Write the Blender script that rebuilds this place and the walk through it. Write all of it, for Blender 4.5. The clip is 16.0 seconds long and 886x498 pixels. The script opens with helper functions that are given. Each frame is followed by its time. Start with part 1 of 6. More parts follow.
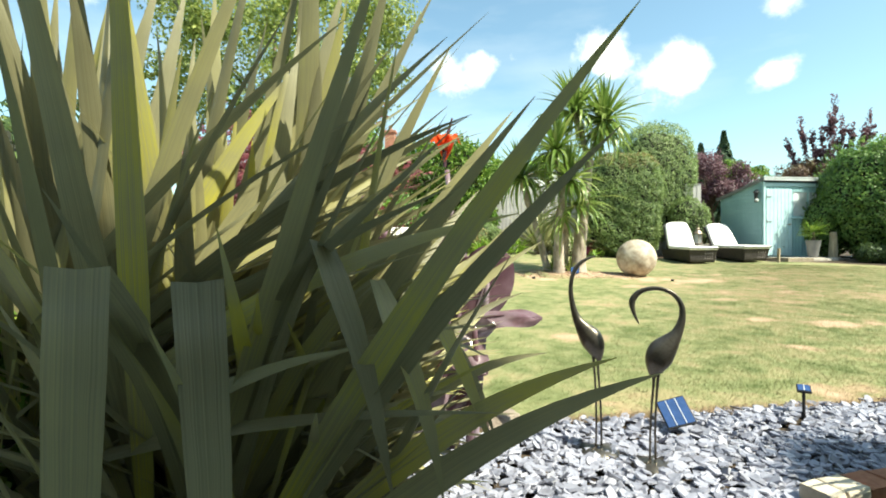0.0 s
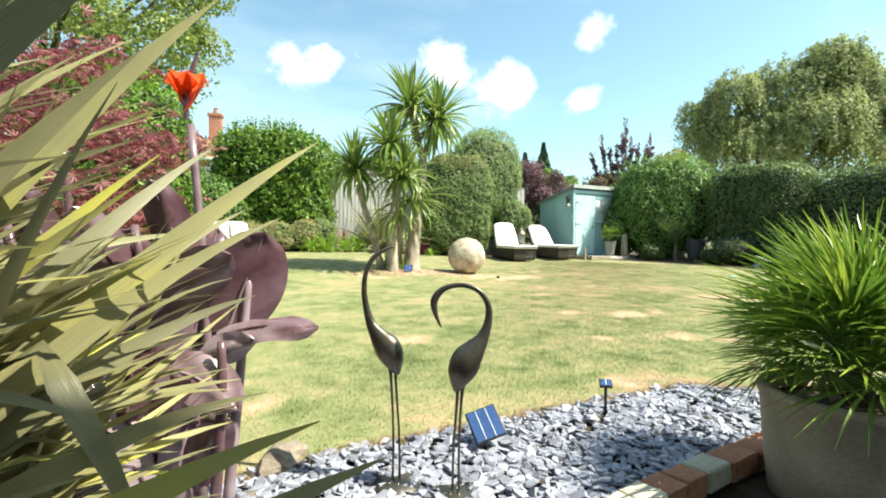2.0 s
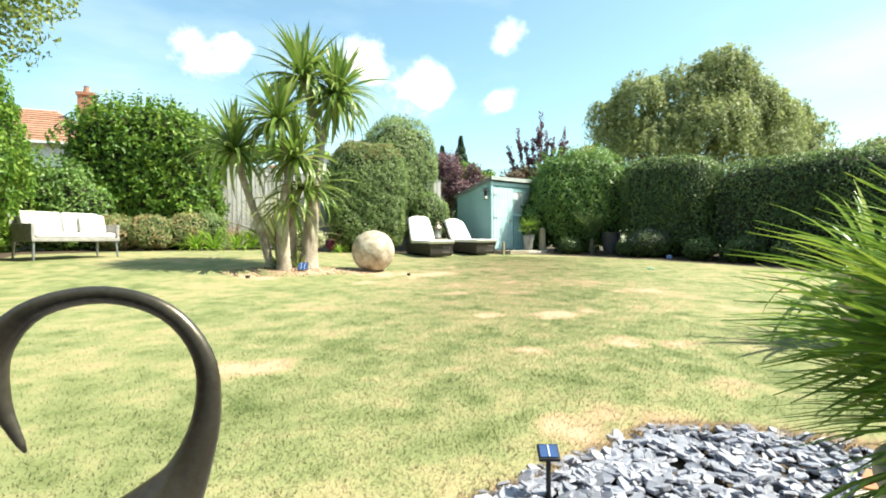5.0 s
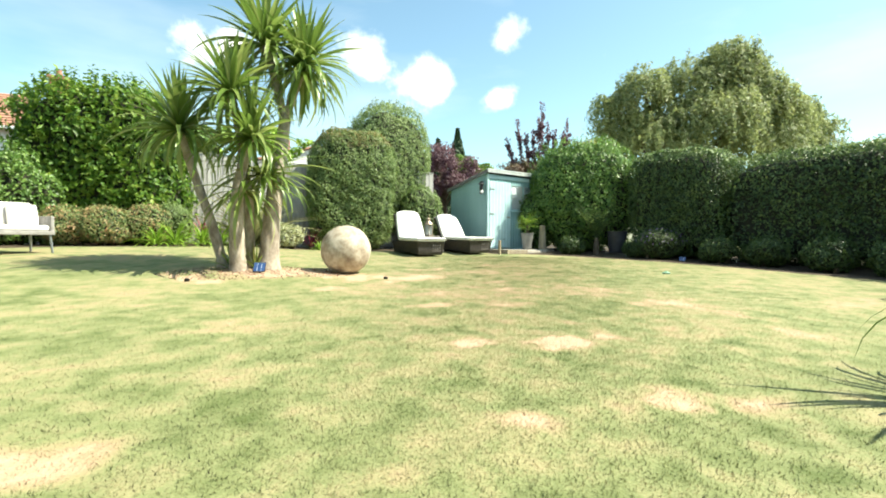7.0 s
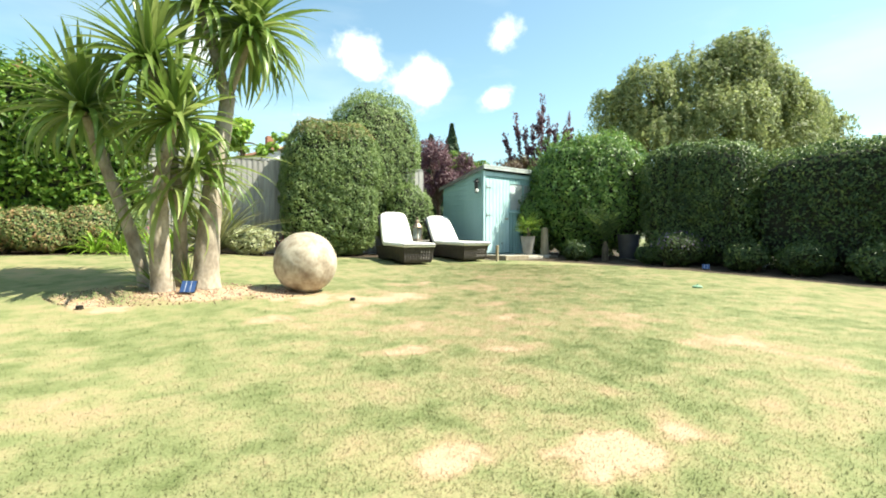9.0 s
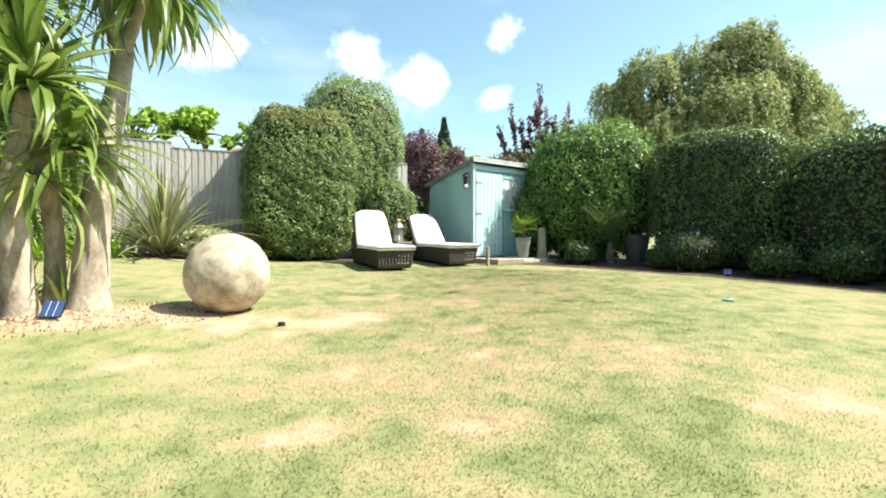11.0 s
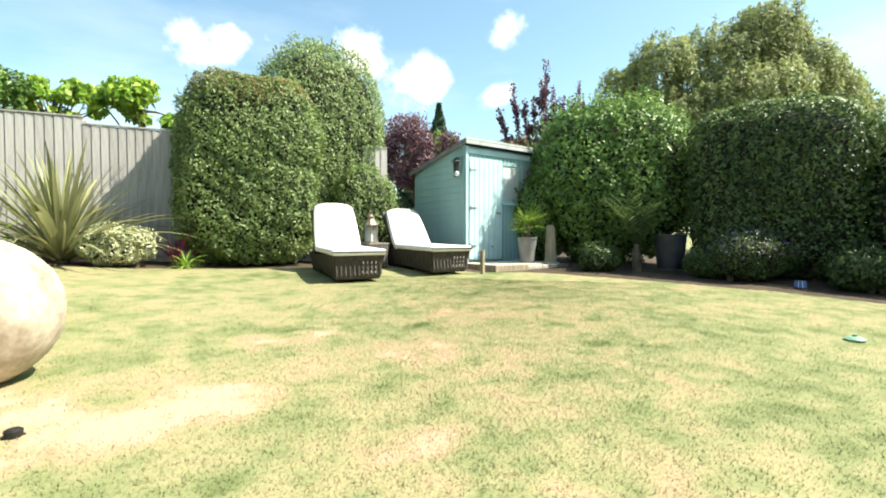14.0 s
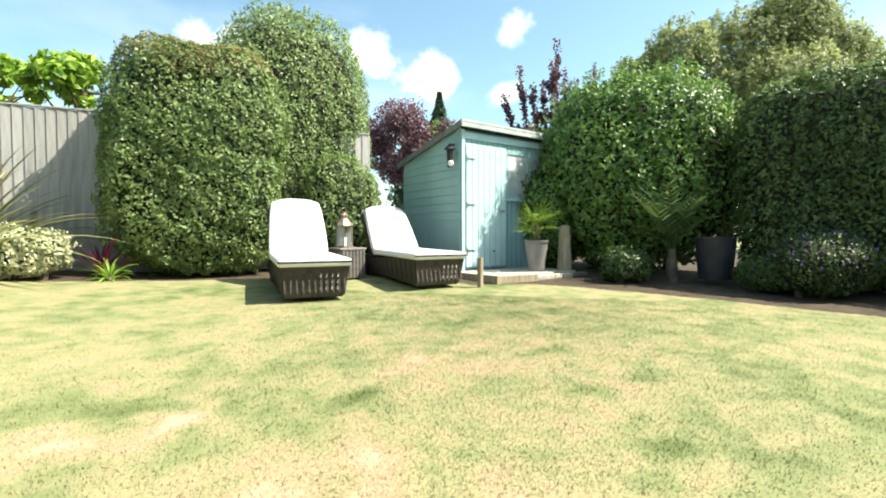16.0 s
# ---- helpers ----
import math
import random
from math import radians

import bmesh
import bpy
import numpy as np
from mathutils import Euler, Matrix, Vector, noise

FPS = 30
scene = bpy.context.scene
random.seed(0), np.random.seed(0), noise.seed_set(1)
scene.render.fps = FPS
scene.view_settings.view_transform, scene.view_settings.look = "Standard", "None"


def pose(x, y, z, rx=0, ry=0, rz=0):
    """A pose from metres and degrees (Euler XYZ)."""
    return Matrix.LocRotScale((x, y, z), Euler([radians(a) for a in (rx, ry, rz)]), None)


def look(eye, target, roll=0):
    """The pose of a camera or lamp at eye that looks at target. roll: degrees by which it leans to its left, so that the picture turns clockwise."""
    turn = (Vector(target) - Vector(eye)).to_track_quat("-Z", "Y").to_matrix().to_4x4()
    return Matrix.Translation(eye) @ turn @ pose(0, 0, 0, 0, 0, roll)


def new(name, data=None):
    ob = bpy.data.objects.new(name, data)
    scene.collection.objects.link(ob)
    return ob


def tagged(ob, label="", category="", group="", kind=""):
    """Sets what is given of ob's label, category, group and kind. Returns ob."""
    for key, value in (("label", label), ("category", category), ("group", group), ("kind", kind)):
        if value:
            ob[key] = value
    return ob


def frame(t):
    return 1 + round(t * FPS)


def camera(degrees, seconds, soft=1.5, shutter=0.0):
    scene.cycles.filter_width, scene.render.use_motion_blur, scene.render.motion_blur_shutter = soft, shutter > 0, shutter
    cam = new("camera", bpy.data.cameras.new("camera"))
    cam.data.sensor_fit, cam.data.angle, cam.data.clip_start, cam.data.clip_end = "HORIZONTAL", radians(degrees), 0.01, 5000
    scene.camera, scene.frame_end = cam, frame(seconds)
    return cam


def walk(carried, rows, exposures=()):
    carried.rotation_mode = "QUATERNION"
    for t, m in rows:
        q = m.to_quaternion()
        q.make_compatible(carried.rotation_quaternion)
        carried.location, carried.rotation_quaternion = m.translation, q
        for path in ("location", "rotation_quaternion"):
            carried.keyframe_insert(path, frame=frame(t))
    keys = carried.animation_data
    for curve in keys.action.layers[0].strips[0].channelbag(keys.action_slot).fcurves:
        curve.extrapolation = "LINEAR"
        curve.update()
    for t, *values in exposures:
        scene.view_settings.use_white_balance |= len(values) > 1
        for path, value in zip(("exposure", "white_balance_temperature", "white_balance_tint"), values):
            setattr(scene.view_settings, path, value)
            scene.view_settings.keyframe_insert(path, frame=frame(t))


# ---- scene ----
# A summer back garden: slate bed, lawn, cordyline, stone ball, loungers, shed, hedges.
cam = camera(86.0, 16.0, soft=1.9)
# seconds, x, y, z, yaw, pitch, roll
ROWS = [
    (0.0, 0.000, 0.000, 0.995, 0.00, -0.58, 0.37),
    (0.5, 0.099, 0.099, 0.980, -5.95, -0.41, 0.50),
    (1.0, 0.179, 0.203, 0.975, -11.27, -0.55, 0.07),
    (1.5, 0.244, 0.312, 0.967, -15.10, -0.61, -0.08),
    (2.0, 0.304, 0.436, 0.951, -18.64, -0.72, -0.26),
    (2.5, 0.379, 0.551, 0.932, -21.51, -0.61, 0.23),
    (3.0, 0.475, 0.693, 0.900, -24.01, -0.59, 0.47),
    (3.5, 0.571, 0.838, 0.885, -25.75, -0.73, 0.49),
    (4.0, 0.713, 1.026, 0.859, -27.02, -0.82, 0.65),
    (4.5, 0.829, 1.217, 0.832, -27.94, -0.87, 0.69),
    (5.7, 1.270, 1.800, 0.885, -28.15, -1.08, 0.25),
    (7.0, 1.791, 2.454, 0.869, -28.25, -1.30, -0.20),
    (7.5, 1.990, 2.713, 0.913, -28.17, -1.32, -0.29),
    (8.0, 2.176, 3.014, 0.948, -28.29, -1.33, -0.28),
    (8.5, 2.384, 3.347, 0.973, -28.47, -1.28, -0.11),
    (9.0, 2.656, 3.717, 0.990, -28.63, -1.32, -0.06),
    (11.5, 3.832, 5.039, 1.019, -28.82, -1.30, 0.14),
    (12.0, 4.023, 5.308, 1.014, -28.94, -1.40, 0.15),
    (12.5, 4.242, 5.592, 1.018, -28.88, -1.44, 0.22),
    (13.0, 4.488, 5.934, 1.039, -28.80, -1.55, 0.14),
    (13.5, 4.731, 6.249, 1.056, -28.67, -1.58, 0.13),
    (14.0, 5.001, 6.579, 1.070, -28.46, -1.61, 0.07),
    (14.5, 5.261, 6.903, 1.081, -28.22, -1.61, 0.04),
    (15.0, 5.520, 7.233, 1.095, -28.01, -1.64, 0.03),
    (15.5, 5.773, 7.562, 1.112, -27.77, -1.65, 0.19),
    (16.0, 6.025, 7.897, 1.132, -27.54, -1.74, 0.16),
]
walk(cam, [(t, pose(x, y, z, 90 + pitch, roll, yaw)) for t, x, y, z, yaw, pitch, roll in ROWS],
     [(0.0, 1.25, 7000.0, -1.0), (4.0, 1.38, 7050.0, -1.0), (9.0, 1.26, 7000.0, 0.0), (12.5, 1.30, 7000.0, 4.0), (16.0, 1.33, 7000.0, 3.0)])

# ---- light ----
SUN_AZ, SUN_EL = radians(123.0), radians(52.0)
world = bpy.data.worlds.new("world")
scene.world = world
world.use_nodes = True
wn, wl = world.node_tree.nodes, world.node_tree.links
wn.clear()


def wnode(kind, **values):
    n = wn.new(kind)
    for key, value in values.items():
        if key == "operation":
            n.operation = value
        elif key == "data_type":
            n.data_type = value
        else:
            n.inputs[int(key[1:])].default_value = value
    return n


sky = wn.new("ShaderNodeTexSky")
sky.sky_type, sky.sun_disc = "NISHITA", False
sky.sun_elevation, sky.sun_rotation = SUN_EL, SUN_AZ
sky.air_density, sky.dust_density, sky.ozone_density = 1.0, 1.0, 0.35
coord = wn.new("ShaderNodeTexCoord")
# fair-weather clouds: soft blobs broken up by noise, (direction, size)
CLOUDS = [
    ((0.027, 0.941, 0.336), 0.070), ((0.085, 0.933, 0.338), 0.036), ((0.135, 0.926, 0.357), 0.034),
    ((0.285, 0.885, 0.358), 0.054), ((0.325, 0.885, 0.335), 0.046), ((0.405, 0.865, 0.303), 0.066), ((0.430, 0.850, 0.318), 0.046),
    ((0.535, 0.797, 0.272), 0.035), ((0.562, 0.783, 0.288), 0.035), ((0.546, 0.744, 0.385), 0.045),
    ((-0.55, 0.72, 0.43), 0.12), ((0.1, -0.86, 0.5), 0.2), ((-0.8, -0.2, 0.55), 0.18), ((0.55, -0.6, 0.6), 0.15),
]
puff = wn.new("ShaderNodeTexNoise")
puff.inputs["Scale"].default_value, puff.inputs["Detail"].default_value, puff.inputs["Roughness"].default_value = 11.0, 7.0, 0.6
wl.new(coord.outputs["Generated"], puff.inputs["Vector"])
total = None
for d, size in CLOUDS:
    dist = wnode("ShaderNodeVectorMath", operation="DISTANCE", _1=tuple(Vector(d).normalized()))
    wl.new(coord.outputs["Generated"], dist.inputs[0])
    soft = wnode("ShaderNodeMapRange", _1=0.0, _2=size * 1.25, _3=1.0, _4=0.0)
    wl.new(dist.outputs["Value"], soft.inputs[0])
    if total is None:
        total = soft
    else:
        both = wnode("ShaderNodeMath", operation="ADD")
        wl.new(total.outputs[0], both.inputs[0])
        wl.new(soft.outputs[0], both.inputs[1])
        total = both
ragged = wnode("ShaderNodeMath", operation="MULTIPLY_ADD", _1=2.6, _2=-1.68)
wl.new(puff.outputs["Fac"], ragged.inputs[0])
lumps = wnode("ShaderNodeMath", operation="ADD")
wl.new(total.outputs[0], lumps.inputs[0])
wl.new(ragged.outputs[0], lumps.inputs[1])
edge = wnode("ShaderNodeMapRange", _1=0.0, _2=0.95)
edge.interpolation_type = "SMOOTHSTEP"
wl.new(lumps.outputs[0], edge.inputs[0])
# thin high haze
veil = wn.new("ShaderNodeTexNoise")
veil.inputs["Scale"].default_value, veil.inputs["Detail"].default_value = 2.2, 6.0
stretch = wn.new("ShaderNodeMapping")
stretch.inputs["Scale"].default_value = (1.0, 1.0, 3.5)
wl.new(coord.outputs["Generated"], stretch.inputs["Vector"])
wl.new(stretch.outputs[0], veil.inputs["Vector"])
veil_amount = wnode("ShaderNodeMapRange", _1=0.45, _2=0.8, _3=0.0, _4=0.28)
wl.new(veil.outputs["Fac"], veil_amount.inputs[0])
cover = wnode("ShaderNodeMath", operation="MAXIMUM")
wl.new(edge.outputs[0], cover.inputs[0])
wl.new(veil_amount.outputs[0], cover.inputs[1])
mix = wn.new("ShaderNodeMix")
mix.data_type = "RGBA"
wl.new(cover.outputs[0], mix.inputs[0])
clear_sky = wnode("ShaderNodeVectorMath", operation="MULTIPLY", _1=(0.95, 1.10, 1.06))
wl.new(sky.outputs[0], clear_sky.inputs[0])
wl.new(clear_sky.outputs[0], mix.inputs[6])
mix.inputs[7].default_value = (7.6, 7.5, 7.4, 1.0)
back = wn.new("ShaderNodeBackground")
back.inputs["Strength"].default_value = SKY_STRENGTH = 0.11
wl.new(mix.outputs[2], back.inputs["Color"])
out = wn.new("ShaderNodeOutputWorld")
wl.new(back.outputs[0], out.inputs["Surface"])

sun_data = bpy.data.lights.new("sun", "SUN")
sun_data.energy, sun_data.angle, sun_data.color = 4.6, radians(0.5), (1.0, 0.95, 0.86)
sun = new("sun", sun_data)
to_sun = Vector((math.sin(SUN_AZ) * math.cos(SUN_EL), math.cos(SUN_AZ) * math.cos(SUN_EL), math.sin(SUN_EL)))
sun.matrix_world = look((30 * to_sun)[:], (0, 0, 0))

# ---- materials ----


def principled(name, rough=0.7, metal=0.0, spec=0.4):
    m = bpy.data.materials.new(name)
    m.use_nodes = True
    b = m.node_tree.nodes["Principled BSDF"]
    b.inputs["Roughness"].default_value, b.inputs["Metallic"].default_value = rough, metal
    b.inputs["Specular IOR Level"].default_value = spec
    return m, m.node_tree.nodes, m.node_tree.links, b


def ramp(nodes, stops):
    r = nodes.new("ShaderNodeValToRGB")
    for i, (at, colour) in enumerate(stops):
        e = r.color_ramp.elements[i] if i < 2 else r.color_ramp.elements.new(at)
        e.position, e.color = at, (*colour, 1)
    return r


def surface(name, dark, light, scale=6.0, rough=0.7, metal=0.0, bump=0.2, fine=60.0, spec=0.4, stretch_by=(1, 1, 1), vary=0.0):
    """A material mottled at two scales with fine relief. vary: change from object to object."""
    m, nodes, links, b = principled(name, rough, metal, spec)
    c = nodes.new("ShaderNodeTexCoord")
    mp = nodes.new("ShaderNodeMapping")
    mp.inputs["Scale"].default_value = stretch_by
    links.new(c.outputs["Object"], mp.inputs["Vector"])
    big, small = nodes.new("ShaderNodeTexNoise"), nodes.new("ShaderNodeTexNoise")
    big.inputs["Scale"].default_value, big.inputs["Detail"].default_value = scale, 6
    small.inputs["Scale"].default_value, small.inputs["Detail"].default_value = fine, 4
    for n in (big, small):
        links.new(mp.outputs[0], n.inputs["Vector"])
    both = nodes.new("ShaderNodeMath")
    both.operation = "MULTIPLY_ADD"
    both.inputs[1].default_value = 0.45
    links.new(small.outputs["Fac"], both.inputs[0])
    links.new(big.outputs["Fac"], both.inputs[2])
    value = both.outputs[0]
    if vary:
        info = nodes.new("ShaderNodeObjectInfo")
        add = nodes.new("ShaderNodeMath")
        add.operation = "MULTIPLY_ADD"
        add.inputs[1].default_value = vary
        links.new(info.outputs["Random"], add.inputs[0])
        links.new(value, add.inputs[2])
        value = add.outputs[0]
    r = ramp(nodes, [(0.45 + vary * 0.2, dark), (0.95 + vary * 0.8, light)])
    links.new(value, r.inputs[0])
    links.new(r.outputs[0], b.inputs["Base Color"])
    bm_ = nodes.new("ShaderNodeBump")
    bm_.inputs["Strength"].default_value, bm_.inputs["Distance"].default_value = bump, 0.01
    links.new(both.outputs[0], bm_.inputs["Height"])
    links.new(bm_.outputs[0], b.inputs["Normal"])
    return m


def foliage(name, stops, rough=0.45, through_light=0.35, per_object=False, spec=0.5, patch=None, ribs=0.0):
    """Leaf material: colour varies leaf by leaf and in patches; light passes through."""
    m, nodes, links, b = principled(name, rough, 0.0, spec)
    if per_object:
        rnd = nodes.new("ShaderNodeObjectInfo").outputs["Random"]
    else:
        rnd = nodes.new("ShaderNodeNewGeometry").outputs["Random Per Island"]
    c = nodes.new("ShaderNodeTexCoord")
    n = nodes.new("ShaderNodeTexNoise")
    n.inputs["Scale"].default_value, n.inputs["Detail"].default_value = (patch or 1.6), 3
    links.new(c.outputs["Object"], n.inputs["Vector"])
    mx = nodes.new("ShaderNodeMath")
    mx.operation = "MULTIPLY_ADD"
    mx.inputs[1].default_value = 0.65
    links.new(rnd, mx.inputs[0])
    sh = nodes.new("ShaderNodeMath")
    sh.operation = "MULTIPLY_ADD"
    sh.inputs[1].default_value, sh.inputs[2].default_value = 0.9, -0.28
    links.new(n.outputs["Fac"], sh.inputs[0])
    links.new(sh.outputs[0], mx.inputs[2])
    if ribs:
        # fine veins running along the leaf
        st = nodes.new("ShaderNodeMapping")
        st.inputs["Scale"].default_value = (26, 1.2, 1)
        links.new(c.outputs["UV"], st.inputs["Vector"])
        vein = nodes.new("ShaderNodeTexNoise")
        vein.inputs["Scale"].default_value, vein.inputs["Detail"].default_value = 1.0, 4
        links.new(st.outputs[0], vein.inputs["Vector"])
        vm = nodes.new("ShaderNodeMath")
        vm.operation = "MULTIPLY_ADD"
        vm.inputs[1].default_value = ribs
        links.new(vein.outputs["Fac"], vm.inputs[0])
        links.new(mx.outputs[0], vm.inputs[2])
        off = nodes.new("ShaderNodeMath")
        off.operation = "SUBTRACT"
        off.inputs[1].default_value = ribs * 0.5
        links.new(vm.outputs[0], off.inputs[0])
        mx = off
        bp = nodes.new("ShaderNodeBump")
        bp.inputs["Strength"].default_value, bp.inputs["Distance"].default_value = 0.5, 0.002
        links.new(vein.outputs["Fac"], bp.inputs["Height"])
        links.new(bp.outputs[0], b.inputs["Normal"])
    r = ramp(nodes, stops)
    links.new(mx.outputs[0], r.inputs[0])
    links.new(r.outputs[0], b.inputs["Base Color"])
    tr = nodes.new("ShaderNodeBsdfTranslucent")
    links.new(r.outputs[0], tr.inputs["Color"])
    ms = nodes.new("ShaderNodeMixShader")
    ms.inputs[0].default_value = through_light
    links.new(b.outputs[0], ms.inputs[1])
    links.new(tr.outputs[0], ms.inputs[2])
    links.new(ms.outputs[0], nodes["Material Output"].inputs["Surface"])
    return m


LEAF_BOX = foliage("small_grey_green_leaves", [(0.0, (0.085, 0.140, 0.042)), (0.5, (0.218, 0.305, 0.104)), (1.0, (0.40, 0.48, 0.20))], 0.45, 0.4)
LEAF_BOX_TIP = foliage("bronze_tip_leaves", [(0.0, (0.13, 0.15, 0.05)), (0.5, (0.26, 0.23, 0.10)), (1.0, (0.42, 0.26, 0.11))], 0.5)
LEAF_LAUREL = foliage("laurel_leaves", [(0.0, (0.038, 0.088, 0.014)), (0.45, (0.110, 0.220, 0.028)), (1.0, (0.310, 0.410, 0.070))], 0.45, 0.4, spec=0.35)
LEAF_GLOSSY = foliage("glossy_dark_leaves", [(0.0, (0.052, 0.108, 0.026)), (0.5, (0.145, 0.262, 0.058)), (1.0, (0.320, 0.450, 0.115))], 0.4, 0.38, spec=0.5)
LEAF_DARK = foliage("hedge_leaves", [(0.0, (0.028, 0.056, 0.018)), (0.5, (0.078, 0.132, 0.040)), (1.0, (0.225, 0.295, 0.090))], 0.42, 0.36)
LEAF_WILLOW = foliage("willow_leaves", [(0.0, (0.125, 0.165, 0.070)), (0.5, (0.265, 0.31, 0.125)), (1.0, (0.46, 0.49, 0.21))], 0.5, 0.52, patch=0.35)
LEAF_BIRCH = foliage("light_tree_leaves", [(0.0, (0.10, 0.15, 0.035)), (0.5, (0.25, 0.32, 0.08)), (1.0, (0.50, 0.52, 0.15))], 0.5, 0.5)
LEAF_PURPLE = foliage("purple_leaves", [(0.0, (0.075, 0.032, 0.044)), (0.5, (0.165, 0.082, 0.100)), (1.0, (0.31, 0.19, 0.22))], 0.5, 0.35)
LEAF_COPPER = foliage("copper_leaves", [(0.0, (0.060, 0.045, 0.030)), (0.5, (0.150, 0.083, 0.060)), (1.0, (0.210, 0.195, 0.075))], 0.5, 0.35)
LEAF_CONIFER = foliage("conifer_needles", [(0.0, (0.022, 0.053, 0.022)), (0.5, (0.045, 0.090, 0.038)), (1.0, (0.090, 0.150, 0.060))], 0.6, 0.15)
LEAF_YELLOW = foliage("golden_leaves", [(0.0, (0.16, 0.17, 0.02)), (1.0, (0.45, 0.40, 0.05))], 0.5, 0.4)
LEAF_RED = foliage("red_maple_leaves", [(0.0, (0.105, 0.020, 0.028)), (0.5, (0.265, 0.066, 0.082)), (1.0, (0.52, 0.25, 0.28))], 0.5, 0.45)
LEAF_LIME = foliage("lime_strap_leaves", [(0.0, (0.125, 0.275, 0.025)), (1.0, (0.425, 0.575, 0.088))], 0.4, 0.4)
LEAF_SHRUB = foliage("shrub_leaves", [(0.0, (0.11, 0.18, 0.055)), (0.45, (0.25, 0.34, 0.13)), (0.72, (0.46, 0.34, 0.17)), (1.0, (0.66, 0.35, 0.22))], 0.5, 0.35, patch=2.5)
LEAF_CREAM = foliage("variegated_leaves", [(0.0, (0.16, 0.24, 0.07)), (0.45, (0.55, 0.56, 0.33)), (1.0, (0.75, 0.74, 0.56))], 0.45, 0.3)
LEAF_CORDY = foliage("cordyline_leaves", [(0.0, (0.08, 0.15, 0.025)), (0.5, (0.19, 0.28, 0.06)), (1.0, (0.40, 0.44, 0.16))], 0.35, 0.38, per_object=True, spec=0.6)
LEAF_FLAX = foliage("olive_flax_leaves", [(0.0, (0.150, 0.140, 0.072)), (0.4, (0.265, 0.248, 0.138)), (0.68, (0.362, 0.335, 0.160)), (0.86, (0.46, 0.43, 0.10)), (1.0, (0.58, 0.52, 0.06))], 0.38, 0.36, per_object=True, spec=0.5, patch=4.0, ribs=0.9)
LEAF_FLAX_PALE = foliage("striped_flax_leaves", [(0.0, (0.12, 0.14, 0.06)), (0.6, (0.28, 0.29, 0.14)), (1.0, (0.48, 0.44, 0.24))], 0.45, 0.3, per_object=True)
LEAF_PINK = foliage("pink_strap_leaves", [(0.0, (0.20, 0.02, 0.06)), (1.0, (0.50, 0.09, 0.18))], 0.45, 0.35, per_object=True)
LEAF_FAN = foliage("fan_palm_leaves", [(0.0, (0.072, 0.144, 0.022)), (0.5, (0.187, 0.302, 0.043)), (1.0, (0.490, 0.547, 0.086))], 0.35, 0.35, spec=0.6)
# maroon leaf; the pale mauve stops paint in its sheen of sun and sky
LEAF_CANNA = foliage("maroon_canna_leaves_with_sheen", [(0.0, (0.080, 0.024, 0.034)), (0.45, (0.195, 0.112, 0.138)), (1.0, (0.47, 0.38, 0.43))], 0.24, 0.25, per_object=True, spec=1.0, patch=9.0)
PETAL = foliage("orange_red_petals", [(0.0, (0.75, 0.05, 0.02)), (1.0, (0.9, 0.20, 0.04))], 0.4, 0.4)
LILAC = foliage("lilac_flowers", [(0.0, (0.16, 0.08, 0.30)), (1.0, (0.36, 0.22, 0.52))], 0.6, 0.3)
# near-black: the shade deep between bush leaves, put into the colour
INNER_SHADE = surface("inner_shade", (0.012, 0.014, 0.008), (0.035, 0.035, 0.02), 5, 0.9)
BARK = surface("brown_bark", (0.06, 0.045, 0.03), (0.17, 0.13, 0.09), 7, 0.9, bump=0.6)
BARK_PALE = surface("pale_fissured_bark", (0.17, 0.13, 0.10), (0.52, 0.45, 0.37), 9, 0.9, bump=1.0, fine=38, stretch_by=(1, 1, 0.55))
BRONZE = surface("weathered_bronze", (0.07, 0.062, 0.050), (0.16, 0.140, 0.115), 9, 0.36, metal=0.75, bump=0.08, fine=120)
STONE = surface("pale_weathered_stone", (0.22, 0.16, 0.11), (0.56, 0.50, 0.41), 6.5, 0.85, bump=0.5, fine=24)
ROCK = surface("brown_rock", (0.13, 0.10, 0.08), (0.30, 0.25, 0.20), 6, 0.9, bump=0.8)
SLATE = surface("slate_chippings", (0.075, 0.080, 0.110), (0.30, 0.305, 0.375), 9, 0.5, bump=0.25, spec=0.5, vary=0.55)
BRICK = surface("orange_red_brick", (0.27, 0.10, 0.055), (0.50, 0.24, 0.14), 9, 0.9, bump=0.5, vary=0.25)
BRICK_PALE = surface("buff_stone_block", (0.36, 0.31, 0.24), (0.58, 0.52, 0.42), 9, 0.9, bump=0.4, vary=0.2)
POT = surface("sand_cement_pot", (0.30, 0.245, 0.175), (0.52, 0.435, 0.32), 5, 0.9, bump=0.45, fine=70)
POT_GREY = surface("grey_planter", (0.17, 0.165, 0.16), (0.28, 0.27, 0.26), 5, 0.7, bump=0.1)
POT_DARK = surface("dark_planter", (0.018, 0.019, 0.026), (0.04, 0.04, 0.05), 5, 0.5, bump=0.1)
SOIL = surface("dark_soil", (0.03, 0.022, 0.016), (0.10, 0.075, 0.055), 18, 0.95, bump=0.8)
SHED_PAINT = surface("pale_teal_paint", (0.220, 0.370, 0.385), (0.30, 0.47, 0.485), 2.5, 0.6, bump=0.15, fine=45, stretch_by=(1, 1, 0.15))
SHED_TRIM = surface("light_teal_paint", (0.40, 0.585, 0.62), (0.52, 0.70, 0.735), 4, 0.55, bump=0.1)
FELT = surface("grey_roof_felt", (0.10, 0.10, 0.105), (0.22, 0.22, 0.22), 12, 0.95, bump=0.5)
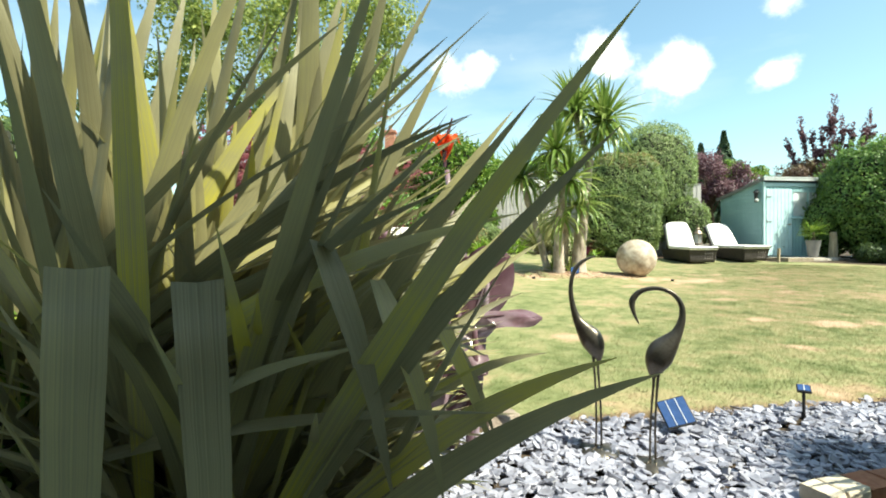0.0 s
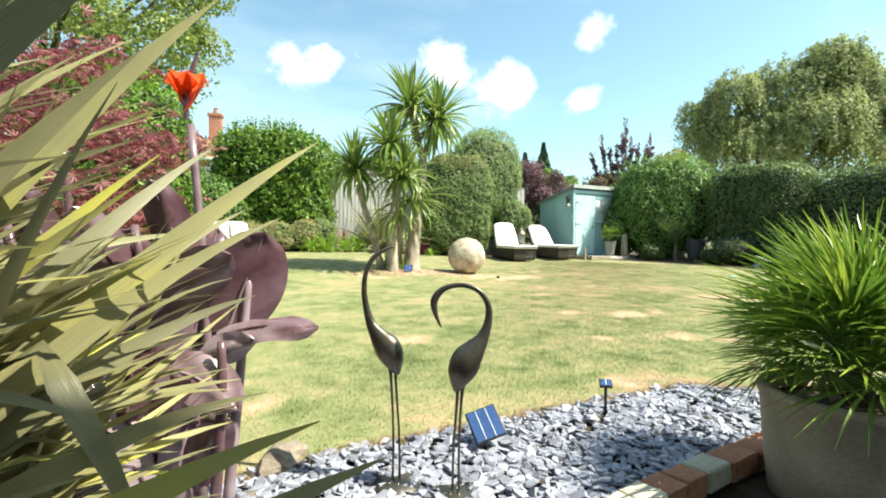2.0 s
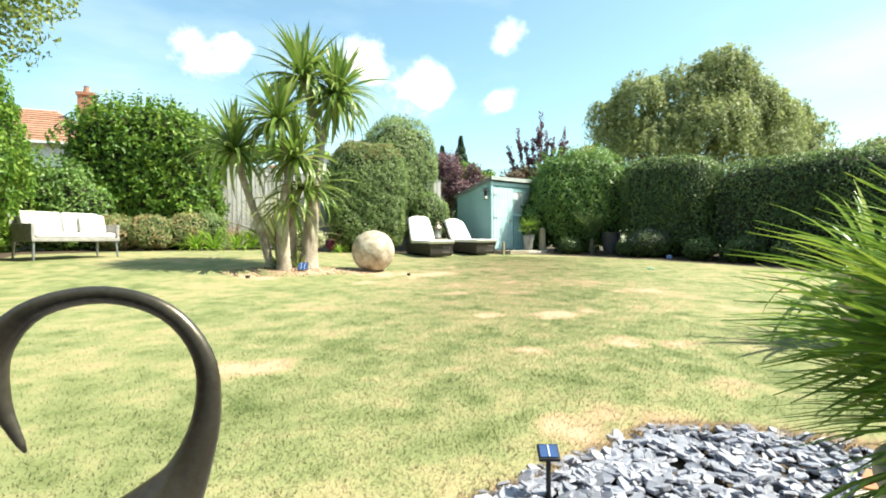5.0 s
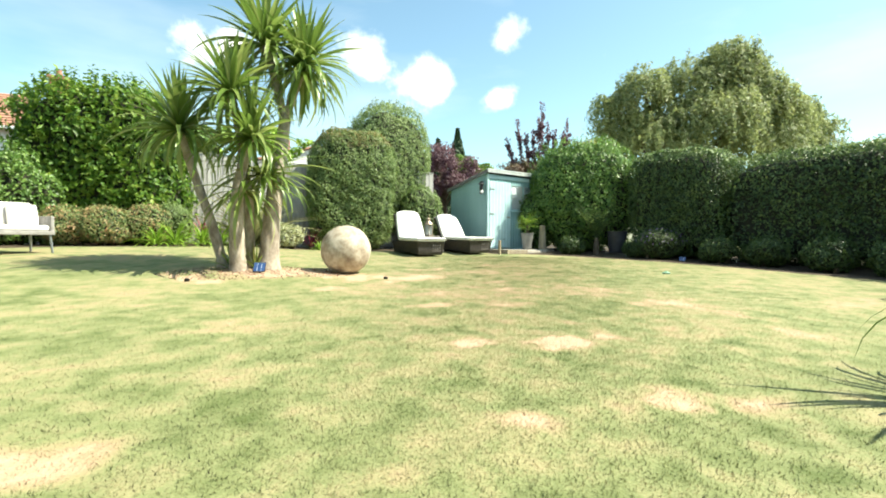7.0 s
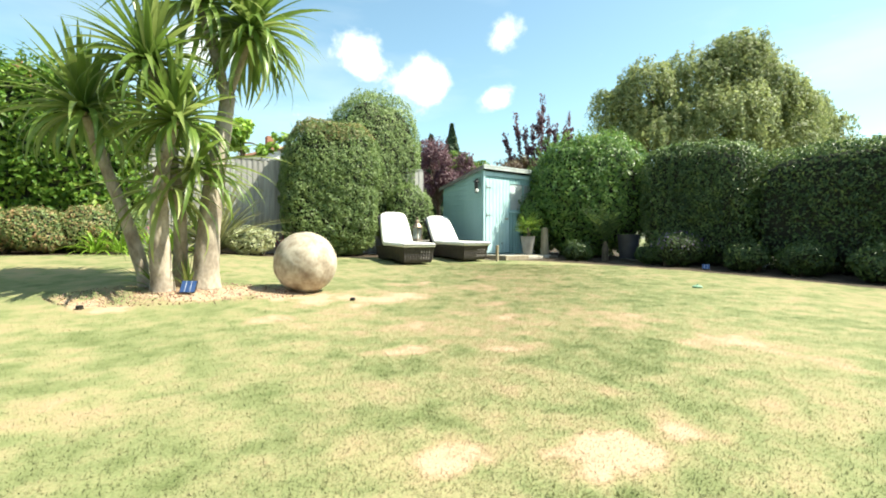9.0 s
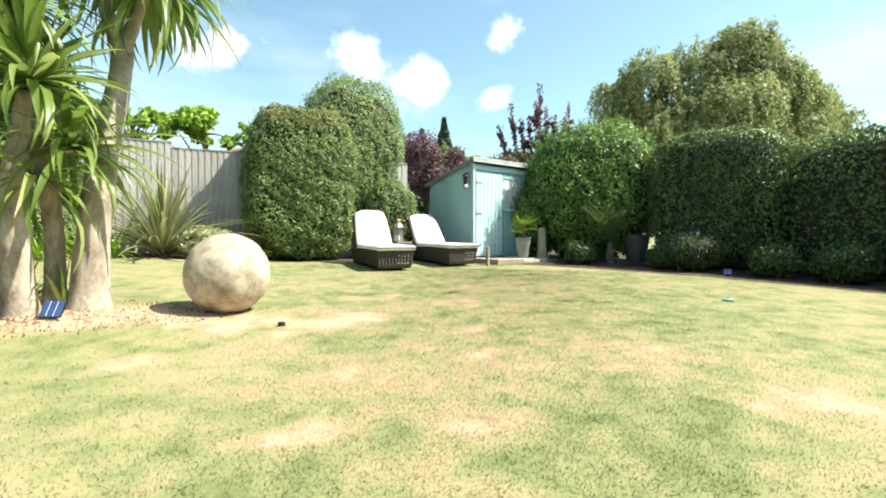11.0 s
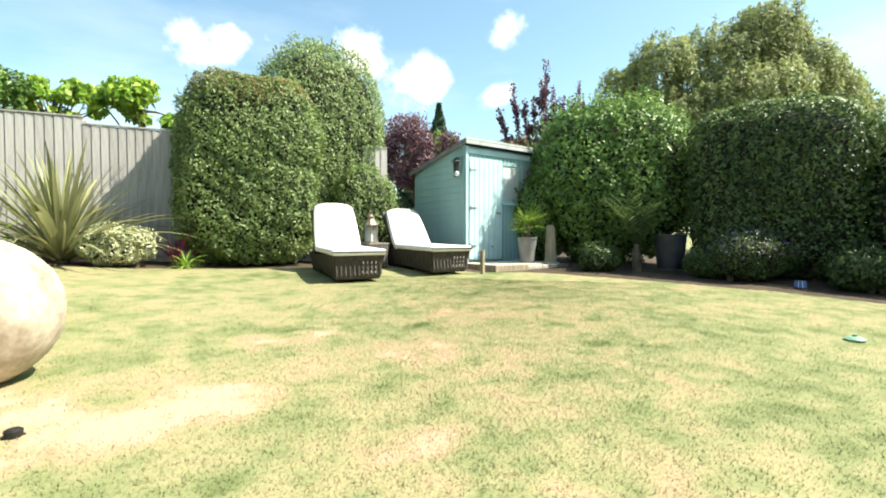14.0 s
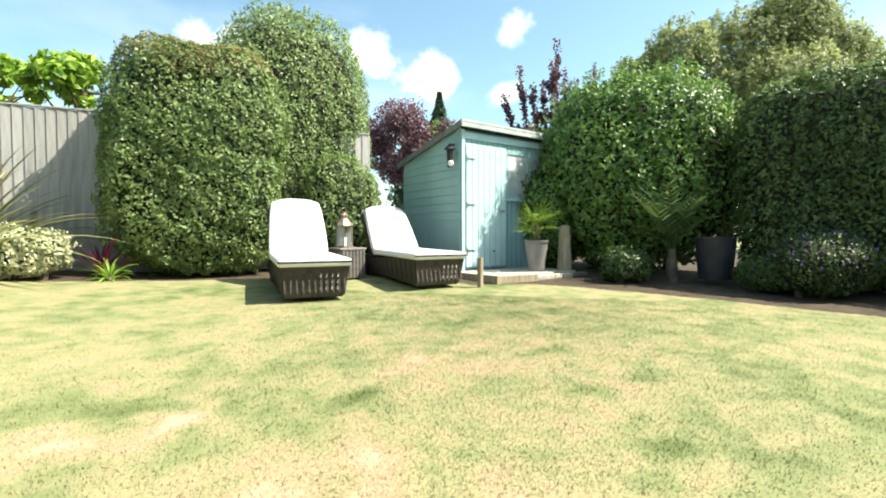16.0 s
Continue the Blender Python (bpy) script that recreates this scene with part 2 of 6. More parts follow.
FASCIA = surface("weathered_grey_fascia", (0.33, 0.36, 0.36), (0.55, 0.58, 0.57), 8, 0.8, bump=0.3)
FENCE_WOOD = surface("silvered_fence_wood", (0.22, 0.207, 0.20), (0.43, 0.412, 0.40), 4, 0.9, bump=0.4, stretch_by=(4, 4, 0.4), vary=0.25)
TIMBER = surface("weathered_timber", (0.22, 0.17, 0.11), (0.44, 0.37, 0.27), 5, 0.85, bump=0.4, stretch_by=(4, 4, 0.6), vary=0.2)
PAVING = surface("pale_paving", (0.38, 0.34, 0.29), (0.58, 0.53, 0.46), 8, 0.9, bump=0.3)
WICKER = surface("dark_brown_wicker", (0.018, 0.014, 0.012), (0.06, 0.048, 0.04), 20, 0.55, bump=0.8, fine=140)
WICKER_GREY = surface("grey_wicker", (0.14, 0.125, 0.115), (0.32, 0.29, 0.27), 20, 0.7, bump=0.8, fine=140)
CUSHION = surface("off_white_cushion", (0.70, 0.68, 0.66), (0.82, 0.80, 0.79), 3, 0.9, bump=0.12, fine=220)
SOFA_GREY = surface("taupe_rope_weave", (0.20, 0.19, 0.185), (0.36, 0.34, 0.33), 12, 0.8, bump=0.4, fine=120)
METAL_BLACK = surface("black_metal", (0.02, 0.02, 0.022), (0.05, 0.05, 0.052), 10, 0.45, metal=0.6, bump=0.05)
METAL_GREY = surface("galvanised_metal", (0.28, 0.29, 0.30), (0.46, 0.47, 0.48), 10, 0.4, metal=0.85, bump=0.05)
LANTERN_METAL = surface("aged_copper_metal", (0.16, 0.12, 0.09), (0.34, 0.27, 0.21), 12, 0.5, metal=0.6, bump=0.15)
CELL = surface("blue_solar_cells", (0.025, 0.06, 0.17), (0.05, 0.10, 0.26), 12, 0.14, bump=0.02, spec=0.7)
CELL_LINE = surface("silver_lines", (0.5, 0.55, 0.62), (0.7, 0.74, 0.8), 12, 0.4)
ROOF_TILE = surface("clay_roof_tiles", (0.22, 0.11, 0.07), (0.40, 0.22, 0.15), 5, 0.9, bump=0.4, vary=0.2)
RENDERED = surface("white_render", (0.55, 0.55, 0.56), (0.72, 0.72, 0.72), 3, 0.9, bump=0.1)
CHIMNEY_BRICK = surface("chimney_brick", (0.22, 0.10, 0.07), (0.42, 0.20, 0.13), 12, 0.9, bump=0.4)
GREEN_PLASTIC = surface("pale_green_plastic", (0.20, 0.36, 0.24), (0.30, 0.48, 0.34), 8, 0.4, bump=0.02)
WHITE_PAINT = surface("white_paint", (0.66, 0.66, 0.66), (0.80, 0.80, 0.80), 6, 0.5, bump=0.05)


def glass_material():
    m, nodes, links, b = principled("window_glass", 0.05)
    b.inputs["Base Color"].default_value = (0.75, 0.8, 0.82, 1)
    b.inputs["Transmission Weight"].default_value = 0.55
    return m


GLASS = glass_material()


def lawn_material(name, blades):
    """Mown lawn: attribute 'wear' goes from green through straw to bare soil."""
    m, nodes, links, b = principled(name, 0.85, 0.0, 0.25)
    a = nodes.new("ShaderNodeAttribute")
    a.attribute_name = "wear"
    c = nodes.new("ShaderNodeTexCoord")
    fine, mid = nodes.new("ShaderNodeTexNoise"), nodes.new("ShaderNodeTexNoise")
    fine.inputs["Scale"].default_value, fine.inputs["Detail"].default_value = 70.0, 4
    mid.inputs["Scale"].default_value, mid.inputs["Detail"].default_value, mid.inputs["Roughness"].default_value = 5.5, 8, 0.68
    for n in (fine, mid):
        links.new(c.outputs["Object"], n.inputs["Vector"])
    s1 = nodes.new("ShaderNodeMath")
    s1.operation = "MULTIPLY_ADD"
    s1.inputs[1].default_value = 0.20
    links.new(fine.outputs["Fac"], s1.inputs[0])
    links.new(a.outputs["Fac"], s1.inputs[2])
    s2 = nodes.new("ShaderNodeMath")
    s2.operation = "MULTIPLY_ADD"
    s2.inputs[1].default_value = 0.70
    links.new(mid.outputs["Fac"], s2.inputs[0])
    links.new(s1.outputs[0], s2.inputs[2])
    if blades:
        g = nodes.new("ShaderNodeNewGeometry")
        s3 = nodes.new("ShaderNodeMath")
        s3.operation = "MULTIPLY_ADD"
        s3.inputs[1].default_value = 0.20
        links.new(g.outputs["Random Per Island"], s3.inputs[0])
        links.new(s2.outputs[0], s3.inputs[2])
        s2 = s3
    off = 0.10 if blades else 0.0
    stops = [(0.14 + off, (0.098, 0.126, 0.042)), (0.38 + off, (0.198, 0.216, 0.096)), (0.56 + off, (0.288, 0.260, 0.136)),
             (0.72 + off, (0.334, 0.256, 0.152)), (0.93, (0.46, 0.328, 0.225))]
    r = ramp(nodes, stops)
    links.new(s2.outputs[0], r.inputs[0])
    # beds and bare earth past the lawn's edge
    e = nodes.new("ShaderNodeAttribute")
    e.attribute_name = "bed"
    earth = ramp(nodes, [(0.3, (0.034, 0.025, 0.018)), (0.75, (0.115, 0.085, 0.06))])
    links.new(mid.outputs["Fac"], earth.inputs[0])
    mx = nodes.new("ShaderNodeMix")
    mx.data_type = "RGBA"
    links.new(e.outputs["Fac"], mx.inputs[0])
    links.new(r.outputs[0], mx.inputs[6])
    links.new(earth.outputs[0], mx.inputs[7])
    links.new(mx.outputs[2], b.inputs["Base Color"])
    bp = nodes.new("ShaderNodeBump")
    bp.inputs["Strength"].default_value, bp.inputs["Distance"].default_value = 0.35, 0.012
    links.new(fine.outputs["Fac"], bp.inputs["Height"])
    links.new(bp.outputs[0], b.inputs["Normal"])
    if blades:
        # a mown sward scatters light like one level surface
        level = nodes.new("ShaderNodeCombineXYZ")
        level.inputs[2].default_value = 1.0
        links.new(level.outputs[0], b.inputs["Normal"])
        tr = nodes.new("ShaderNodeBsdfTranslucent")
        links.new(mx.outputs[2], tr.inputs["Color"])
        ms = nodes.new("ShaderNodeMixShader")
        ms.inputs[0].default_value = 0.22
        links.new(b.outputs[0], ms.inputs[1])
        links.new(tr.outputs[0], ms.inputs[2])
        links.new(ms.outputs[0], nodes["Material Output"].inputs["Surface"])
    return m


LAWN = lawn_material("mown_lawn", False)
BLADES = lawn_material("grass_blades", True)

# ---- helpers for meshes ----
rng = np.random.default_rng(7)


def mesh_of(name, verts, faces):
    """A mesh from numpy arrays: verts (n, 3), faces (m, 3) or (m, 4)."""
    verts, faces = np.asarray(verts, np.float32), np.asarray(faces, np.int32)
    me = bpy.data.meshes.new(name)
    me.vertices.add(len(verts))
    me.vertices.foreach_set("co", verts.ravel())
    k = faces.shape[1]
    me.loops.add(faces.size)
    me.loops.foreach_set("vertex_index", faces.ravel())
    me.polygons.add(len(faces))
    me.polygons.foreach_set("loop_start", np.arange(0, faces.size, k, dtype=np.int32))
    me.update(calc_edges=True)
    return me


def thing(name, label, category, at=(0, 0, 0), rz=0.0, group="", kind=""):
    ob = new(name)
    ob.empty_display_size = 0.1
    ob.matrix_basis = pose(*at, 0, 0, rz)
    return tagged(ob, label, category, group, kind)


def part(name, bm, material, parent=None, label="", smooth=False):
    """Links a bmesh or mesh as one object under a thing or part."""
    if isinstance(bm, bmesh.types.BMesh):
        bmesh.ops.recalc_face_normals(bm, faces=bm.faces[:])
        me = bpy.data.meshes.new(name)
        bm.to_mesh(me)
        bm.free()
    else:
        me = bm
    if smooth:
        me.polygons.foreach_set("use_smooth", np.ones(len(me.polygons), bool))
    if not me.materials:
        me.materials.append(material)
    ob = new(name, me)
    if parent:
        ob.parent = parent
    return tagged(ob, label) if label else ob


def box(size, at=(0, 0, 0), turn=(0, 0, 0), bevel=0.0, bm=None):
    bm = bm or bmesh.new()
    m = pose(*at, *turn) @ Matrix.Diagonal((*size, 1))
    made = bmesh.ops.create_cube(bm, size=1.0, matrix=m)["verts"]
    if bevel:
        edges = list({e for v in made for e in v.link_edges})
        bmesh.ops.bevel(bm, geom=edges, offset=bevel, segments=2, affect="EDGES", profile=0.6)
    return bm


def lathe(profile, steps=28, bm=None, at=(0, 0, 0)):
    """A body of revolution about z from (radius, z) pairs."""
    bm = bm or bmesh.new()
    rings = []
    for r, z in profile:
        rings.append([bm.verts.new((at[0] + r * math.cos(2 * math.pi * i / steps), at[1] + r * math.sin(2 * math.pi * i / steps), at[2] + z)) for i in range(steps)])
    for a, b in zip(rings, rings[1:]):
        for i in range(steps):
            bm.faces.new((a[i], a[(i + 1) % steps], b[(i + 1) % steps], b[i]))
    for ring in (rings[0], rings[-1]):
        bm.faces.new(ring)
    return bm


def tube(points, radii, steps=10, bm=None, squash=1.0):
    """A tapered tube through points."""
    bm = bm or bmesh.new()
    pts = [Vector(p) for p in points]
    rings, side = [], None
    for i, p in enumerate(pts):
        d = (pts[min(i + 1, len(pts) - 1)] - pts[max(i - 1, 0)]).normalized()
        if side is None:
            side = d.cross(Vector((0.3, 1, 0.1))).normalized()
        side = (side - d * side.dot(d)).normalized()
        up = d.cross(side)
        rings.append([bm.verts.new(p + float(radii[i]) * (math.cos(a) * side + squash * math.sin(a) * up)) for a in [2 * math.pi * k / steps for k in range(steps)]])
    for a, b in zip(rings, rings[1:]):
        for i in range(steps):
            bm.faces.new((a[i], a[(i + 1) % steps], b[(i + 1) % steps], b[i]))
    bm.faces.new(rings[0]), bm.faces.new(rings[-1])
    return bm


def curve_points(points, n):
    """n points along a Catmull-Rom curve through points."""
    p = [Vector([float(k) for k in q]) for q in (points[0], *points, points[-1])]
    made = []
    for i in range(n):
        s = i / (n - 1) * (len(points) - 1)
        k = min(int(s), len(points) - 2)
        f = s - k
        a, b, c, d = p[k:k + 4]
        made.append(0.5 * (2 * b + (c - a) * f + (2 * a - 5 * b + 4 * c - d) * f * f + (3 * b - a - 3 * c + d) * f ** 3))
    return made


# ---- ground ----


def smooth01(v):
    v = np.clip(v, 0.0, 1.0)
    return v * v * (3 - 2 * v)


def ground_z(x, y):
    """The garden falls gently towards the house and to the east; beds at the back are raised."""
    x, y = np.asarray(x, float), np.asarray(y, float)
    u = np.clip(0.638 * x + 0.77 * y, -4, 20)
    v = np.clip(0.77 * x - 0.638 * y, -14, 12)
    z = 0.0119 * u + 0.000733 * u * u - 0.0232 * v
    z = z + 0.20 * smooth01((y - 8) / 4.5) * (1 - smooth01((x - 2.0) / 4.0)) * (1 - smooth01((y - 24) / 30))
    return z + 0.03 * np.exp(-(((x - 2.65) / 1.0) ** 2 + ((y - 10.0) / 0.75) ** 2))


def gz(x, y):
    return float(ground_z(x, y))


WAVES = [(rng.normal(size=2) * f, rng.uniform(0, 6.28), 1 / f ** 0.5) for f in (0.5, 0.8, 1.1, 1.6, 2.2, 3.0, 4.2, 6.0, 8.5, 12.0) for _ in range(3)]


def rough2(x, y):
    """Smooth noise of the plan, about -1 to 1."""
    total_, norm = 0.0, 0.0
    for k, ph, a in WAVES:
        total_ = total_ + a * np.sin(k[0] * x + k[1] * y + ph)
        norm += a * a
    return total_ / math.sqrt(norm) / 1.1


LAWN_EDGE = [(-0.9, 2.05), (0.45, 2.46), (1.39, 2.62), (2.7, 2.81), (3.05, 2.62), (3.4, 2.2), (4.0, 0.4), (12.9, 0.0), (12.75, 6.2), (12.5, 8.0), (12.05, 10.1),
             (11.55, 11.2), (11.0, 12.4), (10.3, 13.3), (9.5, 13.6), (8.8, 15.2), (7.0, 15.3), (5.2, 15.6), (3.9, 15.4), (2.0, 15.4), (0.4, 15.0), (-0.5, 15.0), (-2.2, 14.4),
             (-1.95, 12.0), (-1.75, 9.6), (-1.25, 6.6), (-1.1, 4.0)]


DRY_AREAS = [(5.3, 7.9, 1.5, 1.5, 0.12), (4.7, 9.3, 1.3, 0.6, 0.20), (6.6, 6.6, 0.9, 1.2, 0.10), (4.6, 5.0, 1.0, 0.7, 0.10), (7.2, 10.0, 1.2, 0.8, 0.06), (5.9, 9.6, 1.2, 0.5, 0.1)]


def edge_distance(x, y):
    """Signed distance to the lawn's edge, positive on the grass."""
    best, inside = np.full(np.shape(x), 1e9), np.zeros(np.shape(x), bool)
    for (ax, ay), (bx, by) in zip(LAWN_EDGE, LAWN_EDGE[1:] + LAWN_EDGE[:1]):
        dx, dy = bx - ax, by - ay
        f = np.clip(((x - ax) * dx + (y - ay) * dy) / (dx * dx + dy * dy), 0, 1)
        best = np.minimum(best, np.hypot(x - ax - f * dx, y - ay - f * dy))
        cross = (ay > y) != (by > y)
        inside ^= cross & (x < (bx - ax) * (y - ay) / (by - ay + 1e-12) + ax)
    return np.where(inside, best, -best)


# worn places: x, y, radius along x, along y, strength
WORN = [(3.85, 3.97, 0.42, 0.22, 0.6), (4.2, 3.75, 0.35, 0.2, 0.5), (3.07, 4.04, 0.16, 0.14, 0.45), (4.26, 5.06, 0.42, 0.2, 0.62), (3.54, 5.31, 0.2, 0.16, 0.5), (5.18, 7.86, 0.22, 0.16, 0.45),
        (4.34, 5.15, 0.22, 0.15, 0.4), (4.62, 5.06, 0.25, 0.2, 0.4), (4.09, 6.89, 0.35, 0.22, 0.4), (4.1, 9.1, 0.8, 0.5, 0.45), (1.33, 4.5, 0.35, 0.3, 0.45), (5.55, 10.28, 0.7, 0.35, 0.5),
        (0.2, 3.08, 0.25, 0.2, 0.4), (0.87, 2.72, 0.3, 0.1, 0.5), (2.65, 9.75, 1.25, 0.65, 0.75), (3.9, 9.7, 0.7, 0.45, 0.5), (6.6, 6.1, 0.5, 0.25, 0.25), (7.4, 8.2, 0.5, 0.25, 0.22),
        (2.5, 2.95, 0.5, 0.14, 0.45), (3.6, 3.0, 0.3, 0.3, 0.4), (6.0, 13.8, 0.5, 0.3, 0.25), (8.8, 5.2, 0.8, 0.4, 0.2), (2.2, 6.6, 0.6, 0.35, 0.22), (6.2, 4.6, 0.5, 0.3, 0.3), (4.9, 6.6, 0.4, 0.2, 0.25), (5.5, 7.6, 0.5, 0.2, 0.25), (5.9, 8.3, 0.3, 0.2, 0.3),
        (5.2, 9.2, 0.6, 0.3, 0.25), (6.6, 9.0, 0.5, 0.3, 0.22), (6.9, 10.6, 0.9, 0.4, 0.2), (3.2, 8.3, 0.5, 0.25, 0.25)]


GRIDS = rng.random((6, 64, 64))


def patchy(x, y, size, layer=0, octaves=4):
    """Ragged value noise of the plan, about -1 to 1; size: metres across a patch."""
    total_, amp, norm = 0.0, 1.0, 0.0
    for k in range(octaves):
        u, v = x / size * 2 ** k + 17.3 * k, y / size * 2 ** k + 9.1 * k
        i, j = np.floor(u).astype(int), np.floor(v).astype(int)
        f, g = smooth01(u - i), smooth01(v - j)
        t_ = GRIDS[(layer + k) % 6]
        i0, i1, j0, j1 = i % 64, (i + 1) % 64, j % 64, (j + 1) % 64
        q = (t_[i0, j0] * (1 - f) + t_[i1, j0] * f) * (1 - g) + (t_[i0, j1] * (1 - f) + t_[i1, j1] * f) * g
        total_, norm, amp = total_ + amp * (2 * q - 1), norm + amp, amp * 0.68
    return total_ / norm * 1.6


def wear_at(x, y):
    w = 0.12 * patchy(x, y, 1.3) + 0.10 * patchy(x, y, 0.42, 2) + 0.14 * patchy(x, y, 0.17, 3, 2)
    wob = 0.65 * patchy(x, y, 0.30, 1) + 0.25 * patchy(x, y, 0.9, 4)
    for cx, cy, rx, ry, s in WORN:
        w = w + 1.05 * s * smooth01(1.0 - np.sqrt(((x - cx) / rx) ** 2 + ((y - cy) / ry) ** 2) + wob)
    # drier in the middle of the lawn, in ragged patches
    for cx, cy, rx, ry, s in DRY_AREAS:
        dry = smooth01(1.3 - np.hypot((x - cx) / rx, (y - cy) / ry) + 0.3 * patchy(x, y, 0.8, 3))
        w = w + dry * (s + 0.14 * patchy(x, y, 0.5, 5))
    d = edge_distance(x, y)
    w = w + 0.32 * np.exp(-np.maximum(d, 0) / 0.10) * (y < 3.2)
    # greener and fresher towards the slate bed
    w = w - 0.07 * smooth01((6.0 - y) / 3.5)
    return np.clip(w, -0.3, 0.58)


def axis(lo, hi, step, far):
    fine = np.arange(lo, hi, step)
    grow = step * 1.35 ** np.arange(1, 40)
    out_ = np.cumsum(grow)
    out_ = out_[out_ < far]
    return np.concatenate([(lo - out_)[::-1], fine, hi - step + out_])


def build_ground():
    xs, ys = axis(-2.6, 13.2, 0.06, 700), axis(1.4, 16.4, 0.06, 700)
    gx, gy = np.meshgrid(xs, ys)
    x, y = gx.ravel(), gy.ravel()
    d = edge_distance(x, y)
    bed = smooth01(0.5 - (d + 0.03 * rough2(6 * x, 6 * y)) / 0.05)
    far = np.hypot(x - 5, y - 8) > 26
    bed = np.where(far, 0.0, bed)
    z = ground_z(x, y) + 0.010 * rough2(1.3 * x, 1.3 * y) * (d > 0) - 0.035 * bed * (y < 3.3) + np.where(far, -0.3, 0)
    nx, ny = len(xs), len(ys)
    i = (np.arange(ny - 1)[:, None] * nx + np.arange(nx - 1)[None, :]).ravel()
    me = mesh_of("ground", np.c_[x, y, z], np.c_[i, i + 1, i + nx + 1, i + nx])
    for key, values in (("wear", wear_at(x, y)), ("bed", bed)):
        at_ = me.attributes.new(key, "FLOAT", "POINT")
        at_.data.foreach_set("value", values.astype(np.float32))
    ob = part("ground", me, LAWN, smooth=True)
    tagged(ob, "mown summer lawn with green turf and straw-coloured worn patches", "lawn", kind="structure")


build_ground()


def build_blades():
    """Short grass, densest beside the walked line."""
    n = 620000
    s = rng.uniform(-0.25, 1.65, n)
    off = rng.normal(0, 1, n) * rng.choice([0.9, 1.6, 3.6], n)
    x, y = 0.9 + 5.2 * s + 0.81 * off, 1.6 + 6.6 * s - 0.60 * off
    d = edge_distance(x, y)
    w = wear_at(x, y)
    keep = (d > 0.0) & (rng.random(n) < np.clip(1.5 - 1.35 * w, 0.10, 1.0))
    x, y, w = x[keep], y[keep], w[keep]
    n = len(x)
    h = rng.uniform(0.005, 0.017, n) * (1.1 - 0.5 * w)
    a, lean = rng.uniform(0, 6.28, n), rng.uniform(0.1, 1.2, n) * h
    t_ = rng.uniform(0, 6.28, n)
    wd = rng.uniform(0.0014, 0.0030, n)
    z = ground_z(x, y) + 0.010 * rough2(1.3 * x, 1.3 * y) - 0.002
    base = np.c_[x, y, z]
    side = np.c_[np.cos(a) * wd, np.sin(a) * wd, 0 * a]
    tip = base + np.c_[np.cos(t_) * lean, np.sin(t_) * lean, h]
    v = np.stack([base - side, base + side, tip], 1).reshape(-1, 3)
    me = mesh_of("grass", v, np.arange(3 * n).reshape(-1, 3))
    for key, values in (("wear", np.repeat(w, 3)), ("bed", np.zeros(3 * n))):
        at_ = me.attributes.new(key, "FLOAT", "POINT")
        at_.data.foreach_set("value", values.astype(np.float32))
    tagged(part("grass", me, BLADES), "short mown green and straw grass blades", "grass", kind="stuff")


build_blades()

# ---- plants: builders ----


def leaf_quads(p, nrm, length, width, fold=0.25):
    """Folded diamond leaves at points p facing about nrm; two triangles each."""
    n = len(p)
    nrm = nrm + rng.normal(0, 0.55, (n, 3))
    nrm /= np.linalg.norm(nrm, axis=1)[:, None] + 1e-9
    d = np.cross(nrm, rng.normal(size=(n, 3)))
    d /= np.linalg.norm(d, axis=1)[:, None] + 1e-9
    d[:, 2] -= 0.15
    s = np.cross(nrm, d)
    ln = (length * rng.uniform(0.6, 1.25, n))[:, None]
    wd = (width * rng.uniform(0.7, 1.2, n))[:, None] * 0.5
    base, tip, mid = p - d * ln * 0.5, p + d * ln * 0.5, p + nrm * 0.0
    lift = nrm * wd * fold * 2
    v = np.stack([base, mid + s * wd + lift, tip, mid - s * wd + lift], 1).reshape(-1, 3)
    i = np.arange(n)[:, None] * 4
    f = np.concatenate([i + np.array([[0, 1, 2]]), i + np.array([[0, 2, 3]])], 1).reshape(-1, 3)
    return v, f


def lumpy(u, seed, amount, scale=3.0):
    """Noise on the unit sphere."""
    r = np.random.default_rng(seed)
    total_ = np.zeros(len(u))
    for k in range(9):
        f = scale * (0.6 + 0.35 * k)
        w = r.normal(size=3)
        total_ += np.sin(u @ (w / np.linalg.norm(w) * f) + r.uniform(0, 6.28)) / (1 + 0.25 * k)
    return 1 + amount * total_ / 2.2


def shell(half, power, seed, lump, count, depth, low=-1.0, fine=0.03):
    """Points on a lumpy rounded block with outward normals."""
    r = np.random.default_rng(seed)
    u = r.normal(size=(count, 3))
    u /= np.linalg.norm(u, axis=1)[:, None]
    # even out the spread over a long block
    keep = r.random(count) < np.linalg.norm(u * np.array([half[1] * half[2], half[0] * half[2], half[0] * half[1]]), axis=1) / max(half[1] * half[2], half[0] * half[2], half[0] * half[1])
    u = u[keep & (u[:, 2] > low)]
    rad = 1.0 / (np.abs(u) ** power).sum(1) ** (1.0 / power)
    rad = rad * lumpy(u, seed, lump) * lumpy(u, seed + 3, fine, 16.0) * (1 - np.abs(r.normal(0, depth, len(u))))
    p = u * rad[:, None] * np.array(half)
    nrm = np.sign(u) * np.abs(u) ** (power - 1) / np.array(half)
    nrm /= np.linalg.norm(nrm, axis=1)[:, None] + 1e-9
    return p, nrm


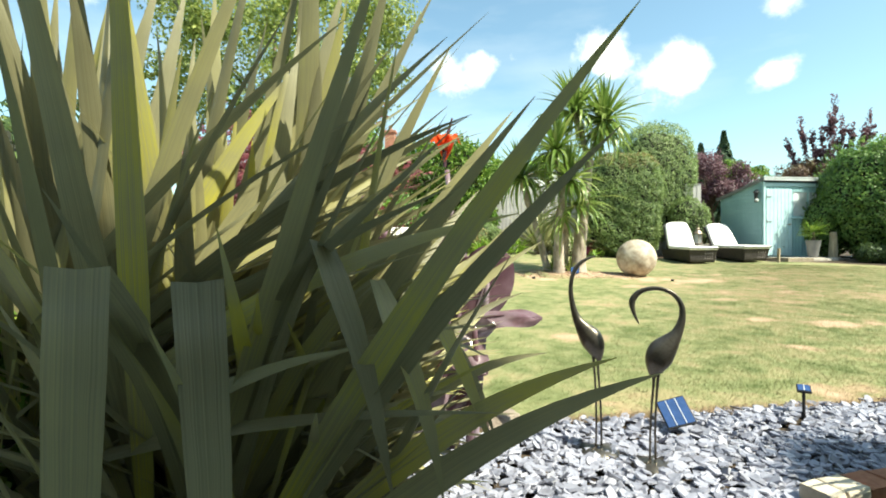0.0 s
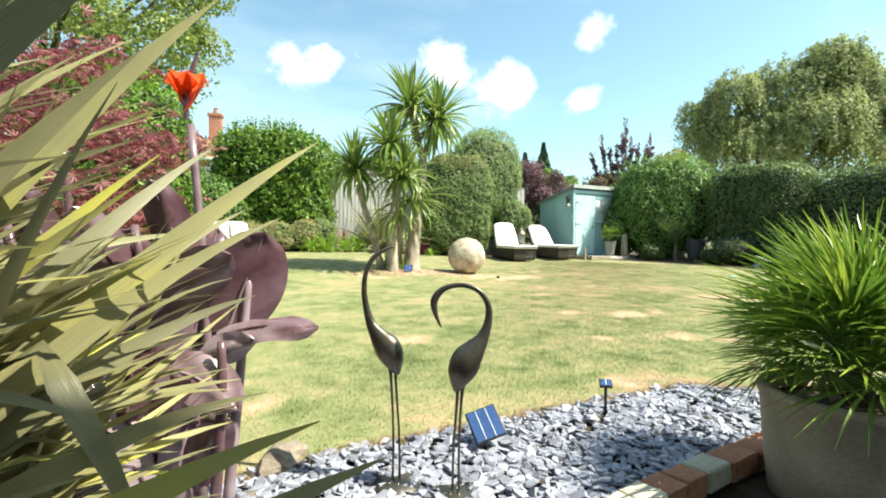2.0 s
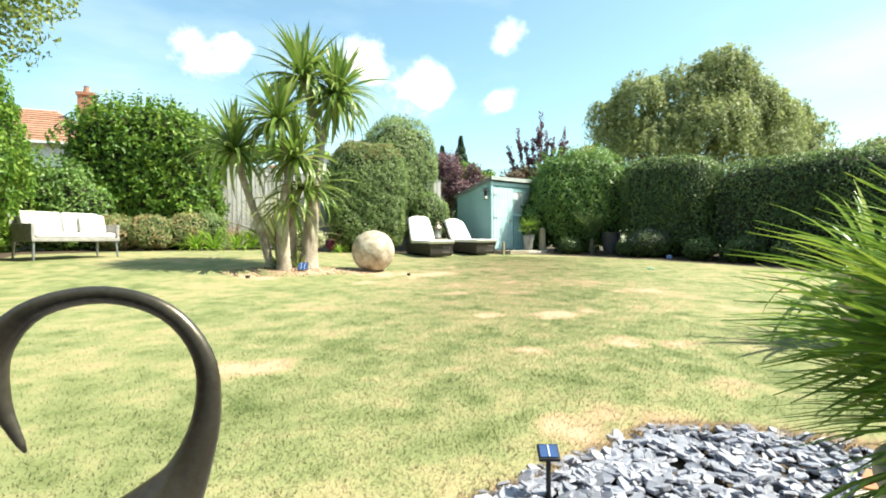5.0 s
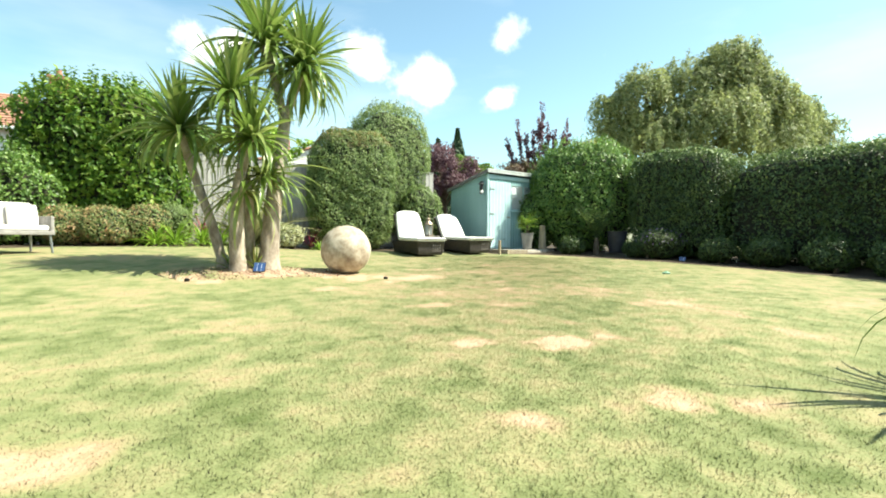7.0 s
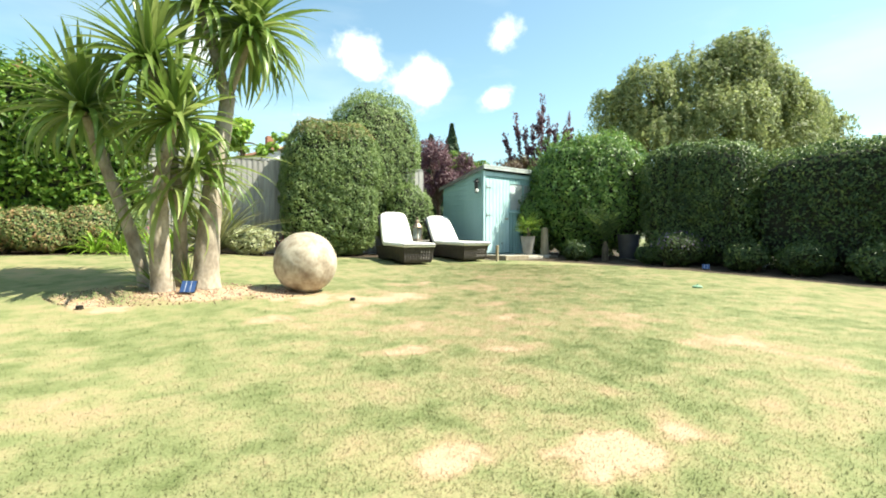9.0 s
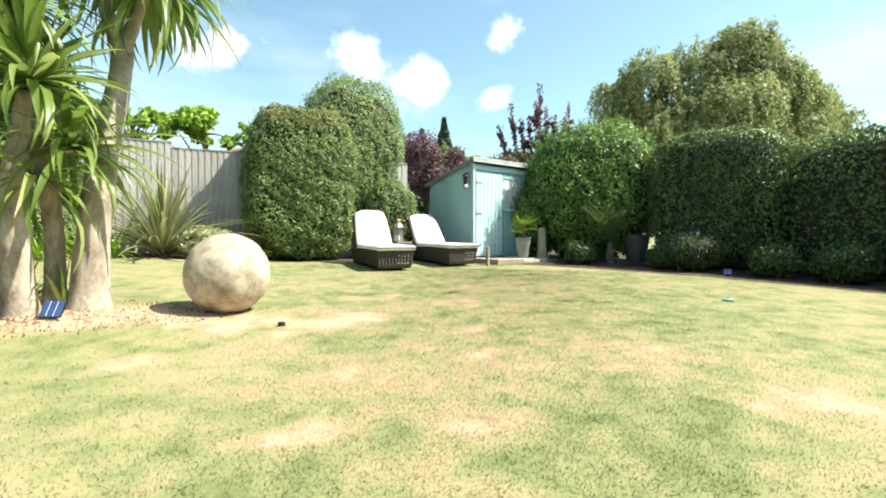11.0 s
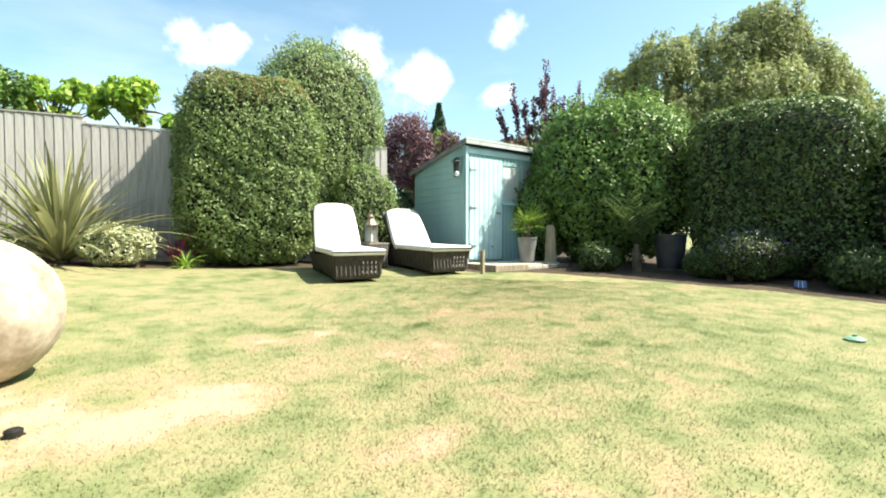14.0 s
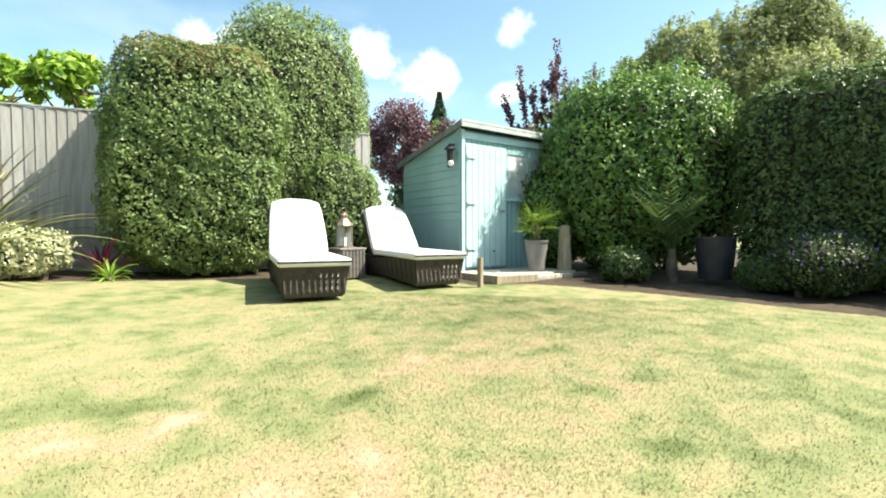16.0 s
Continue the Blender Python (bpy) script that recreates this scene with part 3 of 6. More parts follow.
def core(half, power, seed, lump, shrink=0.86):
    """A solid dark body standing in for the shade inside a clipped bush."""
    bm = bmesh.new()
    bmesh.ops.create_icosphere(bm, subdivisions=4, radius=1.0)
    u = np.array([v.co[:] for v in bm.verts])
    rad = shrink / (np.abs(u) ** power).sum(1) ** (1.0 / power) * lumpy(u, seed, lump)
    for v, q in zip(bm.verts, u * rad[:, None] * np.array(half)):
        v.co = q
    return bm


def bush(name, label, category, x, y, half, material, leaf, count, seed, rz=0.0, power=4.0, lump=0.05, lift=0.0, sprigs=0, tips=None, depth=0.035, group=""):
    """A clipped or loose bush: stems, inside, leaves and a few stray shoots."""
    z0 = gz(x, y) + lift
    ob = thing(name, label, category, (x, y, z0), rz, group)
    up = np.array([0, 0, half[2]])
    p, nrm = shell(half, power, seed, lump, count * 2, depth * 1.5, fine=0.055)
    p = p[:count] + up
    nrm = nrm[:count]
    keep = p[:, 2] > 0.02
    v, f = leaf_quads(p[keep], nrm[keep] + np.array([0, 0, 0.25]), leaf, leaf * 0.55)
    if sprigs:
        q, qn = shell(half, power, seed + 5, lump, sprigs * 6, 0.01, 0.2)
        q, qn = q[:sprigs] + up, qn[:sprigs]
        extra = np.concatenate([q + (qn * 0.4 + np.array([0, 0, 0.6])) * k * leaf * 0.9 for k in (0.4, 1.0, 1.7)])
        v2, f2 = leaf_quads(extra, np.tile(qn, (3, 1)), leaf, leaf * 0.5)
        f = np.concatenate([f, f2 + len(v)])
        v = np.concatenate([v, v2])
    part("leaves", mesh_of("leaves", v, f), material, ob)
    # top leaf layer: bronze new growth on one bush, imitated sunlit tops on hedges
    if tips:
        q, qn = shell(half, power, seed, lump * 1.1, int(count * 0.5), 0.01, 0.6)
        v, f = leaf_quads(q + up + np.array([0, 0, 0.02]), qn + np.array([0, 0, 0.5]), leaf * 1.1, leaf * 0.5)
        part("growth_or_lit_top", mesh_of("shoots_or_lit_top", v, f), tips, ob)
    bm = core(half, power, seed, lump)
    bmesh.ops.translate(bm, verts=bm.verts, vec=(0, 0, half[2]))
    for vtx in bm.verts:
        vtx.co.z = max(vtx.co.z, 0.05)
    part("shade_core", bm, INNER_SHADE, ob)
    r = random.Random(seed)
    for _ in range(4):
        a, b = r.uniform(-0.45, 0.45) * half[0], r.uniform(-0.45, 0.45) * half[1]
        part("stem", tube([(a, b, -0.05), (a * 1.2, b * 1.2, half[2] * 0.5), (a * 1.6, b * 1.5, half[2])], [0.045, 0.035, 0.02], 7), BARK, ob)
    return ob


def tree(name, label, category, x, y, trunk_h, crown, clumps, material, leaf, per_clump, seed, radius=0.18, spread=1.0, hang=0.0, z=None, bark=None, clump=(0.55, 0.9)):
    """A tree: tapered trunk, limbs reaching to the clumps, and a crown of many leaf clumps."""
    z0 = gz(x, y) if z is None else z
    ob = thing(name, label, category, (x, y, z0))
    r = np.random.default_rng(seed)
    ch = np.array(crown)
    centres = []
    while len(centres) < clumps:
        u = r.normal(size=3)
        u *= r.uniform(0.35, 1.0) ** 0.6 / np.linalg.norm(u)
        centres.append(u * ch * spread + np.array([0, 0, trunk_h + ch[2] * 0.75]))
    vs, fs, n = [], [], 0
    for k, c in enumerate(centres):
        size = r.uniform(*clump) * ch.mean() * 0.5
        u = r.normal(size=(per_clump, 3))
        u /= np.linalg.norm(u, axis=1)[:, None]
        rad = size * lumpy(u, seed * 31 + k, 0.22) * r.uniform(0.45, 1.05, per_clump) ** 0.6
        p = c + u * rad[:, None] * np.array([1.0, 1.0, 0.75])
        if hang:
            p[:, 2] -= hang * size * r.random(per_clump) ** 2 * 2
        v, f = leaf_quads(p, u + np.array([0, 0, 0.3]), leaf * (1.5 if hang else 1), leaf * (0.32 if hang else 0.6))
        vs.append(v), fs.append(f + n)
        n += len(v)
    part("crown", mesh_of("crown", np.concatenate(vs), np.concatenate(fs)), material, ob)
    bm = bmesh.new()
    top = trunk_h + ch[2] * 0.9
    tube(curve_points([(0, 0, -0.2), (0.05, 0.03, trunk_h * 0.6), (-0.05, 0.05, trunk_h), (0, 0, top)], 9), np.linspace(radius, radius * 0.25, 9), 9, bm)
    part("trunk", bm, bark or BARK, ob, smooth=True)
    for c in centres[::max(1, clumps // 14)]:
        start = Vector((0, 0, trunk_h * random.Random(int(c[0] * 99)).uniform(0.6, 1.1)))
        mid = start.lerp(Vector(c.tolist()), 0.5) + Vector((0, 0, 0.1 * ch[2]))
        bm = tube(curve_points([start, mid, c.tolist()], 6), np.linspace(radius * 0.4, radius * 0.08, 6).tolist(), 6)
        part("limb", bm, bark or BARK, ob, smooth=True)
    return ob


def strap_mesh(name, path, width, fold=0.25, side=None, twist=0.0, peak=0.45, end=0.02):
    """A strap leaf along path: V-folded, narrow at the foot, tapering to a point."""
    pts = [Vector(p) for p in path]
    n = len(pts)
    bm = bmesh.new()
    uv = bm.loops.layers.uv.new("UVMap")
    rows = []
    ref = Vector(side).normalized() if side else None
    for i, p in enumerate(pts):
        s = i / (n - 1)
        d = (pts[min(i + 1, n - 1)] - pts[max(i - 1, 0)]).normalized()
        if ref is None:
            flat = Vector((d.x, d.y, 0))
            ref = Vector((-flat.y, flat.x, 0)).normalized() if flat.length > 0.05 else Vector((1, 0, 0))
        w = (ref - d * ref.dot(d)).normalized()
        up = d.cross(w)
        a = twist * s
        w, up = w * math.cos(a) + up * math.sin(a), up * math.cos(a) - w * math.sin(a)
        prof = (0.55 + 0.45 * min(1, s / peak)) * (1 - max(0, (s - peak) / (1 - peak)) ** 1.7) + end
        hw = width * 0.5 * prof
        rows.append([bm.verts.new(p - w * hw + up * hw * fold), bm.verts.new(p), bm.verts.new(p + w * hw + up * hw * fold)])
    for i, (a, b) in enumerate(zip(rows, rows[1:])):
        for j in (0, 1):
            face = bm.faces.new((a[j], a[j + 1], b[j + 1], b[j]))
            for loop, (u, v) in zip(face.loops, ((j, i), (j + 1, i), (j + 1, i + 1), (j, i + 1))):
                loop[uv].uv = (u * 0.5, v / (n - 1))
    me = bpy.data.meshes.new(name)
    bm.to_mesh(me)
    bm.free()
    me.polygons.foreach_set("use_smooth", np.ones(len(me.polygons), bool))
    return me


def arch(length, tilt, droop, n=9, bend=0.0):
    """A leaf's line in the x-z plane: leaves the foot at tilt from upright and droops on the way. bend: sharp fold at that share of its length."""
    pts, p, a = [Vector((0, 0, 0))], Vector((0, 0, 0)), tilt
    for i in range(1, n):
        s = i / (n - 1)
        a = tilt + droop * s ** 1.6 + (2.2 if bend and s > bend else 0)
        p = p + Vector((math.sin(a), 0, math.cos(a))) * length / (n - 1)
        pts.append(p.copy())
    return pts


def rosette(parent, at, variants, count, material, spread=(0.1, 1.7), scale=(0.8, 1.1), seed=1, tilt_axis=(0, 0), name="leaf"):
    """Leaves of a few shared shapes round a point; steep ones inside, low ones outside."""
    r = random.Random(seed)
    for k in range(count):
        s = (k + r.random()) / count
        tilt = spread[0] + (spread[1] - spread[0]) * s
        me = variants[min(int(s * len(variants)), len(variants) - 1)]
        ob = new(name, me)
        if not me.materials:
            me.materials.append(material)
        ob.parent = parent
        az = k * 2.39996 + r.uniform(-0.3, 0.3)
        sc = r.uniform(*scale)
        ob.matrix_basis = Matrix.Translation(at) @ pose(0, 0, 0, tilt_axis[0], tilt_axis[1], 0) @ Matrix.Rotation(az, 4, "Z") @ Matrix.Rotation(tilt, 4, "Y") @ Matrix.Rotation(r.uniform(-0.3, 0.3), 4, "Z") @ Matrix.Diagonal((sc, sc, sc, 1))


def strap_plant(name, label, category, x, y, length, width, count, material, seed, spread=(0.05, 0.9), droop=(0.3, 1.2), group="", z=None, folded=0):
    """A clump of strap leaves growing from one crown."""
    ob = thing(name, label, category, (x, y, gz(x, y) if z is None else z), 0, group)
    r = random.Random(seed)
    variants = [strap_mesh("leaf", arch(length * r.uniform(0.85, 1.1), 0.0, droop[0] + (droop[1] - droop[0]) * k / 5), width * r.uniform(0.85, 1.15), 0.35, (0, 1, 0), r.uniform(-0.4, 0.4)) for k in range(6)]
    rosette(ob, (0, 0, 0), variants, count, material, spread, (0.65, 1.1), seed)
    bm = bmesh.new()
    lathe([(0.02, -0.04), (width * 1.8, 0.0), (width * 1.4, 0.05), (0.01, 0.1)], 10, bm)
    part("crown_base", bm, BARK, ob)
    return ob


# ---- boundaries and background ----


def fence_panel(x0, y0, x1, y1, height):
    """A close-board fence bay: posts, boards, gravel board and capping."""
    length = math.hypot(x1 - x0, y1 - y0)
    z = min(gz(x0, y0), gz(x1, y1)) - 0.05
    ob = thing("fence_panel", "silver-grey weathered close-board timber fence panel", "fence", (x0, y0, z), math.degrees(math.atan2(y1 - y0, x1 - x0)), "garden fence")
    n = int(length / 0.125)
    me = None
    for i in range(n):
        if me is None:
            bm = box((0.150, 0.016, height - 0.2), (0, 0, 0.15 + (height - 0.2) / 2), (0, 0, 6.5), 0.003)
            first = part("board", bm, FENCE_WOOD, ob)
            me = first.data
        else:
            first = new("board", me)
            first.parent = ob
        first.matrix_basis = pose(0.07 + i * length / n, 0.0, random.Random(i).uniform(-0.008, 0.008))
    part("post", box((0.095, 0.095, height + 0.06), (-0.0, 0.07, height / 2), bevel=0.006), FENCE_WOOD, ob)
    part("gravel_board", box((length, 0.022, 0.15), (length / 2, 0.0, 0.075)), FENCE_WOOD, ob)
    part("capping", box((length, 0.05, 0.028), (length / 2, 0.0, height - 0.03), bevel=0.004), FENCE_WOOD, ob)


for k in range(5):
    fence_panel(-0.2 + 1.83 * k, 17.15 - 0.13 * k, -0.2 + 1.83 * (k + 1), 17.15 - 0.13 * (k + 1), 2.55)

# clipped topiary beside the loungers
bush("clipped_bush", "square-clipped grey-green hedge bush with bronze new growth on top", "bush", 6.12, 16.35, (1.24, 0.95, 1.72), LEAF_BOX, 0.070, 40000, 11, rz=-8, power=3.6, lump=0.05, sprigs=400, tips=LEAF_BOX_TIP)
bush("clipped_bush", "tall dome-clipped grey-green evergreen bush", "bush", 7.65, 17.35, (1.48, 1.2, 2.32), LEAF_BOX, 0.070, 40000, 12, rz=10, power=2.6, lump=0.05, sprigs=300)
bush("loose_shrub", "loose pale green shrub growing at the foot of a clipped bush", "shrub", 8.3, 16.0, (0.62, 0.5, 0.95), LEAF_BOX, 0.07, 6500, 13, power=2.4, lump=0.12, sprigs=200)
# east side hedges
bush("laurel_bush", "large glossy dark green evergreen bush beside the shed", "bush", 13.32, 14.17, (1.74, 1.45, 1.78), LEAF_GLOSSY, 0.10, 30000, 14, rz=-35, power=2.7, lump=0.09, sprigs=500, depth=0.06)
# LEAF_BOX tips: paler leaf colour stands in for sun on the hedge tops
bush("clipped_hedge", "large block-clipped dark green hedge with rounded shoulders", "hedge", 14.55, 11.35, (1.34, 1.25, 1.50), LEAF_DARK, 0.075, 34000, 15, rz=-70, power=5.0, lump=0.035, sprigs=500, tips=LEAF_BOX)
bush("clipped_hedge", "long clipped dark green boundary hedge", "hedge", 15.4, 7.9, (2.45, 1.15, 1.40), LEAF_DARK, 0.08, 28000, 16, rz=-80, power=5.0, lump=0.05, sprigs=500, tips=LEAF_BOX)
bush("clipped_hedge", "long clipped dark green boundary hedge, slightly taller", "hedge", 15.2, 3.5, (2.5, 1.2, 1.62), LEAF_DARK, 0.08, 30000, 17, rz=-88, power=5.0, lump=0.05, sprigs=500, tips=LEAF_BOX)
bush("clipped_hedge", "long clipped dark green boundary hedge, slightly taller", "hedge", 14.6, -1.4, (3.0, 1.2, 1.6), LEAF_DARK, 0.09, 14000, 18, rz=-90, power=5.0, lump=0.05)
bush("laurel_bush", "dark evergreen bush filling the gap beside the shed", "bush", 12.1, 14.95, (0.75, 0.6, 0.95), LEAF_GLOSSY, 0.09, 7000, 24, power=2.5, lump=0.12, sprigs=150, depth=0.06)
# dark under-planting along the hedge foot
for k, (x, y, s) in enumerate([(11.75, 12.95, 0.42), (12.75, 11.5, 0.42), (13.35, 9.6, 0.55), (13.6, 8.6, 0.6), (13.65, 7.4, 0.6), (13.7, 6.3, 0.6), (13.7, 5.0, 0.6)]):
    bush("low_shrub", "low dark green shrub at the foot of the hedge", "shrub", x, y, (s * 0.9, s * 0.75, s * 0.55), LEAF_DARK, 0.07, 3200, 40 + k, power=2.2, lump=0.15, sprigs=60, group="shrubs under the hedge")
# west and north side planting
bush("laurel_hedge", "tall bright green laurel hedge catching the sun", "hedge", 0.05, 16.9, (1.95, 0.95, 1.93), LEAF_LAUREL, 0.15, 15000, 19, rz=-12, power=3.2, lump=0.09, sprigs=500, depth=0.07)
bush("laurel_hedge", "dark green laurel bush in the garden corner", "hedge", -3.5, 15.6, (1.5, 1.2, 1.35), LEAF_LAUREL, 0.13, 9000, 20, rz=20, power=2.5, lump=0.12, sprigs=250, depth=0.07)
bush("viburnum_bush", "loose grey-green shrub behind the garden sofa", "shrub", -1.75, 16.1, (1.0, 0.7, 1.05), LEAF_GLOSSY, 0.10, 8000, 21, power=2.3, lump=0.14, sprigs=300, depth=0.07)
bush("laurel_bush", "tall bright green evergreen bush overhung by a tree", "bush", -2.75, 10.7, (1.5, 1.6, 1.72), LEAF_LAUREL, 0.10, 20000, 22, rz=0, power=2.6, lump=0.10, sprigs=400, depth=0.06)
bush("laurel_bush", "bright green evergreen bush at the bed's edge", "bush", -2.6, 12.6, (0.75, 0.7, 0.95), LEAF_LAUREL, 0.09, 7000, 23, power=2.3, lump=0.14, sprigs=200, depth=0.06)
for k, (x, y, sx, sz, m) in enumerate([(0.15, 15.55, 0.55, 0.42, LEAF_SHRUB), (0.95, 15.75, 0.55, 0.45, LEAF_SHRUB), (-0.55, 15.7, 0.5, 0.40, LEAF_SHRUB), (1.5, 16.0, 0.4, 0.5, LEAF_BOX)]):
    bush("low_shrub", "low green shrub with rusty red tips in the back bed", "shrub", x, y, (sx, 0.45, sz), m, 0.06, 5200, 60 + k, power=2.2, lump=0.12, sprigs=160, group="back bed shrubs")
bush("variegated_shrub", "low cream and green variegated shrub", "shrub", 4.05, 15.75, (0.55, 0.42, 0.30), LEAF_CREAM, 0.06, 5200, 70, power=2.2, lump=0.1, sprigs=160)
for k, (x, y) in enumerate([(1.55, 14.95), (2.1, 15.1), (2.5, 15.35), (1.15, 15.05)]):
    strap_plant("agapanthus", "clump of bright green arching strap leaves", "plant", x, y, 0.78, 0.042, 48, LEAF_LIME, 80 + k, (0.1, 1.1), (0.8, 1.7), "agapanthus clumps")
strap_plant("agapanthus", "small clump of green arching strap leaves", "plant", 5.0, 15.6, 0.42, 0.028, 34, LEAF_LIME, 86, (0.1, 1.2), (0.8, 1.7), "agapanthus clumps")
strap_plant("phormium", "large striped olive flax plant against the fence", "plant", 3.3, 15.9, 2.0, 0.07, 160, LEAF_FLAX_PALE, 87, (0.05, 1.15), (0.2, 0.9))
strap_plant("pink_cordyline", "small clump of magenta pink strap leaves", "plant", 2.15, 16.1, 0.75, 0.04, 40, LEAF_PINK, 88, (0.05, 1.0), (0.3, 0.9), "pink cordylines")
strap_plant("pink_cordyline", "small clump of dark pink strap leaves in shade", "plant", 4.85, 16.05, 0.7, 0.035, 30, LEAF_PINK, 89, (0.05, 0.9), (0.3, 0.9), "pink cordylines")

# trees and bushes over the boundary


def willow(label, x, y, turn, lobes, leaf, seed, strands, trunk):
    """A weeping tree: lobes (across, deep, height, radius) clothed in hanging leafy strands."""
    z0 = gz(x, y)
    ob = thing("willow_tree", label, "tree", (x, y, z0), turn)
    r = np.random.default_rng(seed)
    points, normals = [], []
    weight = np.array([q[3] ** 2 for q in lobes])
    for (cx, cy, cz, rad), share in zip(lobes, weight / weight.sum()):
        n = int(strands * share)
        u = r.normal(size=(n, 3))
        u /= np.linalg.norm(u, axis=1)[:, None]
        u[:, 2] = np.where(u[:, 2] < -0.3, -u[:, 2], u[:, 2])
        shape = lumpy(u, seed + int(cz * 7), 0.20, 4.0)
        start = np.array([cx, cy, cz]) + u * (rad * shape * r.uniform(0.35, 1.0, n) ** 0.4)[:, None] * np.array([1.0, 1.0, 0.95])
        length = r.uniform(0.5, 1.6, n)
        for k in range(11):
            f = k / 10
            out_ = u * np.array([0.35, 0.35, 0.0]) * (length * f * (1 - 0.4 * f))[:, None]
            p = start + out_ + np.c_[0 * length, 0 * length, 0.22 * length * np.sin(f * 3.0) - length * f * f]
            points.append(p + r.normal(0, 0.07, p.shape))
            normals.append(u + np.array([0, 0, 0.2]))
    v, f = leaf_quads(np.concatenate(points), np.concatenate(normals), leaf, leaf * 0.34)
    part("crown", mesh_of("crown", v, f), LEAF_WILLOW, ob)
    part("trunk", tube(curve_points([(0, 0, -0.2), (0.1, 0, 2.5), (-0.1, 0, 5.0), (0.2, 0, 8.0)], 9), np.linspace(trunk, trunk * 0.35, 9), 10), BARK, ob, smooth=True)
    for cx, cy, cz, rad in lobes:
        part("limb", tube(curve_points([(0, 0, 3.2), (cx * 0.5, cy * 0.5, 3.2 + (cz - 3.2) * 0.6), (cx, cy, cz + rad * 0.3)], 8), np.linspace(trunk * 0.45, trunk * 0.08, 8).tolist(), 7), BARK, ob, smooth=True)


willow("broad grey-green weeping willow beyond the hedge", 33.0, 24.6, -28.6,
       [(-4.7, 0.0, 9.6, 1.7), (-3.0, -0.6, 10.6, 1.9), (-3.4, 0.8, 7.8, 2.6), (0.6, 0.5, 10.6, 2.9), (3.0, -0.3, 12.3, 2.2), (4.4, 0.2, 12.6, 1.7), (3.2, 0.0, 13.4, 1.3),
        (4.8, -0.4, 9.9, 3.1), (1.2, -1.6, 7.8, 3.2), (6.6, 0.2, 8.6, 2.6), (5.6, 0.0, 6.4, 3.2), (-1.5, 0.0, 6.4, 3.4)], 0.30, 101, 7600, 0.42)
willow("smaller grey-green weeping willow beyond the hedge", 45.5, 23.0, -28.6,
       [(-0.4, 0.0, 10.2, 2.1), (0.9, 0.3, 8.8, 2.2), (-0.8, -0.3, 7.4, 2.6), (1.2, 0.0, 6.2, 2.4)], 0.34, 102, 2200, 0.28)
tree("distant_tree", "distant rounded grey-green tree", "tree", 62.0, 23.5, 4.5, (4.2, 4.2, 3.4), 22, LEAF_WILLOW, 0.4, 500, 104, 0.3, 0.9, clump=(0.6, 1.0))
tree("copper_shrub", "dense copper and green shrub behind the shed", "tree", 14.9, 19.1, 2.1, (1.7, 1.1, 0.95), 34, LEAF_COPPER, 0.09, 420, 105, 0.09, 1.0, clump=(0.5, 0.9))


def plum(x, y):
    """A young plum throwing up leafy purple shoots, each with short side sprigs."""
    ob = thing("purple_plum_tree", "young plum tree with purple upright shoots", "tree", (x, y, gz(x, y)), -28.9)
    r = np.random.default_rng(107)
    part("trunk", tube([(0, 0, -0.1), (0.03, 0, 1.2), (0, 0, 2.6)], [0.09, 0.07, 0.05], 9), BARK, ob, smooth=True)
    for across, deep, top in [(-1.05, 0.2, 5.55), (-1.45, 0.3, 4.7), (-0.7, 0.0, 4.9), (-0.35, 0.3, 5.0), (0.0, 0.0, 6.15), (0.28, 0.2, 5.4), (-0.18, -0.2, 5.5), (0.55, 0.0, 5.0), (1.1, 0.1, 5.45), (0.85, -0.2, 4.8), (1.55, 0.2, 4.5)]:
        root, tip = np.array([across * 0.25, deep * 0.3, 2.3]), np.array([across, deep, top])
        bend = np.array([across * 0.85, deep, 3.2])
        line = [(1 - f) ** 2 * root + 2 * f * (1 - f) * bend + f * f * tip for f in np.linspace(0, 1, 10)]
        shoot = part("shoot", tube([tuple(q) for q in line], np.linspace(0.026, 0.005, 10).tolist(), 6), BARK, ob)
        pts = []
        for f in np.linspace(0.35, 1.0, 26):
            q = (1 - f) ** 2 * root + 2 * f * (1 - f) * bend + f * f * tip
            pts.append(q + r.normal(0, 0.055, (9, 3)))
        for _ in range(6):
            f = r.uniform(0.5, 0.9)
            q = (1 - f) ** 2 * root + 2 * f * (1 - f) * bend + f * f * tip
            d = np.array([r.normal(0, 0.5), r.normal(0, 0.5), 0.8])
            for g in np.linspace(0.05, r.uniform(0.15, 0.36), 7):
                pts.append(q + d * g + r.normal(0, 0.035, (6, 3)))
        p = np.concatenate(pts)
        v, f = leaf_quads(p, r.normal(size=p.shape), 0.13, 0.075)
        part("foliage", mesh_of("foliage", v, f), LEAF_PURPLE, shoot)


plum(15.42, 18.74)
tree("purple_plum_tree", "dark purple-leaved tree behind the shed", "tree", 11.6, 20.5, 2.2, (1.35, 1.2, 1.25), 26, LEAF_PURPLE, 0.10, 480, 120, 0.1, 1.0, clump=(0.55, 0.95))
tree("green_tree", "small bright green tree behind the shed", "tree", 13.6, 21.8, 2.6, (1.3, 1.0, 0.9), 18, LEAF_LAUREL, 0.11, 420, 121, 0.1, 1.0)
tree("golden_tree", "golden yellow tree top beyond the bush", "tree", 20.3, 20.9, 3.6, (1.2, 1.2, 1.0), 14, LEAF_YELLOW, 0.13, 420, 122, 0.1, 0.9)


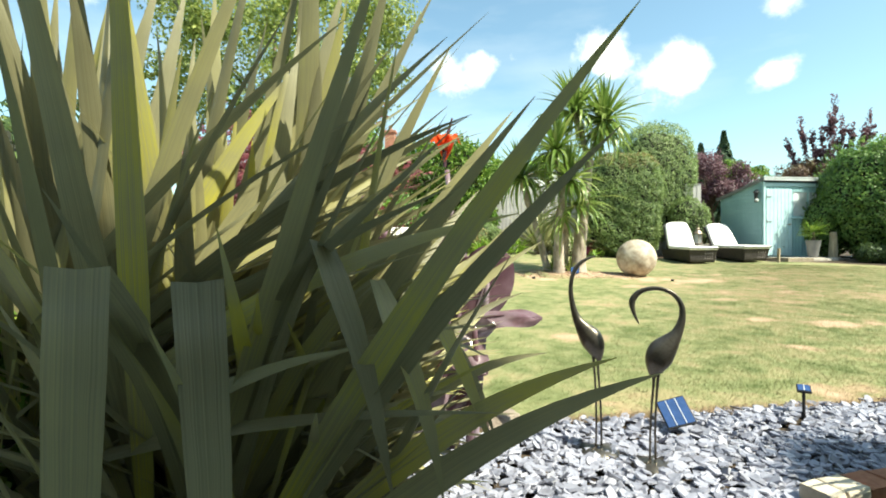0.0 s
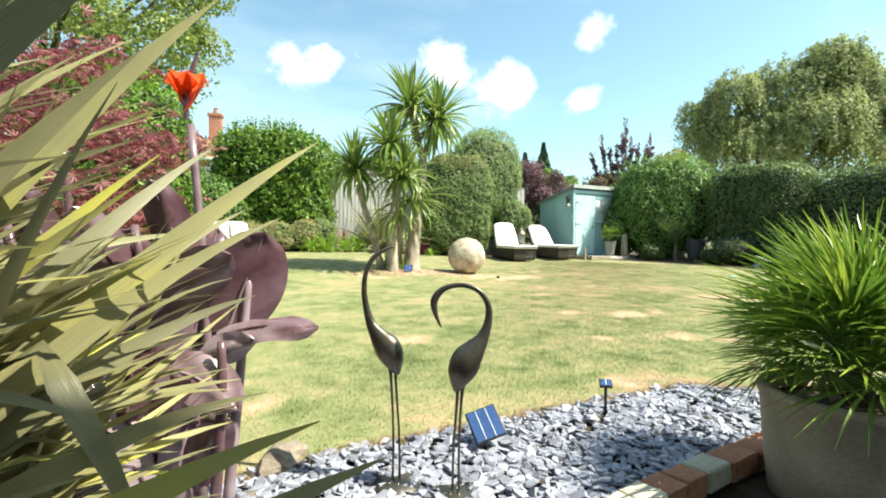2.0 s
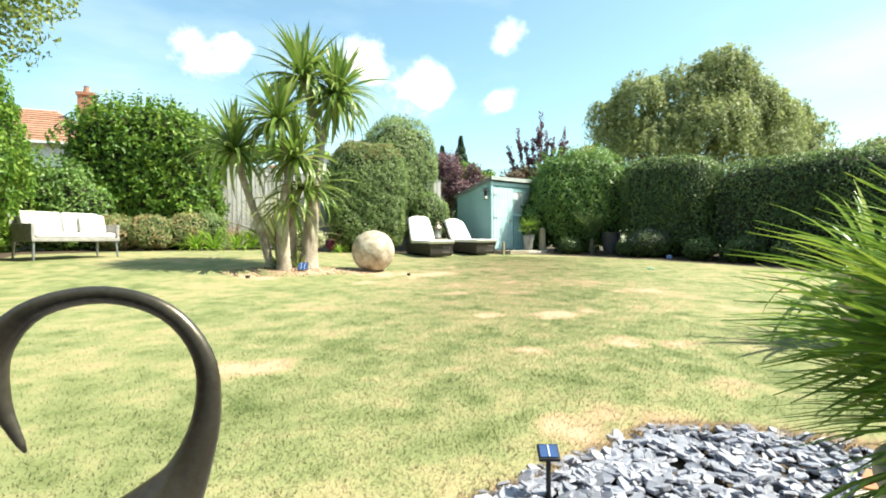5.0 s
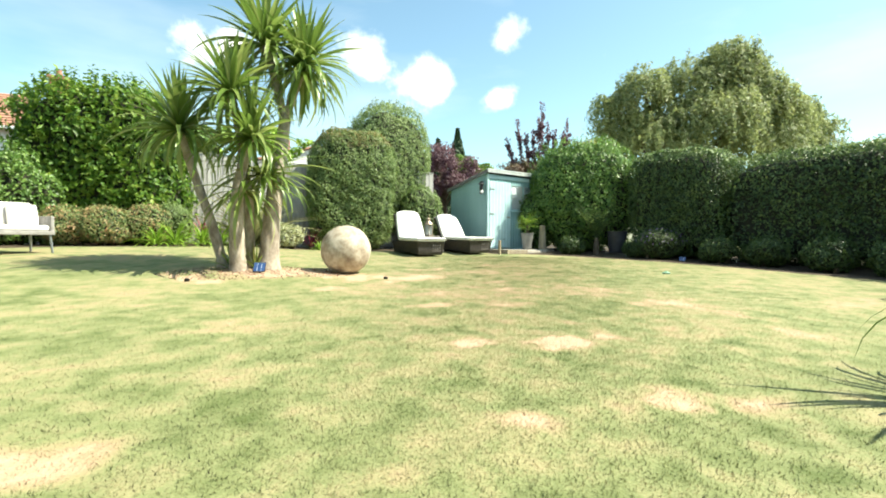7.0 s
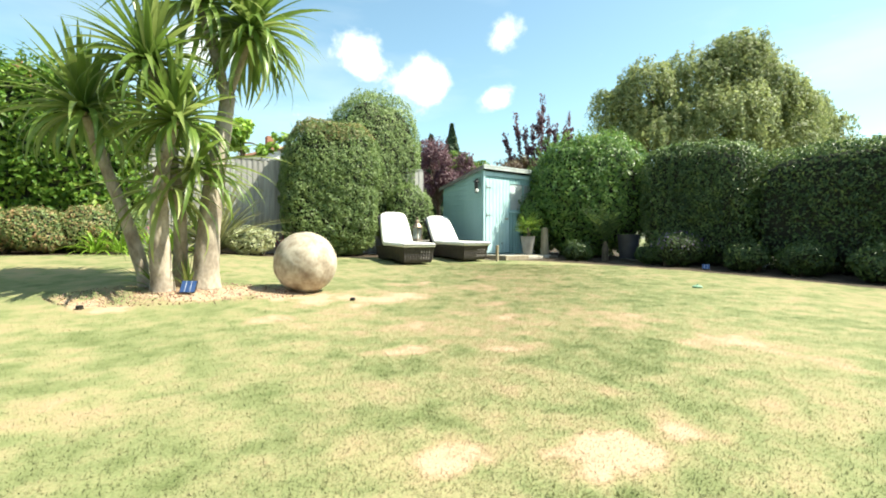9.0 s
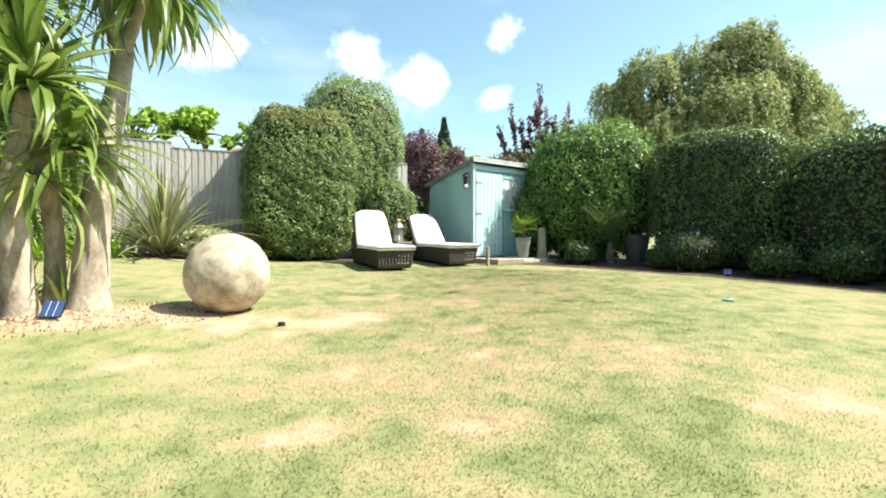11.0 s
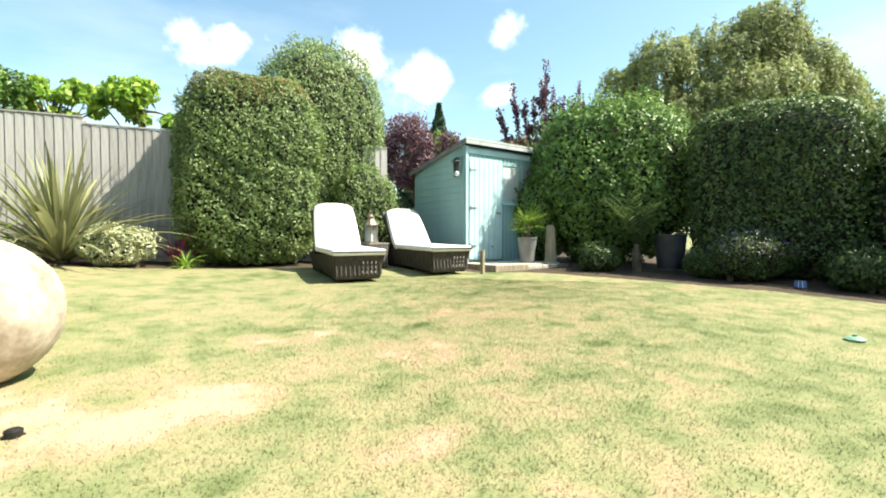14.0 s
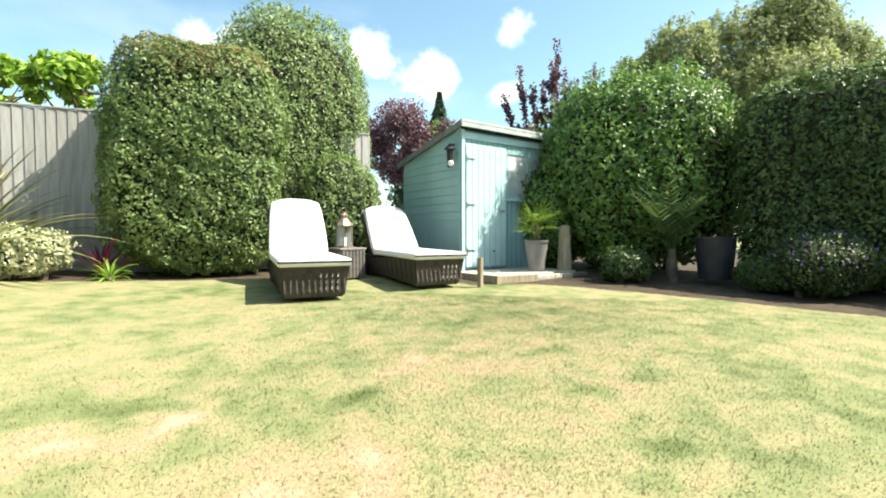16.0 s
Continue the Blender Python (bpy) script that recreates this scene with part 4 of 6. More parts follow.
def conifer(x, y, height, radius, seed):
    ob = thing("conifer", "dark green pointed conifer in the distance", "tree", (x, y, gz(x, y)), 0, "distant conifers")
    r = np.random.default_rng(seed)
    n = 9000
    h = r.random(n) ** 0.7
    tier = 0.65 + 0.35 * (1 - (h * 13) % 1.0)
    a = r.uniform(0, 6.28, n)
    lobes = 1 + 0.25 * np.sin(a * 5 + h * 40)
    rad = radius * (1 - h) * tier * lobes * r.uniform(0.3, 1.0, n) ** 0.5
    p = np.c_[np.cos(a) * rad, np.sin(a) * rad, height * (0.12 + 0.88 * h)]
    v, f = leaf_quads(p, np.c_[np.cos(a), np.sin(a), 0 * a + 0.4], 0.26, 0.1)
    part("crown", mesh_of("crown", v, f), LEAF_CONIFER, ob)
    part("trunk", tube([(0, 0, -0.1), (0, 0, height * 0.5), (0, 0, height * 0.97)], [0.14, 0.09, 0.02], 8), BARK, ob)


conifer(14.9, 25.2, 6.2, 1.7, 131)
conifer(13.9, 25.6, 5.6, 1.5, 132)
tree("fig_tree", "broad-leaved bright green tree over the fence", "tree", 4.25, 19.0, 2.85, (1.1, 0.8, 0.55), 30, LEAF_LIME, 0.20, 46, 141, 0.09, 1.0, clump=(0.35, 0.6))
tree("fig_tree", "broad-leaved bright green tree over the fence", "tree", 2.5, 20.0, 2.85, (1.0, 0.8, 0.45), 24, LEAF_LIME, 0.20, 46, 142, 0.08, 1.0, clump=(0.35, 0.6))
tree("climber_tree", "dark green climber topping the fence", "tree", 1.9, 17.6, 2.0, (0.7, 0.5, 0.8), 14, LEAF_GLOSSY, 0.10, 300, 143, 0.07, 1.0)
tree("birch_tree", "airy light green tree overhanging the bed", "tree", -4.3, 12.3, 3.5, (3.4, 3.0, 2.5), 80, LEAF_BIRCH, 0.11, 420, 144, 0.16, 1.0, clump=(0.3, 0.6))


def far_house():
    """A bungalow beyond the hedge: hipped tiled roof, rendered wall, brick chimney."""
    x, y = -7.2, 31.0
    z = gz(x, y) - 0.3
    ob = thing("house", "white rendered house with a clay tiled roof and brick chimney", "house", (x, y, z), -6)
    bm = bmesh.new()
    w, d, lo, hi = 5.6, 4.0, 4.35, 6.6
    box((w * 2, d * 2, lo), (0, 0, lo / 2), bm=bm)
    part("wall", bm, RENDERED, ob)
    bm = bmesh.new()
    e = 0.35
    a = [bm.verts.new(p) for p in ((-w - e, -d - e, lo), (w + e, -d - e, lo), (w + e, d + e, lo), (-w - e, d + e, lo))]
    r1, r2 = bm.verts.new((-w + 3.0, 0, hi)), bm.verts.new((w - 3.0, 0, hi))
    for q in ((a[0], a[1], r2, r1), (a[1], a[2], r2), (a[2], a[3], r1, r2), (a[3], a[0], r1), a[::-1]):
        bm.faces.new(q)
    roof = part("roof", bm, ROOF_TILE, ob)
    for k in range(14):
        s = (k + 0.5) / 14
        half = (w + e) * (1 - s) + (w - 3.0) * s
        part("tile_course", box((half * 2, 0.22, 0.035), (0, (-d - e) * (1 - s), lo + (hi - lo) * s + 0.03), (math.degrees(math.atan2(hi - lo, d + e)), 0, 0)), ROOF_TILE, roof)
    part("gutter", box((w * 2 + 0.8, 0.12, 0.1), (0, -d - e - 0.03, lo - 0.02), bevel=0.02), WHITE_PAINT, ob)
    part("window", box((1.6, 0.06, 1.1), (3.2, -d - 0.02, 3.2), bevel=0.01), WHITE_PAINT, ob)
    chim = part("chimney", box((0.62, 0.5, 1.9), (4.15, -1.2, 6.35), bevel=0.01), CHIMNEY_BRICK, ob)
    part("chimney_cap", box((0.74, 0.62, 0.16), (4.15, -1.2, 7.22), bevel=0.02), CHIMNEY_BRICK, chim)
    part("chimney_pot", lathe([(0.12, 7.3), (0.14, 7.35), (0.1, 7.6), (0.12, 7.62)], 12, at=(4.15, -1.2, 0)), ROOF_TILE, chim)


far_house()


def far_roof():
    x, y = 8.6, 36.0
    ob = thing("house", "distant pale house with a small chimney behind the fence", "house", (x, y, gz(x, y) - 0.3), 8)
    bm = bmesh.new()
    prof = [(-5, 0), (5, 0), (5, 4.4), (0, 6.0), (-5, 4.4)]
    a = [bm.verts.new((p[0], -3, p[1])) for p in prof]
    b = [bm.verts.new((p[0], 3, p[1])) for p in prof]
    bm.faces.new(a), bm.faces.new(b[::-1])
    for i in range(5):
        bm.faces.new((a[i], a[(i + 1) % 5], b[(i + 1) % 5], b[i]))
    part("wall", bm, RENDERED, ob)
    for s in (-1, 1):
        part("roof", box((5.35, 6.5, 0.12), (s * 2.55, 0, 5.3), (0, s * 17.8, 0)), ROOF_TILE, ob)
    part("chimney", box((0.55, 0.5, 1.2), (-1.0, 0, 6.3), bevel=0.01), CHIMNEY_BRICK, ob)


far_roof()

# an added, unseen house wall behind the walk's start, sized to shade the flax
wall = part("wall_south", box((18.0, 0.3, 5.9), (2.0, -1.05, 2.80), bevel=0.01), RENDERED)
tagged(wall, "plain pale rendered house wall, added unseen to shade the flax", "wall", kind="structure")

# ---- the cordyline group and stone ball ----


def cordyline():
    x0, y0 = 2.65, 10.1
    z0 = gz(x0, y0)
    ob = thing("cordyline", "multi-stemmed cordyline palm with pale fissured trunks", "tree", (x0, y0, z0))
    r = random.Random(5)

    def loc(x, y, z):
        return (x - x0, y - y0, z - z0)

    trunks = [
        ([(2.88, 10.15, 0.25), (2.91, 10.13, 0.9), (3.0, 10.16, 1.72), (3.12, 10.25, 2.45), (3.16, 10.25, 2.8)], (0.17, 0.085)),
        ([(3.14, 10.25, 2.7), (3.05, 10.22, 3.1), (2.87, 10.22, 3.78)], (0.075, 0.05)),
        ([(3.14, 10.25, 2.7), (3.27, 10.17, 3.1), (3.42, 10.09, 3.55)], (0.07, 0.05)),
        ([(2.45, 10.0, 0.25), (2.42, 9.95, 0.9), (2.44, 9.88, 1.6), (2.56, 9.75, 2.2)], (0.14, 0.06)),
        ([(2.60, 10.3, 0.25), (2.62, 10.2, 1.2), (2.50, 10.0, 2.2), (2.36, 9.85, 2.85)], (0.10, 0.05)),
        ([(2.30, 10.35, 0.3), (2.10, 10.35, 1.1), (1.85, 10.35, 1.9), (1.72, 10.3, 2.35)], (0.085, 0.05)),
    ]
    for pts, (ra, rb) in trunks:
        line = curve_points([loc(*p) for p in pts], 22)
        radii = [ra + (rb - ra) * (i / 21) ** 0.7 + 0.006 * r.uniform(-1, 1) + (0.07 * (1 - i / 2.5) if i < 3 and pts[0][2] < 0.4 else 0) for i in range(22)]
        part("trunk", tube(line, radii, 14), BARK_PALE, ob, smooth=True)

    def set_of(n, length, width, d0, d1):
        return [strap_mesh("leaf", arch(length * r.uniform(0.9, 1.1), 0.0, d0 + (d1 - d0) * k / (n - 1)), width, 0.3, (0, 1, 0), r.uniform(-0.3, 0.3), 0.35) for k in range(n)]

    long_, short = set_of(8, 0.98, 0.076, 0.05, 1.6), set_of(5, 0.62, 0.045, 0.1, 0.9)
    low = set_of(4, 1.1, 0.07, 0.8, 1.4)
    heads = [((2.86, 10.22, 3.80), 130, long_, (0.05, 1.85), (0.78, 1.1)), ((3.43, 10.07, 3.56), 130, long_, (0.05, 2.0), (0.8, 1.08)), ((3.40, 10.09, 3.46), 36, low, (1.5, 2.4), (0.75, 1.05)),
             ((2.34, 9.82, 2.90), 120, long_, (0.05, 1.9), (0.72, 0.98)), ((2.60, 9.70, 2.26), 120, long_, (0.05, 2.1), (0.72, 0.98)),
             ((1.70, 10.3, 2.40), 120, long_, (0.05, 2.0), (0.8, 1.05)), ((2.78, 10.0, 1.80), 55, low, (0.9, 1.9), (0.7, 1.05)),
             ((2.52, 9.98, 1.55), 30, low, (1.2, 2.2), (0.7, 1.0)), ((2.38, 10.22, 0.36), 26, short, (0.05, 0.95), (0.7, 1.1)), ((2.70, 10.12, 0.36), 14, short, (0.05, 0.8), (0.6, 1.0))]
    for k, (c, n, variants, spread, scale) in enumerate(heads):
        bm = bmesh.new()
        bmesh.ops.create_icosphere(bm, subdivisions=1, radius=0.05)
        tip = part("rosette", bm, BARK_PALE, ob)
        tip.location = loc(*c)
        rosette(tip, (0, 0, 0), variants, n, LEAF_CORDY, spread, scale, 20 + k)


cordyline()


def stone_ball():
    x, y, rad = 4.02, 9.88, 0.392
    bm = bmesh.new()
    bmesh.ops.create_uvsphere(bm, u_segments=64, v_segments=40, radius=rad)
    for v in bm.verts:
        q = v.co.normalized()
        n = noise.noise(q * 3.2) * 0.006 + noise.noise(q * 11) * 0.004
        band = -0.004 if abs(abs(q.z) - 0.12) < 0.02 else 0.0
        v.co = v.co * (1 + n / rad + band)
        v.co.z = max(v.co.z, -rad + 0.02)
    ob = part("stone_ball", bm, STONE, smooth=True)
    ob.matrix_basis = pose(x, y, gz(x, y) + rad - 0.03, 10, 6, 40)
    tagged(ob, "large pale weathered stone ball resting on the lawn", "stone ball")


stone_ball()


def mulch():
    """Bark chips and dry litter round the trunks."""
    n = 2400
    a, d = rng.uniform(0, 6.28, n), rng.random(n) ** 0.6
    x, y = 2.75 + 1.35 * d * np.cos(a), 9.85 + 0.62 * d * np.sin(a)
    p = np.c_[x, y, ground_z(x, y) + 0.010 * rough2(1.3 * x, 1.3 * y) + 0.008]
    v, f = leaf_quads(p, np.tile([0, 0, 1.0], (n, 1)), 0.030, 0.013, 0.1)
    tagged(part("bark_mulch", mesh_of("bark_mulch", v, f), MULCH), "pinkish brown bark litter round the cordyline trunks", "mulch", kind="stuff")


MULCH = foliage("bark_litter", [(0.0, (0.17, 0.085, 0.065)), (0.6, (0.34, 0.215, 0.165)), (1.0, (0.48, 0.365, 0.28))], 0.9, 0.0)
mulch()

# ---- garden furniture ----


def lounger(x, y, rz, label, tilt=62.0):
    """A wicker sunlounger with a raised back and a thick pale mattress; its length runs along -y from the back end to the foot."""
    ob = thing("sun_lounger", label, "sun lounger", (x, y, gz(x, y) - 0.015), rz, "pair of loungers")
    W = 0.76
    # tub-shaped base: foot end at y = -1.0
    bm = bmesh.new()
    prof = [(-1.36, 0.0), (-0.2, 0.10), (0.50, 0.0), (0.58, 0.36), (-0.12, 0.33), (-1.44, 0.37)]
    sides = []
    for s in (-1, 1):
        sides.append([bm.verts.new((s * (W / 2 - (0.05 if p[1] < 0.15 else 0.0)), p[0], p[1])) for p in prof])
    n = len(prof)
    bm.faces.new(sides[0]), bm.faces.new(sides[1][::-1])
    for i in range(n):
        bm.faces.new((sides[0][i], sides[0][(i + 1) % n], sides[1][(i + 1) % n], sides[1][i]))
    bmesh.ops.bevel(bm, geom=bm.edges[:], offset=0.02, segments=2, affect="EDGES")
    frame_ = part("frame", bm, WICKER, ob, "dark brown woven wicker base")
    for k in range(12):
        for s in (-1, 1):
            part("strand", box((0.004, 0.02, 0.29), (s * (W / 2 - 0.016), -1.30 + 0.155 * k, 0.2), (0, s * 8, 0)), WICKER, frame_)
    for k in range(11):
        part("strand", box((0.02, 0.004, 0.27), (-0.32 + 0.064 * k, -1.406, 0.2), (-13, 0, 0)), WICKER, frame_)
    # open weave on the foot panel
    for k in range(4):
        for j in range(3):
            part("weave_gap", box((0.016, 0.004, 0.042), (0.06 + 0.062 * k, -1.392 - 0.016 * j, 0.11 + 0.07 * j), (-13, 14, 0)), WICKER_GREY, frame_)
    # raised back frame
    bl = 0.86
    cy, cz = -0.02 + math.cos(radians(tilt)) * bl / 2, 0.36 + math.sin(radians(tilt)) * bl / 2
    part("back_frame", box((W, bl, 0.05), (0, cy + 0.06, cz - 0.02), (tilt, 0, 0), 0.015), WICKER, ob)
    for s in (-1, 1):
        part("back_strut", box((0.035, 0.035, 0.7), (s * 0.24, 0.45, 0.42), (28, 0, 0), 0.004), WICKER, ob)
    # mattress: seat and back cushions with soft edges
    part("seat_cushion", box((W + 0.02, 1.44, 0.09), (0, -0.75, 0.405), (1.0, 0, 0), 0.035), CUSHION, ob, "thick off-white seat cushion", smooth=True)
    bm = box((W + 0.01, bl + 0.06, 0.095), (0, cy - 0.015, cz + 0.04), (tilt, 0, 0))
    bmesh.ops.subdivide_edges(bm, edges=bm.edges[:], cuts=7, use_grid_fill=True)
    for v in bm.verts:
        f = max(0.0, min(1.0, (v.co.z - cz + 0.36) / 0.80))
        q = v.co.x / (W / 2)
        v.co.x *= 1.0 - 0.15 * f * f
        v.co.z -= 0.055 * f ** 6 * abs(q) ** 3
        v.co.y -= 0.02 * (1 - q * q) * math.sin(math.pi * f)
    bmesh.ops.smooth_vert(bm, verts=bm.verts[:], factor=0.5, use_axis_x=True, use_axis_y=True, use_axis_z=True)
    part("back_cushion", bm, CUSHION, ob, "thick off-white back cushion", smooth=True)
    part("cushion_strap", box((W + 0.025, 0.008, 0.02), (0, -1.475, 0.40)), METAL_BLACK, ob)


lounger(7.27, 14.50, -4, "dark wicker sunlounger with a raised off-white mattress")
lounger(8.80, 14.82, 2, "dark wicker sunlounger with an off-white mattress dappled by shade", 54.0)


def side_table(x, y):
    ob = thing("side_table", "low grey woven wicker side table between the loungers", "table", (x, y, gz(x, y)), 20)
    body = part("body", box((0.44, 0.44, 0.42), (0, 0, 0.22), bevel=0.02), WICKER_GREY, ob)
    for k in range(14):
        part("strand", box((0.014, 0.012, 0.40), (-0.2 + 0.031 * k, -0.222, 0.22)), WICKER_GREY if k % 2 else WICKER, body)
    part("tabletop", box((0.47, 0.47, 0.03), (0, 0, 0.445), bevel=0.008), WICKER_GREY, ob)
    return gz(x, y) + 0.46


TABLE = (8.02, 14.95)
table_top = side_table(*TABLE)


def lantern(x, y, z):
    ob = thing("lantern", "aged copper candle lantern standing on the side table", "lantern", (x, y, z), 25)
    part("base", box((0.20, 0.20, 0.03), (0, 0, 0.015), bevel=0.006), LANTERN_METAL, ob)
    for sx in (-1, 1):
        for sy in (-1, 1):
            part("corner_post", box((0.016, 0.016, 0.30), (sx * 0.08, sy * 0.08, 0.18)), LANTERN_METAL, ob)
        part("pane", box((0.004, 0.15, 0.28), (sx * 0.083, 0, 0.175)), GLASS, ob).visible_shadow = False
    part("candle", lathe([(0.035, 0.03), (0.036, 0.15), (0.02, 0.155)], 14), CUSHION, ob)
    part("roof", lathe([(0.14, 0.33), (0.13, 0.35), (0.07, 0.43), (0.055, 0.44), (0.055, 0.48), (0.07, 0.485), (0.02, 0.53)], 8), LANTERN_METAL, ob)
    part("ring", tube([(0.04 * math.cos(a), 0, 0.56 + 0.04 * math.sin(a)) for a in [k * math.pi / 6 for k in range(13)]], [0.006] * 13, 6), LANTERN_METAL, ob)


lantern(TABLE[0], TABLE[1], table_top)


def sofa(x, y, rz):
    ob = thing("garden_sofa", "grey rope-weave two-seat garden sofa with off-white cushions", "sofa", (x, y, gz(x, y)), rz)
    w, d = 1.48, 0.72
    for sx in (-1, 1):
        for sy in (-1, 1):
            part("leg", tube([(sx * (w / 2 - 0.03), sy * (d / 2 - 0.03), 0), (sx * (w / 2 - 0.05), sy * (d / 2 - 0.06), 0.34)], [0.018, 0.022], 8), METAL_GREY, ob)
        part("arm", box((0.06, d - 0.02, 0.30), (sx * (w / 2 - 0.03), 0, 0.50), (0, 0, 0), 0.02), SOFA_GREY, ob)
    part("seat_frame", box((w, d, 0.07), (0, 0, 0.36), bevel=0.015), SOFA_GREY, ob)
    part("backrest", box((w, 0.06, 0.46), (0, d / 2 - 0.0, 0.60), (-14, 0, 0), 0.02), SOFA_GREY, ob)
    part("seat_cushion", box((w - 0.14, d - 0.08, 0.10), (0, -0.02, 0.44), bevel=0.04), CUSHION, ob, smooth=True)
    for sx in (-1, 1):
        part("back_cushion", box((0.66, 0.13, 0.42), (sx * 0.34, d / 2 - 0.14, 0.68), (-14, 0, 0), 0.05), SOFA_LIGHT, ob, "pale grey back cushion", smooth=True)
    part("scatter_cushion", box((0.42, 0.12, 0.38), (0.46, 0.05, 0.66), (-20, 0, -8), 0.05), CUSHION, ob, "off-white scatter cushion", smooth=True)
    part("scatter_cushion", box((0.40, 0.12, 0.38), (-0.52, 0.06, 0.66), (-20, 0, 10), 0.05), CUSHION, ob, "off-white scatter cushion", smooth=True)


SOFA_LIGHT = surface("pale_grey_cushion", (0.48, 0.465, 0.45), (0.62, 0.60, 0.59), 3, 0.9, bump=0.12, fine=200)
sofa(-1.03, 12.70, 38)

# ---- shed ----


def shed():
    ax, ay, bx, by = 9.95, 14.78, 12.05, 15.12
    rz = math.degrees(math.atan2(by - ay, bx - ax))
    W, D, HF, HB = math.hypot(bx - ax, by - ay), 1.75, 2.42, 2.0
    z = gz(ax, ay)
    ob = thing("shed", "pale teal painted timber garden shed with a sloping felt roof", "shed", (ax, ay, z), rz)
    # front wall boards left and right of the door, local y = 0 is the front
    door_x0, door_x1 = 0.08, 1.0
    bm = box((W, 0.03, HF - 0.05), (W / 2, 0.03, HF / 2))
    front = part("front_wall", bm, SHED_PAINT, ob)
    n = int(W / 0.115)
    me = None
    for i in range(n):
        if me is None:
            brd = part("plank", box((0.108, 0.018, HF - 0.12), (0, 0, 0), bevel=0.004), SHED_PAINT, front)
            me = brd.data
        else:
            brd = new("plank", me)
            brd.parent = front
        brd.matrix_basis = pose((i + 0.5) * W / n, 0.004, (HF - 0.12) / 2 + 0.04)
    # side and rear walls with sloping tops
    for name, xx in (("side_wall", 0.0), ("side_wall", W)):
        bm = bmesh.new()
        s = -0.015 if xx == 0 else 0.015
        q = [(xx, 0.0, 0.02), (xx, D, 0.02), (xx, D, HB), (xx, 0.0, HF)]
        a = [bm.verts.new((p[0] - 0.012, p[1], p[2])) for p in q]
        b = [bm.verts.new((p[0] + 0.012, p[1], p[2])) for p in q]
        bm.faces.new(a), bm.faces.new(b[::-1])
        for i in range(4):
            bm.faces.new((a[i], a[(i + 1) % 4], b[(i + 1) % 4], b[i]))
        side = part(name, bm, SHED_PAINT, ob)
        rows_ = 17
        for i in range(rows_):
            h = 0.05 + i * HF / rows_
            far = D if h + 0.1 < HB else max(0.1, D * (HF - h - 0.12) / (HF - HB))
            part("weatherboard", box((0.014, far, 0.135), (xx + (-0.018 if xx == 0 else 0.018), far / 2, h + 0.06), (0, 3.0 if xx == 0 else -3.0, 0)), SHED_PAINT, side)
    part("rear_wall", box((W, 0.03, HB), (W / 2, D, HB / 2)), SHED_PAINT, ob)
    slope = math.degrees(math.atan2(HF - HB, D))
    L = math.hypot(HF - HB, D) + 0.28
    roof = part("roof", box((W + 0.16, L, 0.035), (W / 2, D / 2, (HF + HB) / 2 + 0.05), (-slope, 0, 0), 0.004), FELT, ob)
    part("fascia", box((W + 0.17, 0.025, 0.12), (W / 2, -0.125, HF + 0.055), bevel=0.004), FASCIA, roof)
    for xx in (-0.085, W + 0.085):
        part("bargeboard", box((0.022, L, 0.10), (xx, D / 2, (HF + HB) / 2 + 0.02), (-slope, 0, 0), 0.003), FELT, roof)
    part("corner_trim", box((0.06, 0.025, HF - 0.06), (0.03, -0.024, HF / 2)), SHED_TRIM, ob)
    part("corner_trim", box((0.06, 0.025, HF - 0.06), (W - 0.03, -0.024, HF / 2)), SHED_TRIM, ob)
    part("lintel", box((W - 0.14, 0.025, 0.10), (W / 2, -0.024, HF - 0.12)), SHED_TRIM, ob)
    # door: boards, hinges, handle
    dw = door_x1 - door_x0
    door = part("door", box((dw, 0.022, 2.08), ((door_x0 + door_x1) / 2, -0.025, 1.13), bevel=0.004), SHED_TRIM, ob, "pale teal boarded door")
    for i in range(7):
        part("plank", box((dw / 7 - 0.012, 0.012, 2.04), (door_x0 + (i + 0.5) * dw / 7, -0.041, 1.13), bevel=0.003), SHED_TRIM, door)
    for h in (0.38, 1.15, 1.92):
        part("hinge", box((0.18, 0.008, 0.03), (door_x0 + 0.1, -0.052, h), bevel=0.003), METAL_GREY, door)
        part("hinge", box((0.03, 0.01, 0.09), (door_x0 + 0.02, -0.052, h), bevel=0.003), METAL_GREY, door)
    part("handle", box((0.12, 0.03, 0.035), (door_x1 - 0.12, -0.06, 1.06), bevel=0.008), TIMBER, door, "small brown wooden handle")
    part("lock", lathe([(0.02, 0), (0.02, 0.02)], 12, at=(door_x1 - 0.3, -0.05, 0.35)), METAL_BLACK, door)
    # window beside the door
    wx0, wx1, wz0, wz1 = 1.04, 1.56, 1.32, 2.08
    win = part("window", box((wx1 - wx0, 0.012, wz1 - wz0), ((wx0 + wx1) / 2, -0.014, (wz0 + wz1) / 2)), WHITE_PANE, ob, "window with a pale blind behind the glass")
    for a in ((wx1 - wx0 + 0.1, 0.05, (wx0 + wx1) / 2, wz0 - 0.02), (wx1 - wx0 + 0.1, 0.05, (wx0 + wx1) / 2, wz1 + 0.02)):
        part("window_frame", box((a[0], 0.03, a[1]), (a[2], -0.028, a[3]), bevel=0.003), SHED_PAINT, win)
    for xx in (wx0 - 0.02, wx1 + 0.02):
        part("window_frame", box((0.05, 0.03, wz1 - wz0), (xx, -0.028, (wz0 + wz1) / 2), bevel=0.003), SHED_PAINT, win)
    part("window_sill", box((wx1 - wx0 + 0.16, 0.07, 0.03), ((wx0 + wx1) / 2, -0.045, wz0 - 0.055), bevel=0.004), SHED_TRIM, win)
